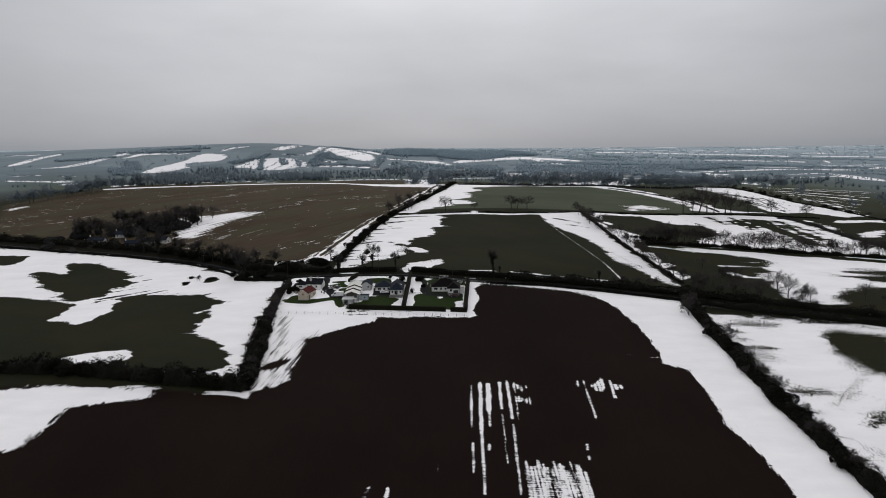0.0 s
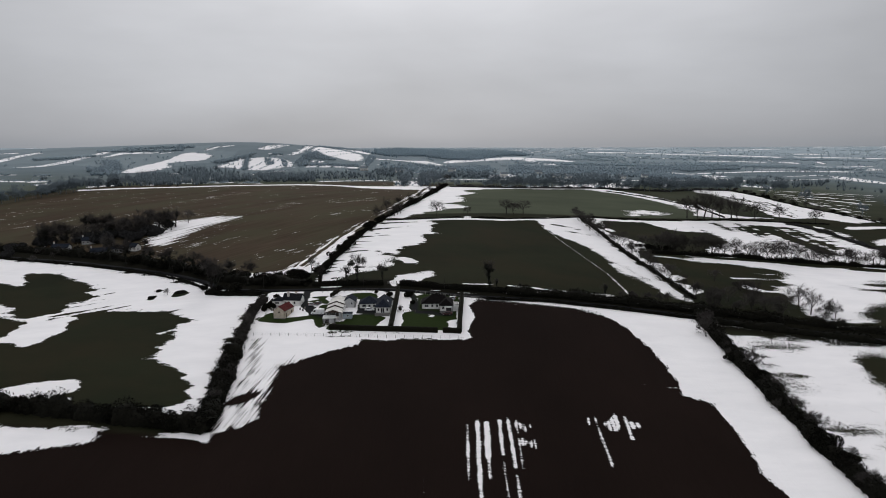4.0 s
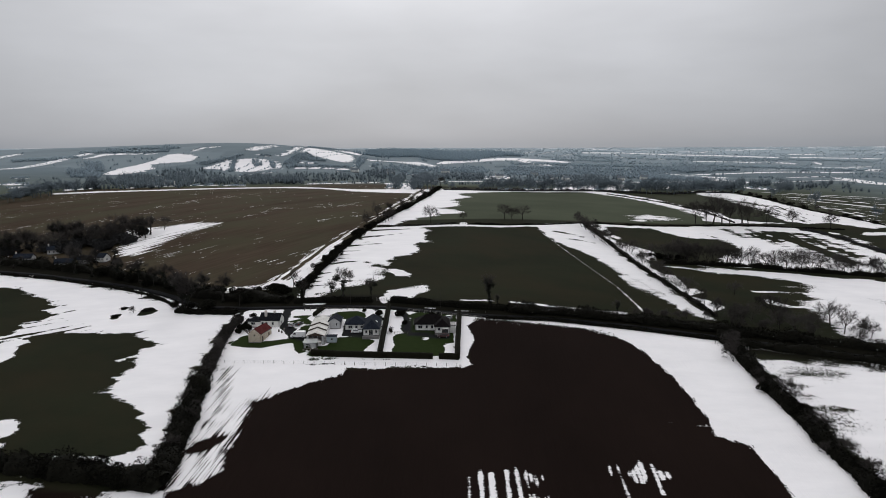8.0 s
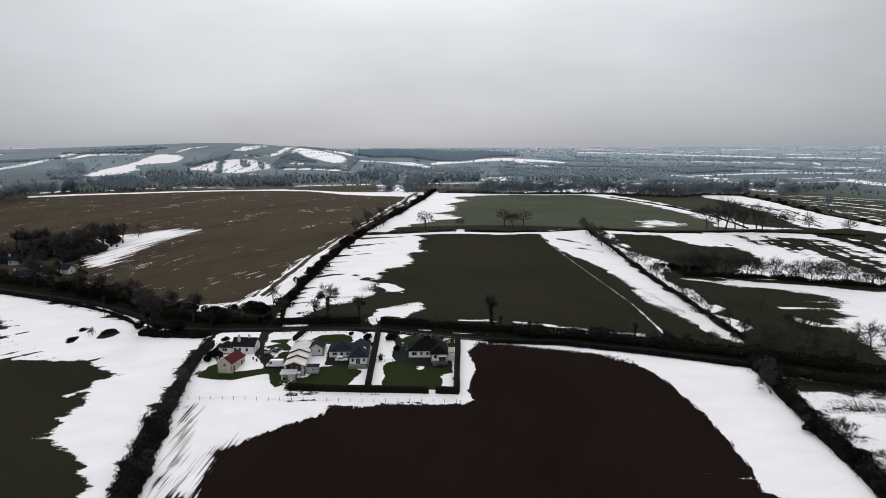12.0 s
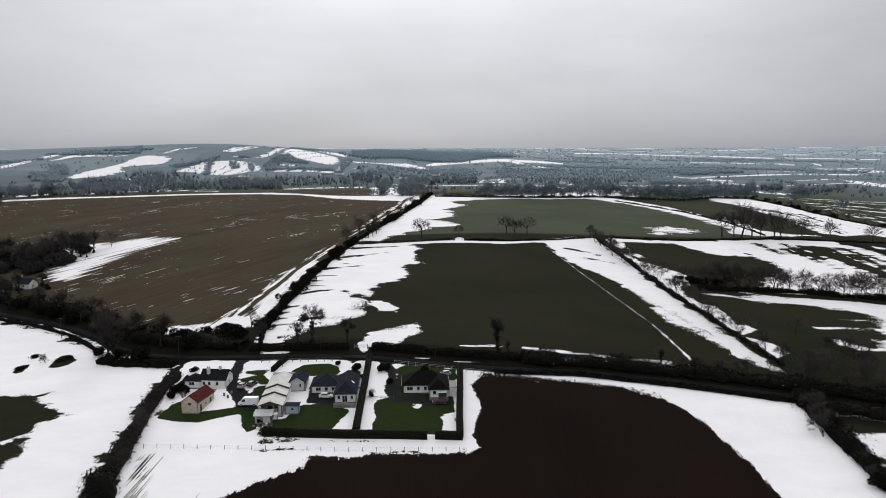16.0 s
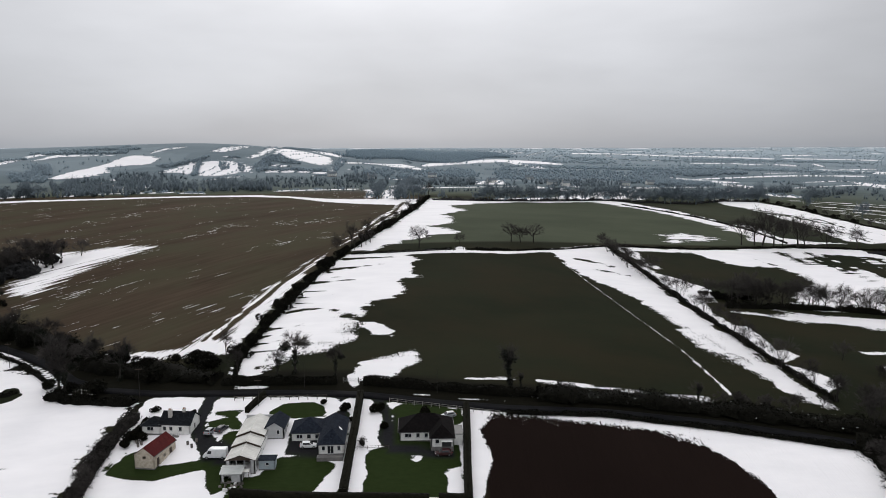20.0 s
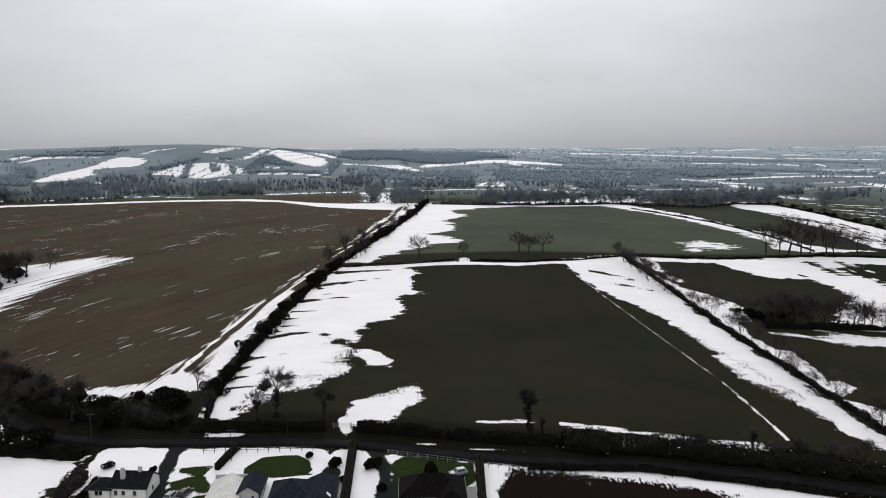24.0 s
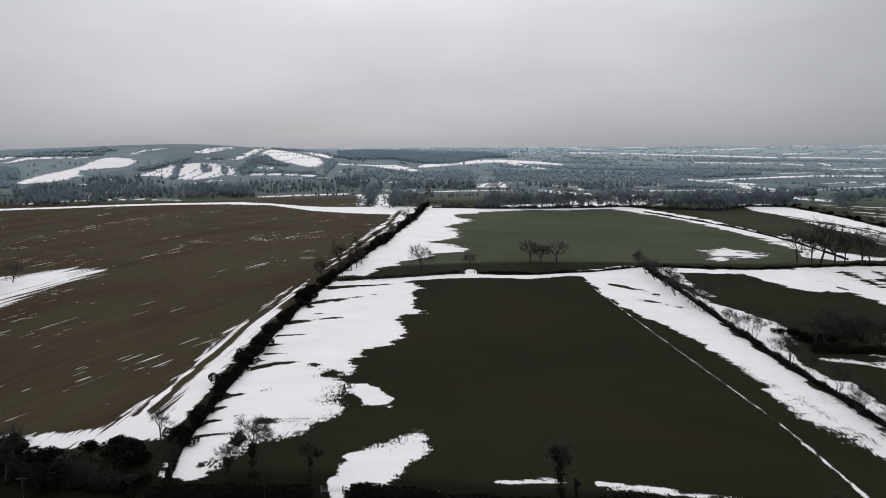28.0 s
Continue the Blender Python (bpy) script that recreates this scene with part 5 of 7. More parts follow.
# ivied and bare trees along the road and the foot of the slope
for x, y, s in ((-52, 372, 0.7), (-59, 388, 0.6)):
    plant(OAK if s > 1 else ASH, x, y, s, rng)
for x, y, s in ((-35, 371, 1.0), (-40, 370, 0.62), (-23, 368, 0.62), (-104, 373.5, 1.25), (-101, 371, 0.8), (-155, 430, 1.0), (-147, 426, 0.75), (-141, 422, 0.9), (-131, 414, 0.7), (-124, 409, 0.95), (-113, 398, 0.8), (-105, 390, 0.7), (-98, 386, 0.75), (-88, 377, 0.8), (-171, 438, 1.1), (-183, 446, 1.0)):
    plant(IVIED, x, y, s, rng, "roadside trees")
for x, y, s in ((27, 360, 0.95), (30, 361, 0.45), (40, 358, 0.35), (78, 353, 0.55)):
    plant(COLUMN, x, y, s, rng)
for x, y, s in ((-64, 384, 1.2), (-68, 386, 1.0), (-75, 388, 0.8), (-56, 390, 0.9), (-62, 379, 1.1), (-69, 352, 0.5), (-108, 376, 0.7), (-100, 372, 0.8), (-92, 368, 1.1), (-52, 420, 0.8), (-50, 440, 0.6), (-45, 470, 0.8), (-40, 500, 0.7)):
    plant(DARK, x, y, s, rng, "evergreen bushes")
# trees up the hedge and along the cross hedge
for x, y, s in ((-29, 524, 0.5), (-26, 530, 0.6), (-24, 534, 0.5), (-22, 540, 0.6), (-31, 530, 0.85), (-24, 550, 0.8), (-17, 575, 0.75), (-10, 600, 0.6), (-36, 512, 0.8), (-3, 645, 0.6), (6, 697, 0.6), (10, 755, 0.8), (14, 790, 0.9)):
    plant(ASH, x, y, s, rng, "trees on the hedge bank")
plant(OAK, 3, 528, 1.05, rng)
for x, y, s in ((52, 546, 1.0), (57, 545, 0.8), (64, 547, 0.95), (24, 536, 0.5)):
    plant(OAK, x, y, s, rng)
SLOPE = [(-52, 372), (-54, 384), (-51.5, 415), (-47.5, 445), (-43.5, 470), (-38.5, 498), (-32.5, 520), (-23, 555), (-12, 595), (-2, 645), (6, 697), (11, 745)]
for k in range(78):
    y = 386 + 355 * (k / 77) ** 1.15
    x = float(np.interp(y, [p[1] for p in SLOPE], [p[0] for p in SLOPE]))
    plant(DARK, x + rng.normal(0, 0.7), y + rng.normal(0, 1.2), float(rng.choice([0.4, 0.5, 0.6, 0.75, 0.95])), rng, "gorse bushes in the hedge line")
for k in range(34):
    t = k / 33
    x, y = np.interp(t, [0, 0.2, 0.45, 1], [-64, -95, -140, -260]), np.interp(t, [0, 0.2, 0.45, 1], [230, 237, 249, 263])
    plant(DARK, float(x), float(y) + rng.normal(0, 1.0), rng.uniform(0.8, 1.25), rng, "bushes of the bramble hedge")
# the row beside the snowy strip
for x, y, s in ((100, 545, 0.6), (104, 511, 0.6), (105, 491, 0.65), (108, 470, 0.6), (109, 462, 0.5), (111, 441, 0.6), (114, 393, 0.5), (101, 535, 0.6), (102, 527, 0.75), (103, 517, 0.8), (103, 505, 0.75), (105, 497, 0.6), (106, 486, 0.9), (110, 455, 0.85), (111, 432, 0.85), (112, 424, 0.7), (113, 412, 0.8), (113, 402, 0.75), (116, 383, 0.75), (119, 368, 0.6), (121, 360, 0.6)):
    plant(FAN, x, y, s * 1.25, rng, "row of bare trees beside the snow")
for k in range(60):
    x = 130 + k * 3.5 + rng.normal(0, 1.2)
    plant(SAPLING + FAN if k % 3 else OAK, x, 451 - 0.03 * (x - 200) + rng.normal(0, 1.5), 0.8 if k % 3 == 0 else 1.05, rng, "scrub row between two fields")
for x, y, s in ((190, 575, 0.95), (198, 576, 0.8), (203, 577, 1.1), (208, 573, 1.1), (214, 575, 0.95), (223, 574, 1.1), (229, 577, 0.9), (243, 578, 0.8), (262, 580, 0.9), (290, 581, 0.8)):
    plant(ASH + OAK, x, y, s * 1.35, rng, "trees at the field corner")
for k in range(30):
    x, y = 118 + rng.uniform(0, 62), 344 + rng.uniform(-4, 18)
    plant(OAK + ASH + SAPLING, x, y - 0.10 * (x - 118), rng.uniform(0.5, 0.95), rng, "thicket by the road")
for k in range(4):
    plant(OAK + SAPLING, 140 + rng.normal(0, 9), 395 + rng.normal(0, 10), rng.uniform(0.5, 0.8), rng, "thicket in the field corner")
for x, y in ((205, 345), (214, 343), (225, 338), (240, 335), (196, 348)):
    plant(SAPLING + OAK, x, y, 0.8, rng)
for k in range(18):
    u = rng.uniform(0, 1)
    plant(DARK, -175 + 100 * u, 443 - 66 * u + rng.normal(0, 2.0), rng.uniform(0.8, 1.3), rng, "evergreen bushes")
for k in range(16):
    plant(DARK + OAK[:1], 124 + rng.uniform(0, 22), 457 + rng.uniform(0, 12), rng.uniform(0.55, 0.85), rng, "dark scrub beside the tree row")
for k in range(9):
    plant(SAPLING, 86 + 6 * rng.uniform(0, 5), 355 + rng.normal(0, 2), 0.7, rng, "thorn bushes above the road")
# the wood round the cottages
for k in range(60):
    u, v = rng.uniform(0, 1), rng.uniform(0, 1)
    x, y = -262 + 85 * u + 8 * v, 492 + 20 * u + 34 * v
    plant(OAK + IVIED, x, y, rng.uniform(0.65, 1.0), rng, "small wood on the slope")
for k in range(45):
    u = rng.uniform(0, 1)
    plant(SCRUB, -262 + 85 * u, 488 + 20 * u + rng.normal(6, 10), rng.uniform(0.9, 1.7), rng, "undergrowth of the small wood")
for x, y in ((-230, 452),):
    plant(SAPLING, x, y, 0.8, rng)
for k in range(26):
    u = rng.uniform(0, 1)
    plant(IVIED + DARK + SAPLING, -240 + 75 * u, 472 - 10 * u + rng.normal(0, 4), rng.uniform(0.4, 0.7), rng, "trees round the cottages")
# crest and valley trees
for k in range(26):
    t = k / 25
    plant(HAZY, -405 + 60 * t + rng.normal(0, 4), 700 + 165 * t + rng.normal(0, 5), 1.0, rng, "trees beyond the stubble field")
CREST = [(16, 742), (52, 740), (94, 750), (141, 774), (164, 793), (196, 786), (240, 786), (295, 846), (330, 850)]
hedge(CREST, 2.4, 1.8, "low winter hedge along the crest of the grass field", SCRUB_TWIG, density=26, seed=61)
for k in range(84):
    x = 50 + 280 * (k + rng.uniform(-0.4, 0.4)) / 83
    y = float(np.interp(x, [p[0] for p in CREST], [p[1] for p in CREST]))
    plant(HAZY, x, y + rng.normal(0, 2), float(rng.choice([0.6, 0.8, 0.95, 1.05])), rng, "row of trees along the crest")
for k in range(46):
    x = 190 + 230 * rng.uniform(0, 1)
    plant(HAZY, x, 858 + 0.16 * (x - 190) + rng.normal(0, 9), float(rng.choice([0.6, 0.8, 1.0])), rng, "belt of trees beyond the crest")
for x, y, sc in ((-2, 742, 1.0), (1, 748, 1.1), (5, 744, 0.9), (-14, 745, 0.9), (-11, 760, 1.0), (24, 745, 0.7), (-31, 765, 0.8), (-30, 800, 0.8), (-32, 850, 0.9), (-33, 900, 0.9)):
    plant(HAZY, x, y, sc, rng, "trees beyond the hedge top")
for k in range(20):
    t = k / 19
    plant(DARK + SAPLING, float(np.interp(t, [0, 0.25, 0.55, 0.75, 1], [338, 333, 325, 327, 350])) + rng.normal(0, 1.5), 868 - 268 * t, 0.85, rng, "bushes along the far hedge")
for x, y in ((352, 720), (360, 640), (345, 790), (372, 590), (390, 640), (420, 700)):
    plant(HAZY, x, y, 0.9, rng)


def far_trees(name, xy, tall, wide, flecks, label, seed, mat=None, size=0.06):
    """Distant trees, too many to count: each a spray of small clumps on a stem."""
    r = np.random.default_rng(seed)
    xy = np.asarray(xy)
    n = len(xy)
    z = height(xy[:, 0], xy[:, 1])
    h = tall * r.uniform(0.55, 1.25, n)
    t, u = r.uniform(0, 2 * math.pi, (n, flecks)), r.uniform(0, 1, (n, flecks))
    lift = r.uniform(0.12, 1.0, (n, flecks))
    rad = wide * np.sqrt(u) * np.sin(np.clip(lift, 0.15, 0.93) * math.pi) ** 0.6
    c = np.stack([xy[:, None, 0] + np.cos(t) * rad, xy[:, None, 1] + np.sin(t) * rad, z[:, None] + lift * h[:, None]], -1).reshape(-1, 3)
    v, q = flakes(c, tall * size, r, 0.7)
    # the dense heart of each crown
    ring = np.array([(0.9, 0.2, 0.28), (-0.2, 0.9, 0.3), (-0.9, -0.2, 0.26), (0.2, -0.9, 0.3), (0.6, 0.6, 0.68), (-0.6, 0.6, 0.72), (-0.6, -0.6, 0.66), (0.6, -0.6, 0.7), (0.1, 0.1, 0.9), (0, 0, 0.04)])
    body = ring[None] * np.stack([wide * r.uniform(0.2, 0.4, n), wide * r.uniform(0.2, 0.4, n), h * 0.8], 1)[:, None] + r.normal(0, 0.08, (n, 10, 3)) * np.array((wide, wide, tall))
    body = (body + np.stack([xy[:, 0], xy[:, 1], z], 1)[:, None]).reshape(-1, 3)
    k = np.arange(n)[:, None, None] * 10 + len(v)
    bq = (k + np.array([(0, 1, 4), (1, 5, 4), (1, 2, 5), (2, 6, 5), (2, 3, 6), (3, 7, 6), (3, 0, 7), (0, 4, 7), (4, 5, 8), (5, 6, 8), (6, 7, 8), (7, 4, 8), (1, 0, 9), (2, 1, 9), (3, 2, 9), (0, 3, 9)])[None]).reshape(-1, 3)
    v, q = np.concatenate([v, body]), np.concatenate([q[:, :3], q[:, [0, 2, 3]], bq])
    return tagged(new(name, quick(name, v, q, mat or HAZED_FAR_TREE)), label, "woodland", kind="stuff")


def hedgerows(count, seed, box):
    r = np.random.default_rng(seed)
    x, y = r.uniform(box[0], box[1], count), r.uniform(box[2], box[3], count)
    e, a, b = parcels(x, y)
    wood = (b > 0.93) & (a > 0.5)
    on_lot = np.zeros(count, bool)
    for lot in HILL:
        on_lot |= outline_distance(x, y, lot) > -4
    on_hill, ridge = (x < -40) & (y > 1040), (x < -20) & (y > 1215) & (r.uniform(0, 1, count) < 0.93)
    keep = ~on_lot & ~ridge & (~on_hill | (r.uniform(0, 1, count) < 0.28)) & ((e < 0.022 + 0.022 * b) | (wood & (r.uniform(0, 1, count) < 0.35))) & (np.abs(x) < 0.62 * y + 40)
    keep &= ~((x < -60) & (y > 1260) & (y < 3000))
    return np.stack([x[keep], y[keep]], 1)


far_trees("valley_hedgerows", hedgerows(16000, 24, (-800, 900, 880, 1130)), 5.0, 2.6, 60, "bare hedgerow trees on the valley floor", 7, HAZED_VALLEY_TREE, 0.06)
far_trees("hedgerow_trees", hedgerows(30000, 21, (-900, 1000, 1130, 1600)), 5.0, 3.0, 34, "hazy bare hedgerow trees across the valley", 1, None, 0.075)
far_trees("distant_hedgerows", hedgerows(60000, 22, (-1900, 1900, 1600, 3200)), 5.5, 5.0, 12, "distant hazy hedgerows and copses", 2, HAZED_FARTHER_TREE, 0.16)
far_trees("horizon_woods", hedgerows(22000, 23, (-3000, 3000, 3200, 4700)), 7, 12.0, 9, "faint woods towards the misty horizon", 3, HAZED_FARTHEST_TREE, 0.22)
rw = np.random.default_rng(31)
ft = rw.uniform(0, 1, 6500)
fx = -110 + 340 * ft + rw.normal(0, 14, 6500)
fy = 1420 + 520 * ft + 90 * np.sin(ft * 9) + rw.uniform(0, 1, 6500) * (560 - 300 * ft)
far_trees("forest", np.stack([fx, fy], 1), 8, 5.5, 10, "dark hazy plantation on the far hill", 4, HAZED_FOREST, 0.11)


def belt(count, outline, r):
    """Places scattered inside an outline."""
    p = np.array(outline, float)
    found = np.zeros((0, 2))
    while len(found) < count:
        q = r.uniform(p.min(0), p.max(0), (count * 6, 2))
        found = np.concatenate([found, q[outline_distance(q[:, 0], q[:, 1], outline) > 0]])
    return found[:count]


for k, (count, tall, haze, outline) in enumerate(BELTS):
    near_, mat_ = (("tree_belt", HAZED_VALLEY_TREE), ("hazy_tree_belt", HAZED_FAR_TREE), ("distant_tree_belt", HAZED_FARTHER_TREE))[haze]
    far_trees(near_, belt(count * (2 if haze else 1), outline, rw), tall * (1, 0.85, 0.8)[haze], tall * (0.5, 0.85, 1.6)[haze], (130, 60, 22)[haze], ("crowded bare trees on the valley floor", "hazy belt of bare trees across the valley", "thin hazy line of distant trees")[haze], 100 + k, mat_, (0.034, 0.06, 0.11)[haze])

# rows of trees round the snowy lots of the hill
rh = np.random.default_rng(41)
rows = []
for lot in HILL:
    line, _ = resample(lot + lot[:1], 6.0)
    keep = rh.uniform(0, 1, len(line)) < 0.4
    rows.append((line + rh.normal(0, 1.8, line.shape))[keep])
for k, lot in enumerate(HILL):
    p = np.array(lot, float)
    span = p.max(0) - p.min(0)
    if k and 22 < span[0] < 130:
        for f in (0.28, 0.52, 0.76):
            px_ = p[:, 0].min() + f * span[0]
            line = np.stack([np.full(40, px_) + np.linspace(-0.12, 0.12, 40) * span[1], np.linspace(p[:, 1].min(), p[:, 1].max(), 40)], 1)
            line = line[outline_distance(line[:, 0], line[:, 1], lot) > 0]
            rows.append((line + rh.normal(0, 1.2, line.shape))[rh.uniform(0, 1, len(line)) < 0.5])
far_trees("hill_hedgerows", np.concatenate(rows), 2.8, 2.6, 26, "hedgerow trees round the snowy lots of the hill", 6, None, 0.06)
# hedgerow shrubs standing in the field hedges
for k in range(34):
    y = 186 + k * 4.4
    plant(SAPLING + DARK + SAPLING, 112.8 + rng.normal(0, 1.6), y + rng.normal(0, 2), rng.uniform(0.6, 1.2), rng, "shrubs of the thorn hedge")
for k in range(22):
    y = 234 + k * 4.6
    x = float(np.interp(y, [232, 250, 272, 290, 341], [-64, -66, -69, -71, -73]))
    plant(SAPLING, x + rng.normal(0, 1.5), y, rng.uniform(0.45, 0.8), rng, "shrubs of the yard hedge")

# old snow caught in the brambles of the road bank
rs = np.random.default_rng(51)
bx = rs.uniform(34, 205, 230)
by = np.interp(bx, [34, 55, 90, 121, 150, 205], [357.5, 356.5, 350.5, 343, 335, 321]) + rs.normal(0, 2.6, 230)
bz = height(bx, by) + rs.uniform(1.2, 2.2, 230)
cv, cq = flakes(np.stack([bx, by, bz], 1), 0.27, rs, 0.8)
cv = cv.reshape(-1, 4, 3)
cv[:, :, 2] = cv[:, :, 2].mean(axis=1, keepdims=True) + (cv[:, :, 2] - cv[:, :, 2].mean(axis=1, keepdims=True)) * 0.3
tagged(new("snow_clumps", quick("snow_clumps", cv.reshape(-1, 3), cq, plain("old_snow", (0.78, 0.78, 0.80), (0.9, 0.9, 0.9), 1.0, 0.8))), "small clumps of old snow caught in the brambles of the road bank", "snow", kind="stuff")


# ---- the houses and yards ----
RENDER_WHITE = plain("white_render", (0.62, 0.62, 0.60), (0.80, 0.80, 0.78), 0.7, 0.9, bump=0.15)
RENDER_GREY = plain("grey_render", (0.34, 0.35, 0.36), (0.50, 0.50, 0.50), 0.8, 0.9, bump=0.2)
STONE = plain("limewashed_stone", (0.30, 0.26, 0.20), (0.58, 0.52, 0.43), 1.6, 0.95, bump=0.5)
PLINTH = plain("plinth", (0.10, 0.10, 0.10), (0.20, 0.19, 0.18), 1.0, 0.9)
GLASS = plain("window_glass", (0.010, 0.012, 0.015), (0.022, 0.025, 0.030), 0.5, 0.08, spec=0.5)
FRAME = plain("white_frames", (0.70, 0.70, 0.70), (0.82, 0.82, 0.82), 3.0, 0.5)
DARKWOOD = plain("dark_timber", (0.030, 0.022, 0.017), (0.070, 0.050, 0.038), 2.0, 0.8, stretch=(6, 6, 0.6))
POSTWOOD = plain("weathered_post", (0.05, 0.045, 0.04), (0.13, 0.115, 0.10), 2.0, 0.9, stretch=(5, 5, 0.6), vary=0.3)
POLEWOOD = plain("tarred_pole", (0.012, 0.011, 0.010), (0.034, 0.030, 0.027), 2.0, 0.9, stretch=(5, 5, 0.6))
PALE_WOOD = plain("pale_weathered_rail", (0.20, 0.19, 0.18), (0.36, 0.35, 0.33), 2.0, 0.9)
GUTTER = plain("gutter", (0.03, 0.03, 0.032), (0.05, 0.05, 0.052), 2.0, 0.5)
BRICK_CAP = plain("chimney_render", (0.40, 0.38, 0.36), (0.60, 0.58, 0.55), 2.0, 0.9)
CLAY = plain("clay_pot", (0.20, 0.09, 0.05), (0.30, 0.14, 0.08), 4.0, 0.8)
STEEL = plain("galvanised_steel", (0.28, 0.29, 0.30), (0.45, 0.46, 0.47), 3.0, 0.45, 0.7)
BLUE_SHED = plain("pale_blue_panels", (0.28, 0.34, 0.37), (0.40, 0.46, 0.49), 1.5, 0.7)
TYRE = plain("rubber", (0.010, 0.010, 0.010), (0.022, 0.022, 0.022), 6.0, 0.8)
CLUTTER = plain("old_scrap", (0.05, 0.045, 0.04), (0.22, 0.20, 0.18), 3.0, 0.8, vary=0.4)


def sheet_roof(name, a, b, pitch=0.9, rough=0.5, spec=0.2):
    """Corrugated sheeting, the waves running down the slope, streaked by rain and rust."""
    n = Nodes(name)
    co = n.t.nodes.new("ShaderNodeTexCoord").outputs["Object"]
    w = n.t.nodes.new("ShaderNodeTexWave")
    w.wave_type, w.bands_direction = "BANDS", "Y"
    w.inputs["Scale"].default_value = 1.6 / pitch
    n.put(w.inputs["Vector"], co)
    streak = n.noise(n.mapped((0.5, 3.5, 0.5), 0.0, co), 1.0, 4.0, 0.6)
    patch = n.noise(co, 0.35, 3.0)
    k = n.math("ADD", n.math("MULTIPLY", n.range(streak, 0.3, 0.7), 0.6), n.math("MULTIPLY", n.range(patch, 0.3, 0.7), 0.4))
    n.bump(w.outputs["Fac"], 0.6, 0.06)
    return n.done(n.mix(k, a, b), rough, 0.0, spec)


def slate_roof(name, a, b):
    """Courses of slates or tiles, each a little different."""
    n = Nodes(name)
    co = n.t.nodes.new("ShaderNodeTexCoord").outputs["Object"]
    br = n.t.nodes.new("ShaderNodeTexBrick")
    n.put(br.inputs["Vector"], n.mapped((1, 1, 1), 0.0, co))
    br.inputs["Scale"].default_value = 1.0
    br.inputs["Brick Width"].default_value, br.inputs["Row Height"].default_value, br.inputs["Mortar Size"].default_value = 0.33, 0.28, 0.012
    br.inputs["Color1"].default_value, br.inputs["Color2"].default_value, br.inputs["Mortar"].default_value = (*a, 1), (*b, 1), (*[0.5 * q for q in a], 1)
    moss = n.noise(co, 0.6, 4.0)
    n.bump(br.outputs["Fac"], 0.4, 0.03)
    return n.done(n.mix(n.range(moss, 0.5, 0.8, 0.0, 0.5), br.outputs["Color"], tuple(1.3 * q for q in b)), 0.85, 0.0, 0.03)


SLATE = slate_roof("slates", (0.008, 0.009, 0.011), (0.018, 0.020, 0.024))
SLATE_BLUE = slate_roof("blue_slates", (0.011, 0.014, 0.021), (0.024, 0.029, 0.040))
TILE_BROWN = slate_roof("brown_tiles", (0.0042, 0.0037, 0.0040), (0.010, 0.0085, 0.0085))
RED_SHEET = sheet_roof("red_sheeting", (0.055, 0.009, 0.010), (0.105, 0.020, 0.019), 0.9, 0.8, 0.05)
PALE_SHEET = sheet_roof("fibre_cement_sheeting", (0.46, 0.45, 0.42), (0.76, 0.75, 0.71))
GREY_SHEET = sheet_roof("grey_sheeting", (0.40, 0.42, 0.41), (0.60, 0.61, 0.59))


def box(x0, x1, y0, y1, z0, z1):
    v = [(x, y, z) for z in (z0, z1) for y in (y0, y1) for x in (x0, x1)]
    return v, [(0, 2, 3, 1), (4, 5, 7, 6), (0, 1, 5, 4), (2, 6, 7, 3), (0, 4, 6, 2), (1, 3, 7, 5)]


def boxes(*items):
    v, f = [], []
    for it in items:
        a, b = box(*it)
        f += [tuple(i + len(v) for i in q) for q in b]
        v += a
    return v, f


def part(name, vf, mat, parent, label="", m=None, bevel=0.0):
    me = mesh(name, vf[0], vf[1], mat)
    if bevel:
        bm = bmesh.new()
        bm.from_mesh(me)
        bmesh.ops.bevel(bm, geom=bm.edges[:], offset=bevel, segments=1, affect="EDGES")
        bm.to_mesh(me)
        bm.free()
    ob = child(name, me, parent, label)
    if m is not None:
        ob.matrix_local = m
    return ob


def wall_faces(length, low, high, holes, thick):
    xs = sorted({0.0, length, *[h[0] for h in holes], *[h[1] for h in holes]})
    zs = sorted({low, high, *[h[2] for h in holes], *[h[3] for h in holes]})
    v, f = [], []

    def quad(*c):
        f.append(tuple(range(len(v), len(v) + 4)))
        v.extend(c)

    for xa, xb in zip(xs, xs[1:]):
        for za, zb in zip(zs, zs[1:]):
            mx, mz = (xa + xb) / 2, (za + zb) / 2
            if any(h[0] < mx < h[1] and h[2] < mz < h[3] for h in holes):
                continue
            quad((xa, 0, za), (xb, 0, za), (xb, 0, zb), (xa, 0, zb))
            quad((xb, thick, za), (xa, thick, za), (xa, thick, zb), (xb, thick, zb))
    for xa, xb, za, zb in holes:
        quad((xa, 0, za), (xa, 0, zb), (xa, thick, zb), (xa, thick, za))
        quad((xb, 0, zb), (xb, 0, za), (xb, thick, za), (xb, thick, zb))
        quad((xa, 0, zb), (xb, 0, zb), (xb, thick, zb), (xa, thick, zb))
        quad((xb, 0, za), (xa, 0, za), (xa, thick, za), (xb, thick, za))
    quad((0, 0, high), (length, 0, high), (length, thick, high), (0, thick, high))
    quad((0, 0, low), (0, 0, high), (0, thick, high), (0, thick, low))
    quad((length, 0, high), (length, 0, low), (length, thick, low), (length, thick, high))
    return v, f


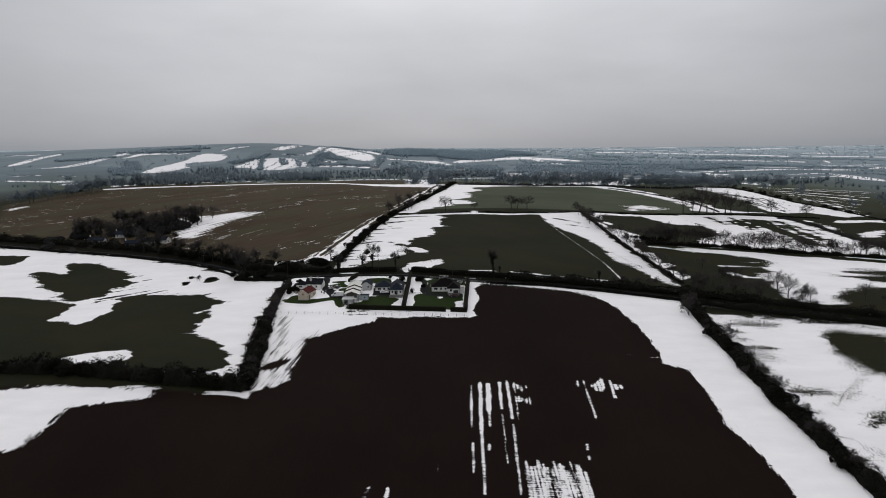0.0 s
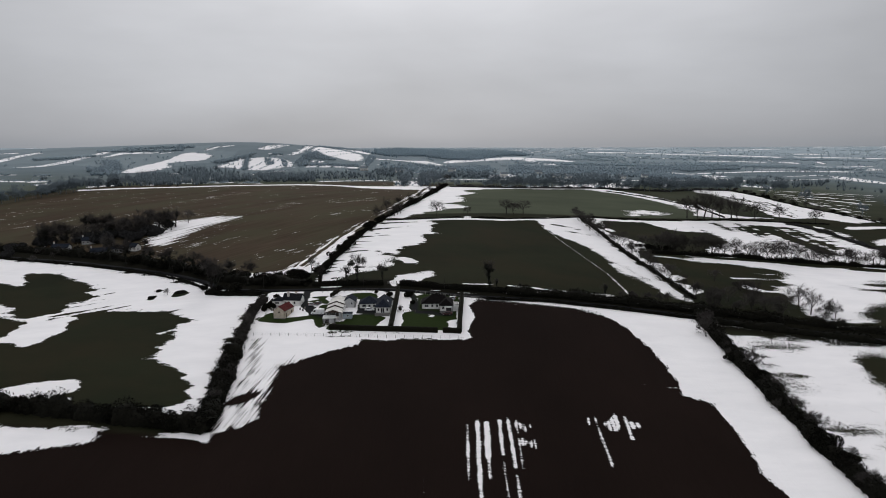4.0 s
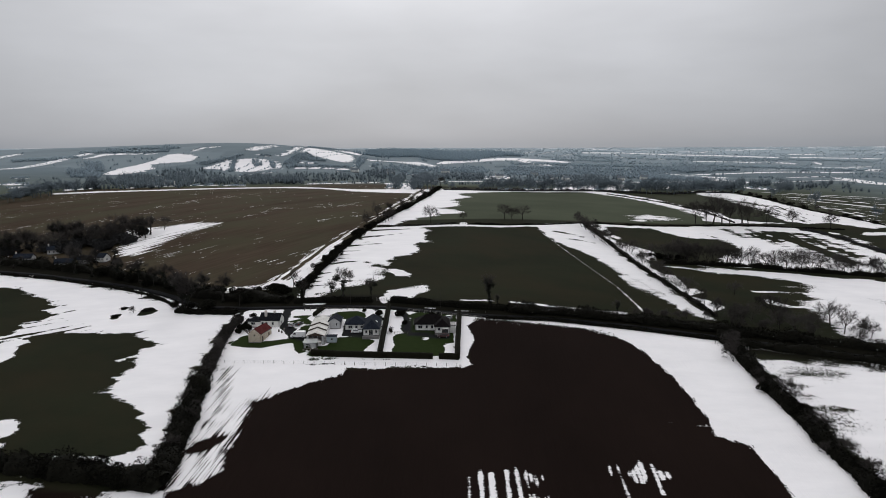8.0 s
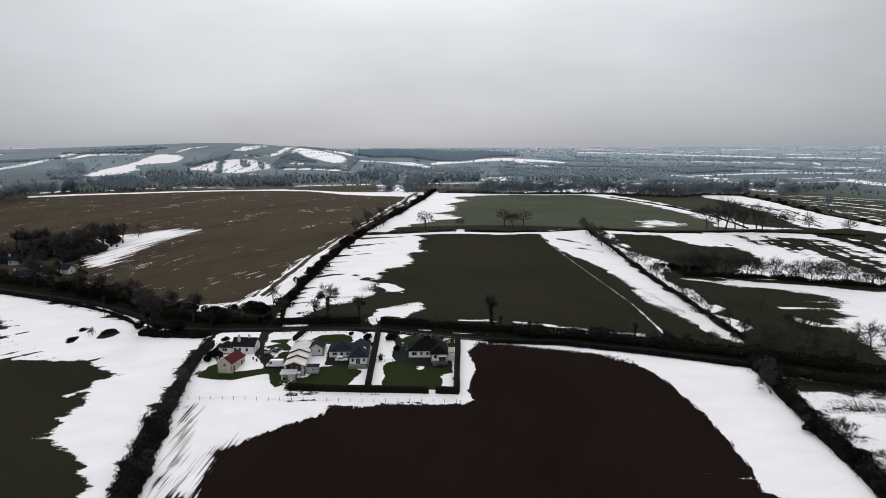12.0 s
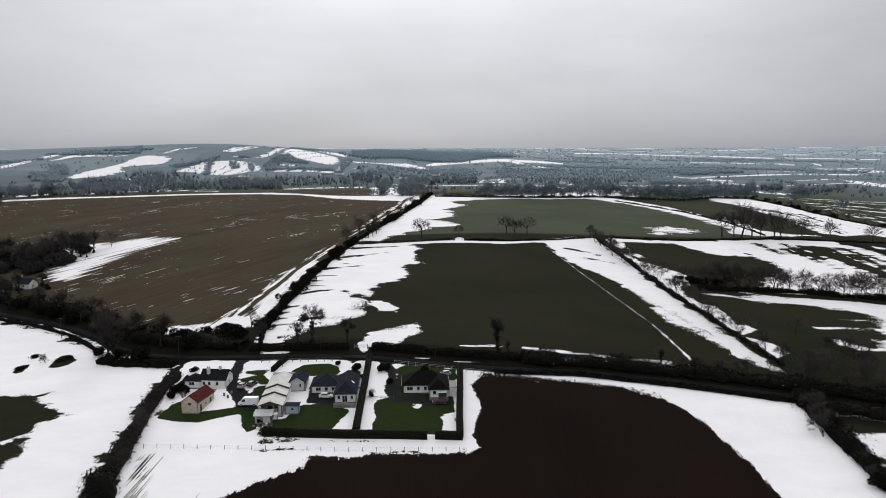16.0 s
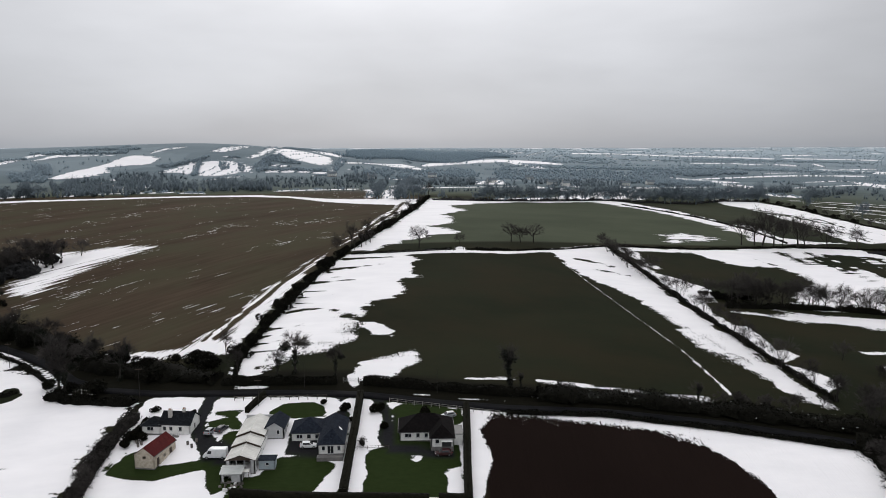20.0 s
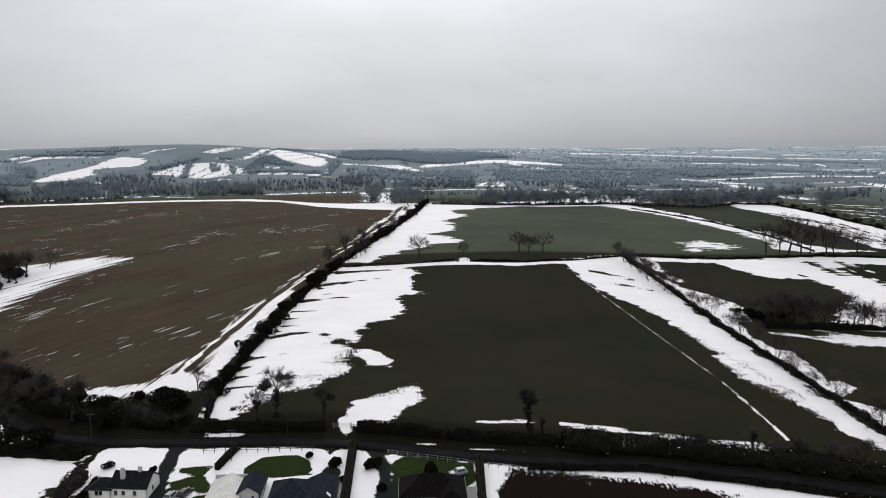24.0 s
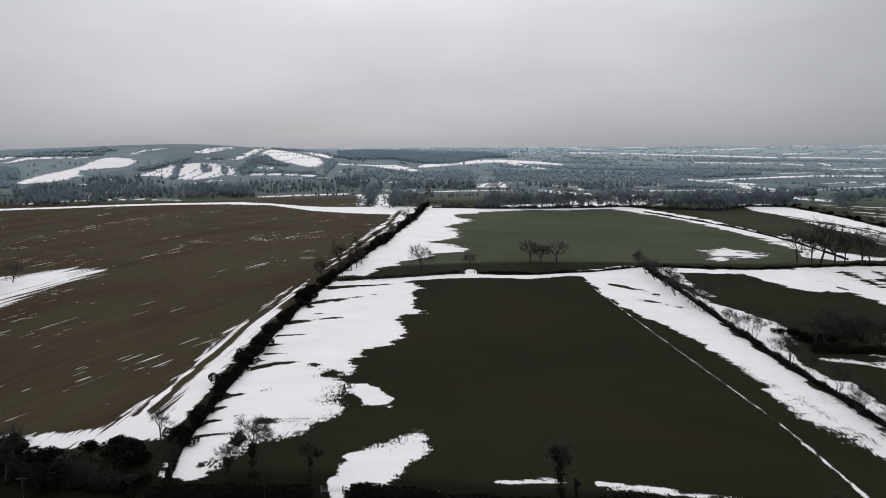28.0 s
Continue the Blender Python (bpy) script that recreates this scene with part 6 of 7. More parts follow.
def wall(parent, a, b, low, high, holes, mat, thick=0.28, plinth=True):
    """A wall from a to b with openings (from, to, sill, head, kind) and their frames and panes."""
    dx, dy = b[0] - a[0], b[1] - a[1]
    length = math.hypot(dx, dy)
    m = Matrix.Translation((a[0], a[1], 0)) @ Matrix.Rotation(math.atan2(dy, dx), 4, "Z")
    w = part("wall", wall_faces(length, low, high, [h[:4] for h in holes], thick), mat, parent, m=m)
    for x0, x1, z0, z1, kind in holes:
        if kind == "gap":
            continue
        if kind == "door":
            part("door", boxes((x0, x1, 0.10, 0.16, z0, z1), (x0 + 0.1, x1 - 0.1, 0.09, 0.10, z0 + 1.1, z1 - 0.12)), DARKWOOD, w, "dark timber door")
            continue
        if kind == "garage":
            part("garage_door", boxes(*[(x0, x1, 0.10, 0.15, z0 + k * (z1 - z0) / 5 + 0.01, z0 + (k + 1) * (z1 - z0) / 5) for k in range(5)]), GUTTER, w, "dark sectional garage door")
            continue
        t = 0.07
        bars = [(x0, x1, 0.08, 0.15, z0, z0 + t), (x0, x1, 0.08, 0.15, z1 - t, z1), (x0, x0 + t, 0.08, 0.15, z0 + t, z1 - t), (x1 - t, x1, 0.08, 0.15, z0 + t, z1 - t)]
        n = max(1, round((x1 - x0) / 0.75))
        bars += [(x0 + (x1 - x0) * k / n - 0.03, x0 + (x1 - x0) * k / n + 0.03, 0.08, 0.15, z0 + t, z1 - t) for k in range(1, n)]
        wf = part("window_frame", boxes(*bars), FRAME, w, "white window frame")
        part("pane", box(x0 + 0.03, x1 - 0.03, 0.11, 0.125, z0 + 0.03, z1 - 0.03), GLASS, w, "dark glass pane")
        part("window_sill", box(x0 - 0.08, x1 + 0.08, -0.08, 0.1, z0 - 0.07, z0), RENDER_GREY, w)
    if plinth:
        part("plinth", box(-0.02, length + 0.02, -0.025, 0.02, low, 0.22), PLINTH, w)
    return w


def roof(parent, x0, x1, y0, y1, eave, rise, kind, mat, over=0.35, thick=0.14, label=""):
    x0, x1, y0, y1 = x0 - over, x1 + over, y0 - over, y1 + over
    z = eave - over * 0.25
    w, d = x1 - x0, y1 - y0
    top = z + rise
    if kind == "hip_x":
        k = d / 2
        r = [(x0 + k, (y0 + y1) / 2), (x1 - k, (y0 + y1) / 2)]
    elif kind == "hip_y":
        k = w / 2
        r = [((x0 + x1) / 2, y0 + k), ((x0 + x1) / 2, y1 - k)]
    elif kind == "gable_x":
        r = [(x0, (y0 + y1) / 2), (x1, (y0 + y1) / 2)]
    else:
        r = [((x0 + x1) / 2, y0), ((x0 + x1) / 2, y1)]
    up = [(x0, y0, z), (x1, y0, z), (x1, y1, z), (x0, y1, z), (*r[0], top), (*r[1], top)]
    if kind.endswith("x"):
        f = [(0, 1, 5, 4), (1, 2, 5), (2, 3, 4, 5), (3, 0, 4)]
        drop = [1, 3] if kind == "gable_x" else []
    else:
        f = [(0, 1, 4), (1, 2, 5, 4), (2, 3, 5), (3, 0, 4, 5)]
        drop = [0, 2] if kind == "gable_y" else []
    v = up + [(a, b, c - thick) for a, b, c in up]
    faces = [q for i, q in enumerate(f) if i not in drop]
    low = [tuple(i + 6 for i in q[::-1]) for q in faces]
    edge = [(i, i + 6, (i + 1) % 4 + 6, (i + 1) % 4) for i in range(4)]
    if drop:
        rims = [(0, 1, 4), (2, 3, 5)] if kind == "gable_y" else [(1, 2, 5), (3, 0, 4)]
        skip = {(0, 1), (2, 3)} if kind == "gable_y" else {(1, 2), (3, 0)}
        edge = [e for e in edge if (e[0], e[3]) not in skip]
        for a, b, c in rims:
            edge += [(a, a + 6, c + 6, c), (c, c + 6, b + 6, b)]
    ob = part("roof", (v, faces + low + edge), mat, parent, label)
    rx, ry = r[0], r[1]
    dx, dy = ry[0] - rx[0], ry[1] - rx[1]
    ln = math.hypot(dx, dy)
    m = Matrix.Translation((rx[0], rx[1], top)) @ Matrix.Rotation(math.atan2(dy, dx), 4, "Z")
    part("ridge", ([(0, -0.14, -0.03), (0, 0, 0.07), (0, 0.14, -0.03), (ln, -0.14, -0.03), (ln, 0, 0.07), (ln, 0.14, -0.03)], [(0, 3, 4, 1), (1, 4, 5, 2), (0, 1, 2), (5, 4, 3), (2, 5, 3, 0)]), mat, ob, m=m)
    sides = [(x0, x1, y0 - 0.1, y0, z - thick - 0.03, z - 0.03), (x0, x1, y1, y1 + 0.1, z - thick - 0.03, z - 0.03), (x0 - 0.1, x0, y0, y1, z - thick - 0.03, z - 0.03), (x1, x1 + 0.1, y0, y1, z - thick - 0.03, z - 0.03)]
    use = {"gable_x": (0, 1), "gable_y": (2, 3)}.get(kind, (0, 1, 2, 3))
    for i in use:
        part("gutter", box(*sides[i]), GUTTER, ob)
    return ob


def gable(parent, a, b, eave, rise, mat, thick=0.28):
    """The triangle of wall under a gable roof."""
    dx, dy = b[0] - a[0], b[1] - a[1]
    ln = math.hypot(dx, dy)
    m = Matrix.Translation((a[0], a[1], eave - 0.002)) @ Matrix.Rotation(math.atan2(dy, dx), 4, "Z")
    v = [(0, 0, 0), (ln, 0, 0), (ln / 2, 0, rise), (0, thick, 0), (ln, thick, 0), (ln / 2, thick, rise)]
    return part("gable", (v, [(0, 1, 2), (5, 4, 3), (0, 2, 5, 3), (2, 1, 4, 5), (1, 0, 3, 4)]), mat, parent, m=m)


def block(parent, x0, x1, y0, y1, eave, rise, kind, wall_mat, roof_mat, south=(), east=(), north=(), west=(), low=-1.6, over=0.35):
    wall(parent, (x0, y0), (x1, y0), low, eave, south, wall_mat)
    wall(parent, (x1, y0), (x1, y1), low, eave, east, wall_mat)
    wall(parent, (x1, y1), (x0, y1), low, eave, north, wall_mat)
    wall(parent, (x0, y1), (x0, y0), low, eave, west, wall_mat)
    part("floor_slab", box(x0 + 0.3, x1 - 0.3, y0 + 0.3, y1 - 0.3, 0.0, 0.1), PLINTH, parent)
    part("loft_floor", box(x0 + 0.3, x1 - 0.3, y0 + 0.3, y1 - 0.3, eave - 0.1, eave - 0.02), RENDER_GREY, parent)
    r = roof(parent, x0, x1, y0, y1, eave, rise, kind, roof_mat, over)
    fall = rise * (1 - 2 * over / ((y1 - y0 if kind == "gable_x" else x1 - x0) + 2 * over)) - 0.10
    if kind == "gable_x":
        gable(parent, (x1, y0), (x1, y1), eave, fall, wall_mat)
        gable(parent, (x0, y1), (x0, y0), eave, fall, wall_mat)
    elif kind == "gable_y":
        gable(parent, (x0, y0), (x1, y0), eave, fall, wall_mat)
        gable(parent, (x1, y1), (x0, y1), eave, fall, wall_mat)
    return r


def chimney(parent, x, y, z0, z1, w=0.9, d=0.55):
    c = part("chimney", boxes((x - w / 2, x + w / 2, y - d / 2, y + d / 2, z0, z1), (x - w / 2 - 0.08, x + w / 2 + 0.08, y - d / 2 - 0.08, y + d / 2 + 0.08, z1, z1 + 0.12)), BRICK_CAP, parent)
    for k in (-0.22, 0.22):
        t = [(np.array((x + k, y, z1 + 0.1)), np.array((x + k, y, z1 + 0.5)), 0.13, 0.11)]
        part("chimney_pot", tube(t, 8), CLAY, c)
    return c


def thing(name, x, y, turn, label, category, lift=0.0, group=""):
    root = new(name, None)
    root.matrix_basis = pose(x, y, gz(x, y) + lift, 0, 0, turn)
    return tagged(root, label, category, group)


def win(x, w=1.2, z0=0.95, z1=2.05):
    return (x, x + w, z0, z1, "window")


# the old farmhouse
fh = thing("house", -63.4, 339.0, -7, "old white farmhouse with a black slate roof and two chimneys", "house", 0.1)
block(fh, 0.0, 7.6, 0.0, 6.0, 2.8, 2.3, "gable_x", RENDER_WHITE, SLATE, south=(win(0.6, 0.9), win(2.2, 0.9), win(4.6, 0.9)), east=(win(2.6, 0.8),), north=(win(1.2), (3.4, 4.3, 0.1, 2.1, "door"), win(5.4)), west=())
block(fh, -4.6, 0.0, -0.2, 4.4, 2.4, 1.6, "hip_x", RENDER_WHITE, SLATE, south=((1.2, 2.9, 0.9, 1.9, "window"),), west=(win(1.6),))
chimney(fh, 2.0, 1.6, 3.0, 5.7)
chimney(fh, 5.0, 3.0, 4.2, 5.5, 0.7, 0.5)
part("step", box(3.2, 5.2, -1.5, -0.3, -0.9, 0.05), PLINTH, fh, "dark paved step", bevel=0.03)

# the barn with the red roof
bn = thing("barn", -64.1, 323.5, -12, "limewashed stone barn with a faded red sheet-metal roof", "barn", 0.15)
block(bn, 0.0, 4.8, 0.0, 9.4, 3.3, 1.9, "gable_y", STONE, RED_SHEET, south=((2.0, 2.8, 2.3, 3.0, "gap"),), east=((1.2, 2.3, 0.1, 2.2, "door"), (4.0, 4.9, 1.1, 2.0, "gap"), (6.6, 7.8, 0.1, 2.3, "door")), over=0.2)

# the long shed, stepping up the slope
sd = thing("shed", -42.6, 319.0, 0, "long open-fronted farm shed with pale stepped sheet roofs", "shed", 0.1)
wall(sd, (0, 0), (0.9, 0), -1.6, 3.2, (), RENDER_GREY)
wall(sd, (5.6, 0), (6.6, 0), -1.6, 3.2, (), RENDER_GREY)
wall(sd, (6.6, 0), (6.6, 22.4), -1.6, 3.2, ((1.0, 3.6, 0.2, 2.6, "gap"), (9, 10, 1.2, 2.0, "window"), (15, 16, 2.2, 2.9, "window")), RENDER_WHITE)
wall(sd, (6.6, 22.4), (0, 22.4), -1.6, 5.4, (), RENDER_GREY)
wall(sd, (0, 22.4), (0, 0), -1.6, 3.2, (), RENDER_GREY)
for k, (ya, yb, e) in enumerate(((0.0, 6.4, 3.3), (6.5, 11.2, 3.9), (11.3, 22.4, 4.5))):
    roof(sd, 0.0, 6.6, ya, yb, e, 1.25, "gable_y", PALE_SHEET, 0.12, 0.08, "weathered pale corrugated roof")
    if k:
        gable(sd, (0.0, ya + 0.02), (6.6, ya + 0.02), e - 0.1, 1.1, DARKWOOD, 0.1)
        part("upstand", box(0.0, 6.6, ya, ya + 0.12, e - 0.75, e - 0.05), DARKWOOD, sd, "dark weathered boarding")
        part("wall_head", box(0.05, 0.3, ya + 0.15, yb, 3.2, e - 0.05), RENDER_GREY, sd)
        part("wall_head", box(6.3, 6.55, ya + 0.15, yb, 3.2, e - 0.05), RENDER_GREY, sd)
gable(sd, (0.0, 0.02), (6.6, 0.02), 3.2, 1.1, DARKWOOD, 0.1)
for x in (2.4, 4.1):
    part("post", box(x, x + 0.18, 0.1, 0.28, -1.0, 3.2), STEEL, sd)
part("back_stack", box(1.2, 5.4, 5.0, 6.0, 0.0, 1.8), CLUTTER, sd)
part("front_stack", box(1.4, 3.0, 3.6, 4.8, 0.0, 1.2), CLUTTER, sd)

lt = thing("lean_to", -42.9, 315.7, 0, "low lean-to with a grey sheet roof against the shed", "shed", 0.1)
wall(lt, (0, 0), (4.6, 0), -1.6, 2.1, ((0.7, 2.4, 0.1, 1.7, "gap"),), RENDER_GREY)
wall(lt, (4.6, 0), (4.6, 3.0), -1.6, 2.1, (), RENDER_GREY)
wall(lt, (0, 3.0), (0, 0), -1.6, 2.1, (), RENDER_GREY)
part("roof", ([(-0.2, -0.3, 2.15), (4.8, -0.3, 2.15), (4.8, 3.1, 2.75), (-0.2, 3.1, 2.75), (-0.2, -0.3, 2.07), (4.8, -0.3, 2.07), (4.8, 3.1, 2.67), (-0.2, 3.1, 2.67)], [(0, 1, 2, 3), (7, 6, 5, 4), (0, 4, 5, 1), (1, 5, 6, 2), (2, 6, 7, 3), (3, 7, 4, 0)]), GREY_SHEET, lt, "grey corrugated roof")
part("canopy", ([(4.3, 0.9, 2.0), (6.0, 0.9, 2.0), (6.0, 2.2, 2.2), (4.3, 2.2, 2.2), (4.3, 0.9, 1.94), (6.0, 0.9, 1.94), (6.0, 2.2, 2.14), (4.3, 2.2, 2.14)], [(0, 1, 2, 3), (7, 6, 5, 4), (0, 4, 5, 1), (1, 5, 6, 2), (2, 6, 7, 3), (3, 7, 4, 0)]), PALE_SHEET, lt, "small pale canopy")
for x in (4.7, 5.9):
    part("post", box(x, x + 0.1, 0.95, 1.05, -0.8, 2.0), DARKWOOD, lt)

ps = thing("garden_shed", -35.5, 320.3, 0, "small pale blue panelled garden shed with a flat felt roof", "shed", 0.05)
wall(ps, (0, 0), (3.6, 0), -0.8, 2.3, ((1.5, 2.3, 1.0, 1.7, "window"),), BLUE_SHED, 0.1)
wall(ps, (3.6, 0), (3.6, 2.6), -0.8, 2.3, (), BLUE_SHED, 0.1)
wall(ps, (3.6, 2.6), (0, 2.6), -0.8, 2.3, (), BLUE_SHED, 0.1)
wall(ps, (0, 2.6), (0, 0), -0.8, 2.3, ((0.8, 1.7, 0.1, 1.9, "door"),), BLUE_SHED, 0.1)
part("roof", box(-0.2, 3.8, -0.2, 2.8, 2.3, 2.42), SLATE_BLUE, ps, "dark felt roof")
part("floor_slab", box(0.1, 3.5, 0.1, 2.5, -0.6, 0.08), PLINTH, ps)

ob_ = thing("outbuilding", -36.6, 333.6, 0, "pale rendered outbuilding with a blue-grey slate gable roof", "outbuilding", 0.1)
block(ob_, 0.0, 4.6, 0.0, 7.5, 2.7, 1.6, "gable_y", RENDER_GREY, SLATE_BLUE, south=((2.8, 3.5, 1.1, 2.2, "window"),), east=(win(1.5, 0.9), (4.5, 5.5, 0.1, 2.1, "door")), over=0.25)

# bungalow with the blue-grey hipped roof
mb = thing("bungalow", -30.0, 332.4, 1, "white bungalow with blue-grey hipped slate roofs", "house", -0.45)
block(mb, 0.0, 8.0, 0.0, 8.0, 2.6, 2.5, "hip_x", RENDER_WHITE, SLATE_BLUE, south=(win(1.1, 1.5), win(3.6, 1.0), win(5.6, 1.0)), west=(win(2.0), win(5.0)), north=(win(1.0), (3.5, 4.5, 0.1, 2.1, "door"), win(5.6)))
block(mb, 7.2, 13.0, -7.4, 8.6, 2.7, 2.7, "hip_y", RENDER_WHITE, SLATE_BLUE, south=(win(0.7, 0.8), (2.0, 3.5, 0.15, 2.1, "window"), win(4.3, 0.8)), east=(win(2.0), win(6.0), win(10.0)), west=(win(11.0, 1.0), win(13.5, 1.0)))
part("terrace", box(6.9, 12.9, -9.2, -7.5, -1.2, 0.06), PLINTH, mb, "paved terrace", bevel=0.02)
part("skylight", ([(11.5, -2.0, 4.35), (12.3, -2.0, 3.62), (12.3, -1.0, 3.62), (11.5, -1.0, 4.35)], [(0, 1, 2, 3)]), FRAME, mb)

# bungalow with the dark brown roof
rb = thing("bungalow", -4.0, 332.0, 0, "white bungalow with a dark brown tiled hipped roof", "house", -0.15)
block(rb, 0.0, 13.0, 0.0, 8.6, 2.6, 2.9, "hip_x", RENDER_WHITE, TILE_BROWN, south=((1.2, 2.9, 0.9, 2.0, "window"), win(4.0, 0.9), (6.0, 6.9, 0.9, 2.0, "window")), west=(win(2.5), win(5.5)), north=(win(1.2), win(4.5), (6.5, 7.5, 0.1, 2.1, "door"), win(9.5)))
block(rb, 7.5, 12.9, -4.0, 5.0, 2.6, 2.2, "hip_y", RENDER_WHITE, TILE_BROWN, south=(win(1.0, 1.0), (2.6, 4.9, 0.1, 1.6, "garage")), east=(win(2.0, 1.0),), west=())
part("annex", boxes((13.05, 15.2, -1.4, 4.0, -1.2, 2.2)), RENDER_WHITE, rb, "flat-roofed white annex", bevel=0.02)
part("annex_roof", box(12.95, 15.4, -1.6, 4.2, 2.2, 2.34), GUTTER, rb)
part("porch_canopy", box(9.9, 12.6, -5.0, -4.05, 1.75, 1.85), RENDER_WHITE, rb, "thin white canopy over the garage")

# cottages in the small wood
for k, (x, y, t, w, d) in enumerate(((-200, 458, 20, 9, 5), (-190, 463, 10, 6, 5), (-183, 467, -20, 7, 5), (-221, 492, 15, 8, 5), (-232, 476, 0, 10, 5.5))):
    c = thing("cottage", x, y, t, "small white cottage with a slate roof among bare trees", "house", 0.2, "cottages in the wood")
    block(c, 0, w, 0, d, 2.7, 2.2, "gable_x", RENDER_GREY if k != 2 else RENDER_WHITE, SLATE_BLUE, south=tuple(win(0.8 + 2.4 * i, 0.9) for i in range(int(w // 2.6))), east=(win(2.0, 0.9),))
    chimney(c, 0.5, d / 2, 4.2, 5.8, 0.7, 0.5)

# the valley farmhouse slates, paled and blued to put haze into their colour
HAZY_SLATE = slate_roof("hazy_slates", (0.13, 0.155, 0.175), (0.18, 0.205, 0.225))
for k, (x, y, t) in enumerate(((-54, 1090, 20), (22, 1160, -15), (170, 1075, 5), (186, 1055, 30), (262, 1075, -20), (304, 1100, 10), (160, 1190, 0), (97, 1090, 12), (-107, 1105, -8), (-330, 960, 25), (-298, 905, -12))):
    if k == 0:
        farm = thing("farmhouse", x, y, t, "distant white farmhouse among valley trees", "house", 0.2, "farmhouses in the valley")
        block(farm, 0, 11, 0, 6, 3.4, 2.4, "gable_x", RENDER_WHITE, HAZY_SLATE, south=tuple(win(1.0 + 2.6 * i, 0.9) for i in range(4)), east=(win(2.4, 0.9),))
        chimney(farm, 0.5, 3.0, 4.8, 6.4, 0.7, 0.5)
    else:
        copy_thing(farm, pose(x, y, gz(x, y) + 0.2, 0, 0, t))


# ---- vehicles ----
def paint(name, c, rough=0.3):
    n = Nodes(name)
    d = n.noise(n.pos, 1.2, 3.0)
    return n.done(n.mix(n.range(d, 0.3, 0.8), c, tuple(0.8 * q + 0.01 for q in c)), rough, 0.0, 0.5)


PAINT_WHITE, PAINT_RED, PAINT_SILVER, PAINT_BLACK = paint("white_paint", (0.78, 0.79, 0.80)), paint("dark_red_paint", (0.035, 0.006, 0.007)), paint("silver_paint", (0.30, 0.31, 0.33)), paint("black_paint", (0.02, 0.02, 0.023))
LAMP_CLEAR, LAMP_RED = plain("lamp_glass", (0.55, 0.56, 0.58), (0.7, 0.7, 0.72), 5.0, 0.15, spec=0.5), plain("red_lamp_glass", (0.30, 0.02, 0.02), (0.4, 0.03, 0.03), 5.0, 0.2, spec=0.5)


def loft(sections):
    """A body from cross-sections along x: (x, half width low, half width high, z low, z high)."""
    v, f = [], []
    for x, wl, wh, zl, zh in sections:
        e = 0.10
        v += [(x, -wl + e, zl), (x, -wl, zl + e), (x, -wh, zh - e), (x, -wh + e * 1.3, zh), (x, wh - e * 1.3, zh), (x, wh, zh - e), (x, wl, zl + e), (x, wl - e, zl)]
    for i in range(len(sections) - 1):
        a, b = i * 8, i * 8 + 8
        f += [(a + k, b + k, b + (k + 1) % 8, a + (k + 1) % 8)[::-1] for k in range(8)]
    f.append(tuple(range(8))[::-1])
    f.append(tuple(len(v) - 8 + k for k in range(8)))
    return v, f


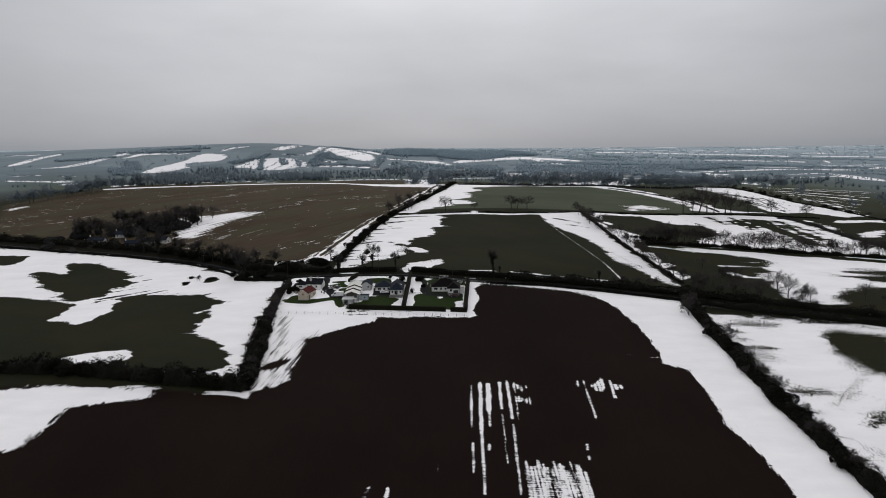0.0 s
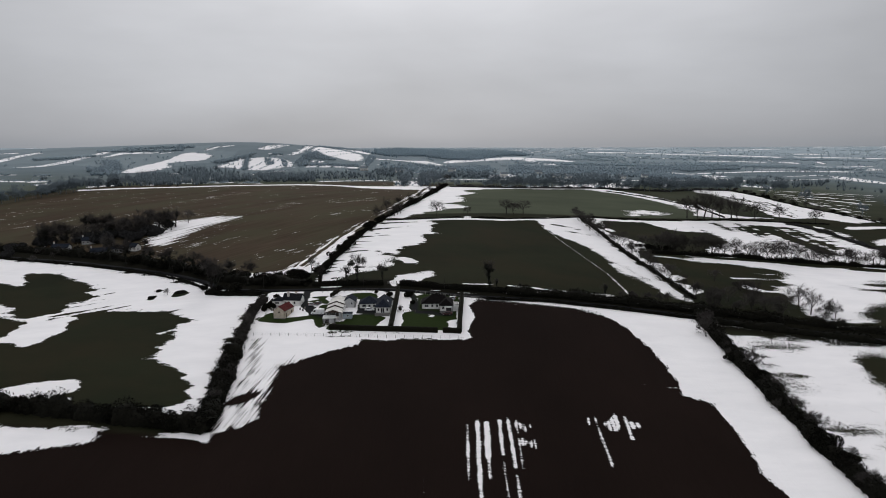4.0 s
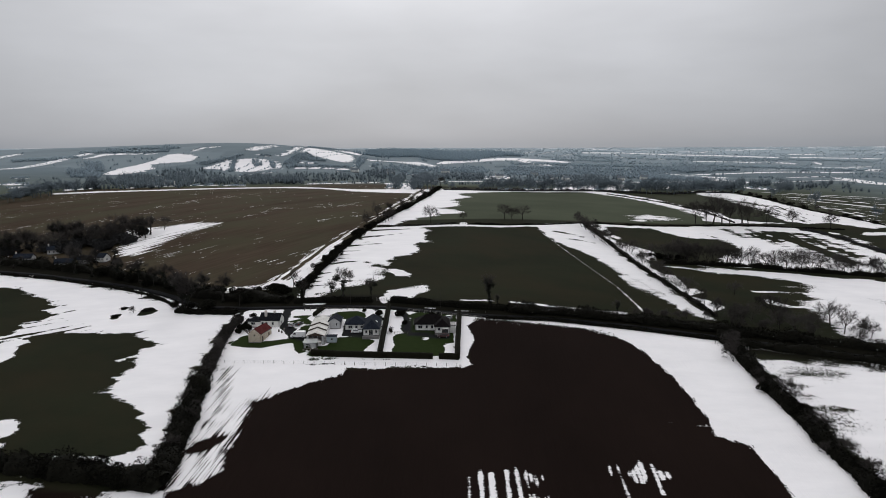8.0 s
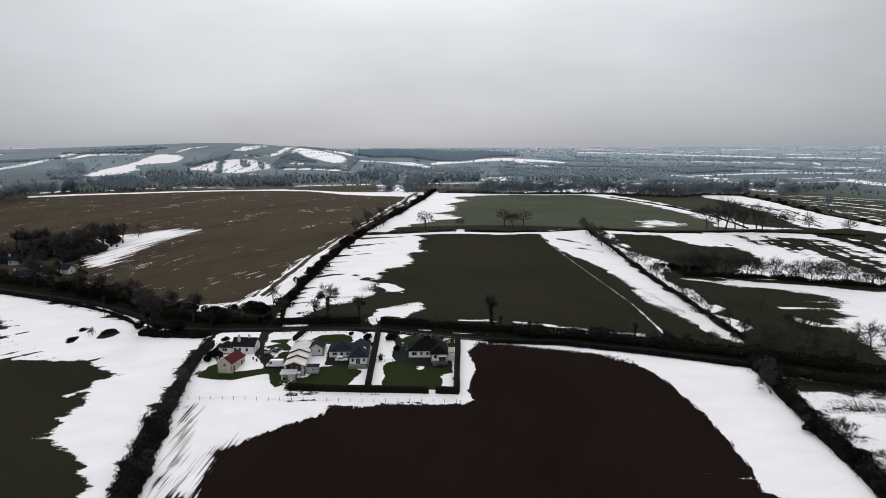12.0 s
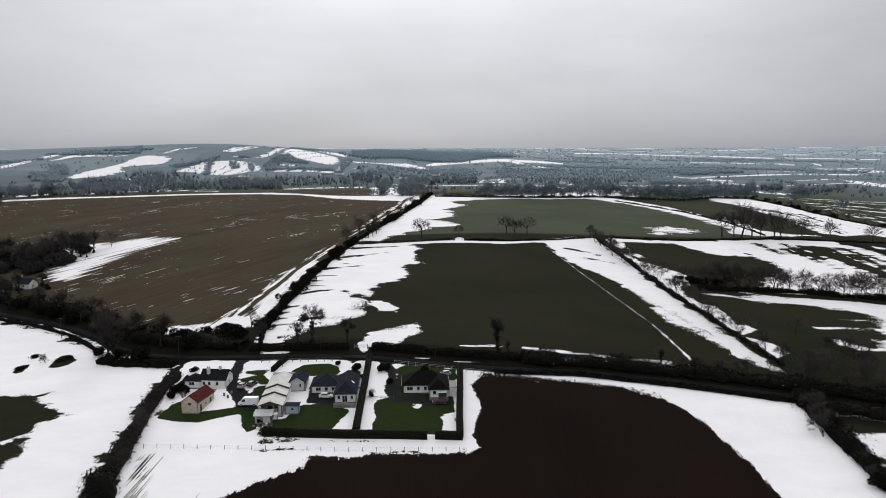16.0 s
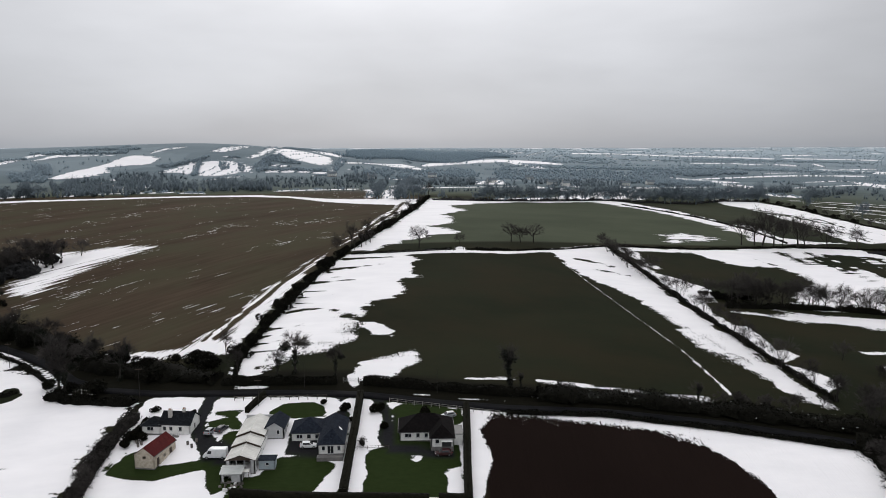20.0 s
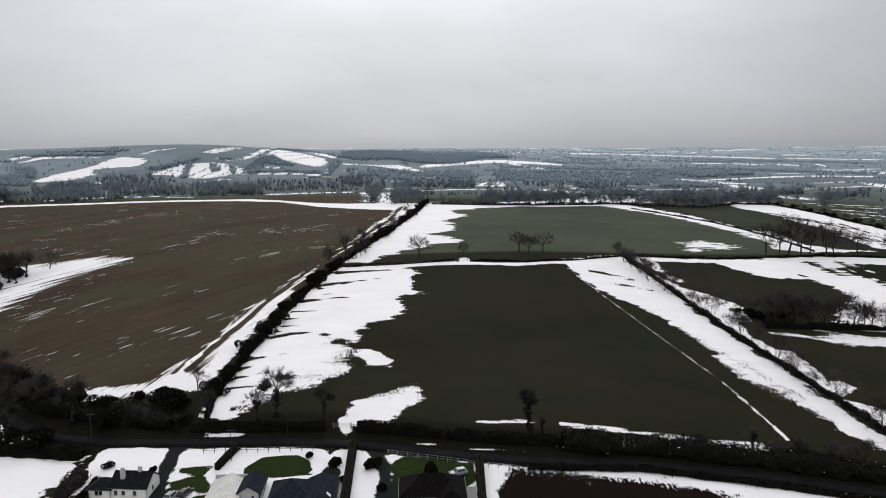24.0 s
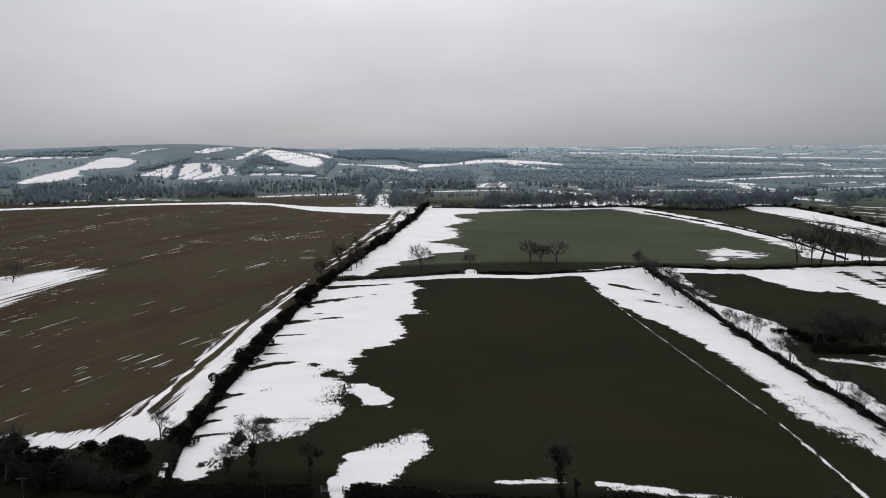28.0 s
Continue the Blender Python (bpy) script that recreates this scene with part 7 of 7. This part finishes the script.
def vehicle(x, y, turn, kind, mat, label):
    """kind: car or van; the nose points along local +x."""
    root = thing("van" if kind == "van" else "car", x, y, turn, label, kind, 0.0)
    if kind == "van":
        L, W = 5.5, 0.98
        body = [(-2.7, 0.92, 0.86, 0.45, 2.30), (-2.6, W, 0.92, 0.35, 2.45), (1.0, W, 0.92, 0.35, 2.45), (1.5, W, 0.86, 0.35, 2.25), (2.15, W, 0.80, 0.35, 1.30), (2.65, 0.93, 0.78, 0.40, 1.02), (2.78, 0.85, 0.75, 0.45, 0.85)]
        cab = None
        panes = [([(1.53, -0.74, 2.16), (2.10, -0.76, 1.40), (2.10, 0.76, 1.40), (1.53, 0.74, 2.16)], "windscreen")]
        panes += [([(0.7, s * 0.955, 1.35), (1.75, s * 0.955, 1.35), (1.35, s * 0.92, 2.05), (0.7, s * 0.935, 2.05)][::int(-s)], "side_window") for s in (-1, 1)]
        axles, r = (-1.75, 1.85), 0.36
    else:
        L, W = 4.1, 0.86
        body = [(-2.0, 0.74, 0.74, 0.42, 0.80), (-1.9, W, 0.80, 0.30, 0.95), (-1.0, W, 0.82, 0.22, 0.95), (0.9, W, 0.82, 0.22, 0.93), (1.75, W, 0.76, 0.25, 0.80), (2.05, 0.72, 0.68, 0.35, 0.62)]
        cab = [(-1.75, 0.78, 0.66, 0.85, 1.02), (-1.35, 0.80, 0.62, 0.85, 1.42), (-0.2, 0.80, 0.62, 0.85, 1.48), (0.35, 0.80, 0.62, 0.85, 1.42), (1.1, 0.78, 0.70, 0.80, 0.96)]
        panes = [([(0.42, -0.58, 1.39), (1.02, -0.66, 1.00), (1.02, 0.66, 1.00), (0.42, 0.58, 1.39)], "windscreen"), ([(-1.42, 0.58, 1.40), (-1.76, 0.64, 1.06), (-1.76, -0.64, 1.06), (-1.42, -0.58, 1.40)], "rear_window")]
        panes += [([(-1.2, s * 0.80, 0.98), (0.7, s * 0.80, 0.98), (0.25, s * 0.66, 1.36), (-1.2, s * 0.66, 1.36)][::int(-s)], "side_window") for s in (-1, 1)]
        axles, r = (-1.25, 1.3), 0.31
    b = part("body", loft(body), mat, root)
    if cab:
        part("cabin", loft(cab), mat, b)
    for pv, nm in panes:
        c = sum((Vector(q) for q in pv), Vector()) / 4 - Vector((0, 0, 0.9))
        out = [tuple(Vector(q) + c.normalized() * 0.03) for q in pv]
        inn = [tuple(Vector(q) - c.normalized() * 0.02) for q in pv]
        part(nm, (out + inn, [(0, 1, 2, 3), (7, 6, 5, 4), (0, 4, 5, 1), (1, 5, 6, 2), (2, 6, 7, 3), (3, 7, 4, 0)]), GLASS, b)
    for s in (-1, 1):
        fx = 2.66 if kind == "van" else 1.97
        part("headlight", box(fx - 0.1, fx + 0.06, s * 0.62 - 0.14, s * 0.62 + 0.14, 0.62, 0.78), LAMP_CLEAR, b, bevel=0.02)
        part("tail_light", box(-L / 2 - (0.0 if kind == "van" else -0.02), -L / 2 + 0.12, s * 0.68 - 0.1, s * 0.68 + 0.1, 0.7, 0.95), LAMP_RED, b, bevel=0.02)
        for ax in axles:
            t = [(np.array((ax, s * (W - 0.2), r)), np.array((ax, s * (W + 0.01), r)), r, r)]
            v, q = tube(t, 14)
            w = part("wheel", (v, q + [tuple(range(14))[::-1], tuple(range(14, 28))]), TYRE, root)
            v, q = tube([(np.array((ax, s * (W - 0.05), r)), np.array((ax, s * (W + 0.03), r)), r * 0.62, r * 0.55)], 12)
            part("rim", (v, q + [tuple(range(12))[::-1], tuple(range(12, 24))]), STEEL, w)
    part("bumper", box(L / 2 - 0.25, L / 2 + (0.06 if kind == "van" else 0.03), -W + 0.12, W - 0.12, 0.3, 0.5), GUTTER, root, bevel=0.03)
    return root


vehicle(-46.6, 326.3, 178, "van", PAINT_WHITE, "white panel van parked in the farmyard")
vehicle(-25.6, 329.4, 2, "car", PAINT_WHITE, "white hatchback parked before the bungalow")
vehicle(-50.9, 338.0, 75, "car", PAINT_SILVER, "silver hatchback parked by the farmhouse")
vehicle(-48.3, 338.8, 70, "car", PAINT_BLACK, "black car parked by the farmhouse")
vehicle(6.4, 326.2, 182, "car", PAINT_RED, "dark red car parked by the garage")
vehicle(8.4, 339.6 + 4.2, 200, "car", PAINT_SILVER, "silver car behind the brown-roofed bungalow")


# ---- garden hedges, fences, poles ----
hedge([(-14.9, 354.5), (-15.1, 340), (-15.5, 325), (-15.8, 310)], 1.7, 1.9, "tall clipped evergreen hedge between two gardens", TRIMMED, 0, 130, 41, 0.17)
hedge([(13.4, 349), (12.6, 335), (11.6, 320), (11.0, 308.4)], 1.7, 1.9, "tall clipped brown beech hedge beside the ploughed field", TRIMMED, 0, 130, 42, 0.17)
hedge([(-39.5, 310.6), (-30, 309), (-18.8, 308.3), (2.6, 308.2)], 1.7, 1.8, "dark clipped hedge along the foot of the gardens", TRIMMED, 0, 130, 43, 0.17)
hedge([(4.6, 308.4), (11.6, 308.2)], 1.7, 1.8, "short dark clipped hedge by the garden corner", TRIMMED, 0, 130, 44, 0.17)
hedge([(-44.0, 347.5), (-41.2, 357)], 1.1, 1.5, "short dark clipped hedge in the front garden", TRIMMED, 0, 130, 45, 0.15)
hedge([(-71, 336), (-69.8, 341), (-69.2, 347)], 1.6, 1.3, "rough hedge beside the farmhouse", None, 1.0, 70, 46)


def post_fence(name, pts, step, tall, rails, label, mat=None, thick=0.11, wire=0.012, post_mat=None):
    p, _ = resample(pts, step)
    root = new(name, None)
    root.location = (*p[0], gz(*p[0]))
    o = np.array(root.location)
    top = []
    v0, f0 = box(-thick / 2, thick / 2, -thick / 2, thick / 2, -0.4, tall)
    me = mesh("post", v0, f0, post_mat or POSTWOOD)
    for q in p:
        b = np.array((*q, gz(*q))) - o
        ob = child("post", me, root)
        ob.location = b
        ob.rotation_euler = (random.uniform(-0.05, 0.05), random.uniform(-0.05, 0.05), random.uniform(0, 1))
        top.append(b)
    for h in rails:
        segs = [(a + np.array((0, 0, h)), b + np.array((0, 0, h)), wire, wire) for a, b in zip(top, top[1:])]
        v, q = tube(segs, 4)
        child("wire" if wire < 0.03 else "rail", quick("rail", v, q, mat or STEEL), root)
    return tagged(root, label, "fence")


post_fence("wire_fence", [(-68, 305.5), (-44.7, 303), (-18, 301.3), (10.6, 302.3)], 3.4, 1.15, (0.35, 0.7, 1.05), "wire fence on weathered wooden posts across the snow")
post_fence("roadside_fence", [(-49, 355.5), (-36, 354.2), (-24, 353.6)], 2.4, 1.1, (0.45, 0.95), "low post and rail fence beside the road", POSTWOOD, 0.13, 0.05)
post_fence("white_fence", [(-7, 351.6), (4, 349.4), (14, 347.4), (22, 346.2)], 2.2, 1.0, (0.45, 0.9), "low pale post and rail fence beside the road", PALE_WOOD, 0.11, 0.045, PALE_WOOD)
post_fence("field_fence", [(-28, 511.5), (20, 520.5)], 4.0, 1.1, (0.5, 1.0), "thin wire fence at the top of the grass field")
post_fence("yard_fence", [(-14, 328.2), (-6.5, 328.6)], 1.9, 0.9, (0.4, 0.8), "low dark fence across the garden", DARKWOOD, 0.09, 0.04)


def utility_pole(x, y, tall, label, arm=True):
    root = thing("utility_pole", x, y, 8, label, "pole", 0.0, "poles along the road")
    v, q = tube([(np.array((0, 0, -0.8)), np.array((0, 0, tall)), 0.10, 0.06)], 8)
    part("pole", (v, q), POLEWOOD, root)
    if arm:
        a = part("crossarm", box(-0.9, 0.9, -0.06, 0.06, tall - 0.6, tall - 0.46), DARKWOOD, root)
        for k in (-0.8, 0.0, 0.8):
            vv, qq = tube([(np.array((k, 0, tall - 0.46)), np.array((k, 0, tall - 0.26)), 0.06, 0.04)], 6)
            part("insulator", (vv, qq), GUTTER, a)


utility_pole(-41.6, 351, 7.5, "wooden utility pole with a crossarm in the garden")
utility_pole(-77, 363, 8.5, "wooden utility pole beside the road")
utility_pole(-31, 361.5, 7.0, "slim wooden utility pole beside the road", False)
utility_pole(6, 357.5, 7.0, "slim wooden utility pole beside the road", False)
utility_pole(-130, 396, 8.5, "wooden utility pole beside the lane")


def field_gate(x, y, turn, wide, label):
    root = thing("field_gate", x, y, turn, label, "gate", 0.0)
    for k in range(5):
        z = 0.25 + k * 0.23
        v, q = tube([(np.array((0, 0, z)), np.array((wide, 0, z)), 0.022, 0.022)], 6)
        part("bar", (v, q), STEEL, root)
    for u in (0, wide / 2, wide):
        v, q = tube([(np.array((u, 0, 0.15)), np.array((u, 0, 1.25)), 0.03, 0.03)], 6)
        part("upright", (v, q), STEEL, root)
    for u in (-0.15, wide + 0.15):
        part("gatepost", box(u - 0.1, u + 0.1, -0.1, 0.1, -0.4, 1.4), POSTWOOD, root)


field_gate(-20.2, 363.2, -4, 4.0, "galvanised field gate beside the road")
field_gate(20.8, 523.8, 3, 4.2, "galvanised gate in the cross hedge")
# garden bushes
GARDEN = [bush(s, 1.8, 1.8, "rounded dark evergreen garden shrub", TRIMMED, "garden_shrub") for s in (51, 52)]
for x, y, s in ((2.5, 343.5, 1.4), (-9.5, 346, 1.0), (-24.5, 350.5, 0.7), (-18.2, 347, 0.9), (-17.2, 341, 0.8), (-68.5, 336.5, 1.2), (-70, 333.5, 1.0), (-15.0, 309.5, 0.7), (-13.0, 330.5, 0.6), (-58, 349, 0.6), (-7.8, 338, 0.7)):
    plant(GARDEN, x, y, s, rng, "garden shrubs")
plant(SAPLING, -12.6, 329.5, 0.4, rng)

# odds and ends round the yard
r5 = np.random.default_rng(5)
for k in range(16):
    x, y = -39.5 + r5.normal(0, 1.6), 314.0 + r5.normal(0, 1.0)
    j = thing("scrap_piece", x, y, float(r5.uniform(0, 180)), "discarded farm scrap and timber lying by the shed", "scrap", 0.0, "scrap by the shed")
    a, b, c = r5.uniform(0.3, 1.1), r5.uniform(0.2, 0.6), r5.uniform(0.2, 0.7)
    part("piece", boxes((-a / 2, a / 2, -b / 2, b / 2, -0.05, c), (-a / 2, 0, -b / 3, b / 3, c, c * 1.3)), CLUTTER if k % 3 else FRAME, j, bevel=0.03)
for k, (x, y) in enumerate(((-55, 333), (-53.6, 331.5), (-53.2, 334.2), (-66.5, 334.5), (-68, 335.5), (-67, 333.6))):
    j = thing("feed_barrel", x, y, 0, "dark plastic feed barrel standing in the yard", "barrel", 0.0, "barrels in the yard")
    v, q = tube([(np.array((0, 0, -0.05)), np.array((0, 0, 0.45)), 0.27, 0.31), (np.array((0, 0, 0.45)), np.array((0, 0, 0.9)), 0.31, 0.27)], 12)
    part("drum", (v, q), CLUTTER, j)
    part("lid", ([(0.28 * math.cos(t), 0.28 * math.sin(t), 0.9) for t in np.linspace(0, 2 * math.pi, 13)[:-1]] + [(0, 0, 0.94)], [(i, (i + 1) % 12, 12) for i in range(12)]), TYRE, j)
for x, y, t, a in ((-119, 374, 30, 3.0), (-130.5, 368, 50, 1.8), (-131, 379, 55, 1.6)):
    j = thing("brush_heap", x, y, t, "dark heap of cut brush lying in a thawed hollow", "heap", 0.0)
    rr = np.random.default_rng(int(-x))
    mv = [(math.cos(q) * a * k * rr.uniform(0.85, 1.1), math.sin(q) * a * 0.7 * k * rr.uniform(0.85, 1.1), h) for k, h in ((1.0, -0.1), (0.7, 0.35), (0.3, 0.6)) for q in np.linspace(0, 2 * math.pi, 13)[:-1]] + [(0, 0, 0.65)]
    mf = [(12 * r + k, 12 * r + (k + 1) % 12, 12 * r + 12 + (k + 1) % 12, 12 * r + 12 + k) for r in range(2) for k in range(12)] + [(24 + k, 24 + (k + 1) % 12, 36) for k in range(12)]
    part("mound", (mv, mf), HEDGE, j)
    c = rr.normal(size=(220, 3)) * np.array((a * 0.42, a * 0.3, 0.2)) + np.array((0, 0, 0.5))
    c[:, 2] = np.abs(c[:, 2])
    fv, fq = flakes(c, 0.45, rr, 0.5)
    tw = child("brushwood", quick("brushwood", fv, fq, HEDGE), j)
    tw["kind"] = "stuff"
plant(SAPLING, -124.5, 372.5, 0.6, rng)
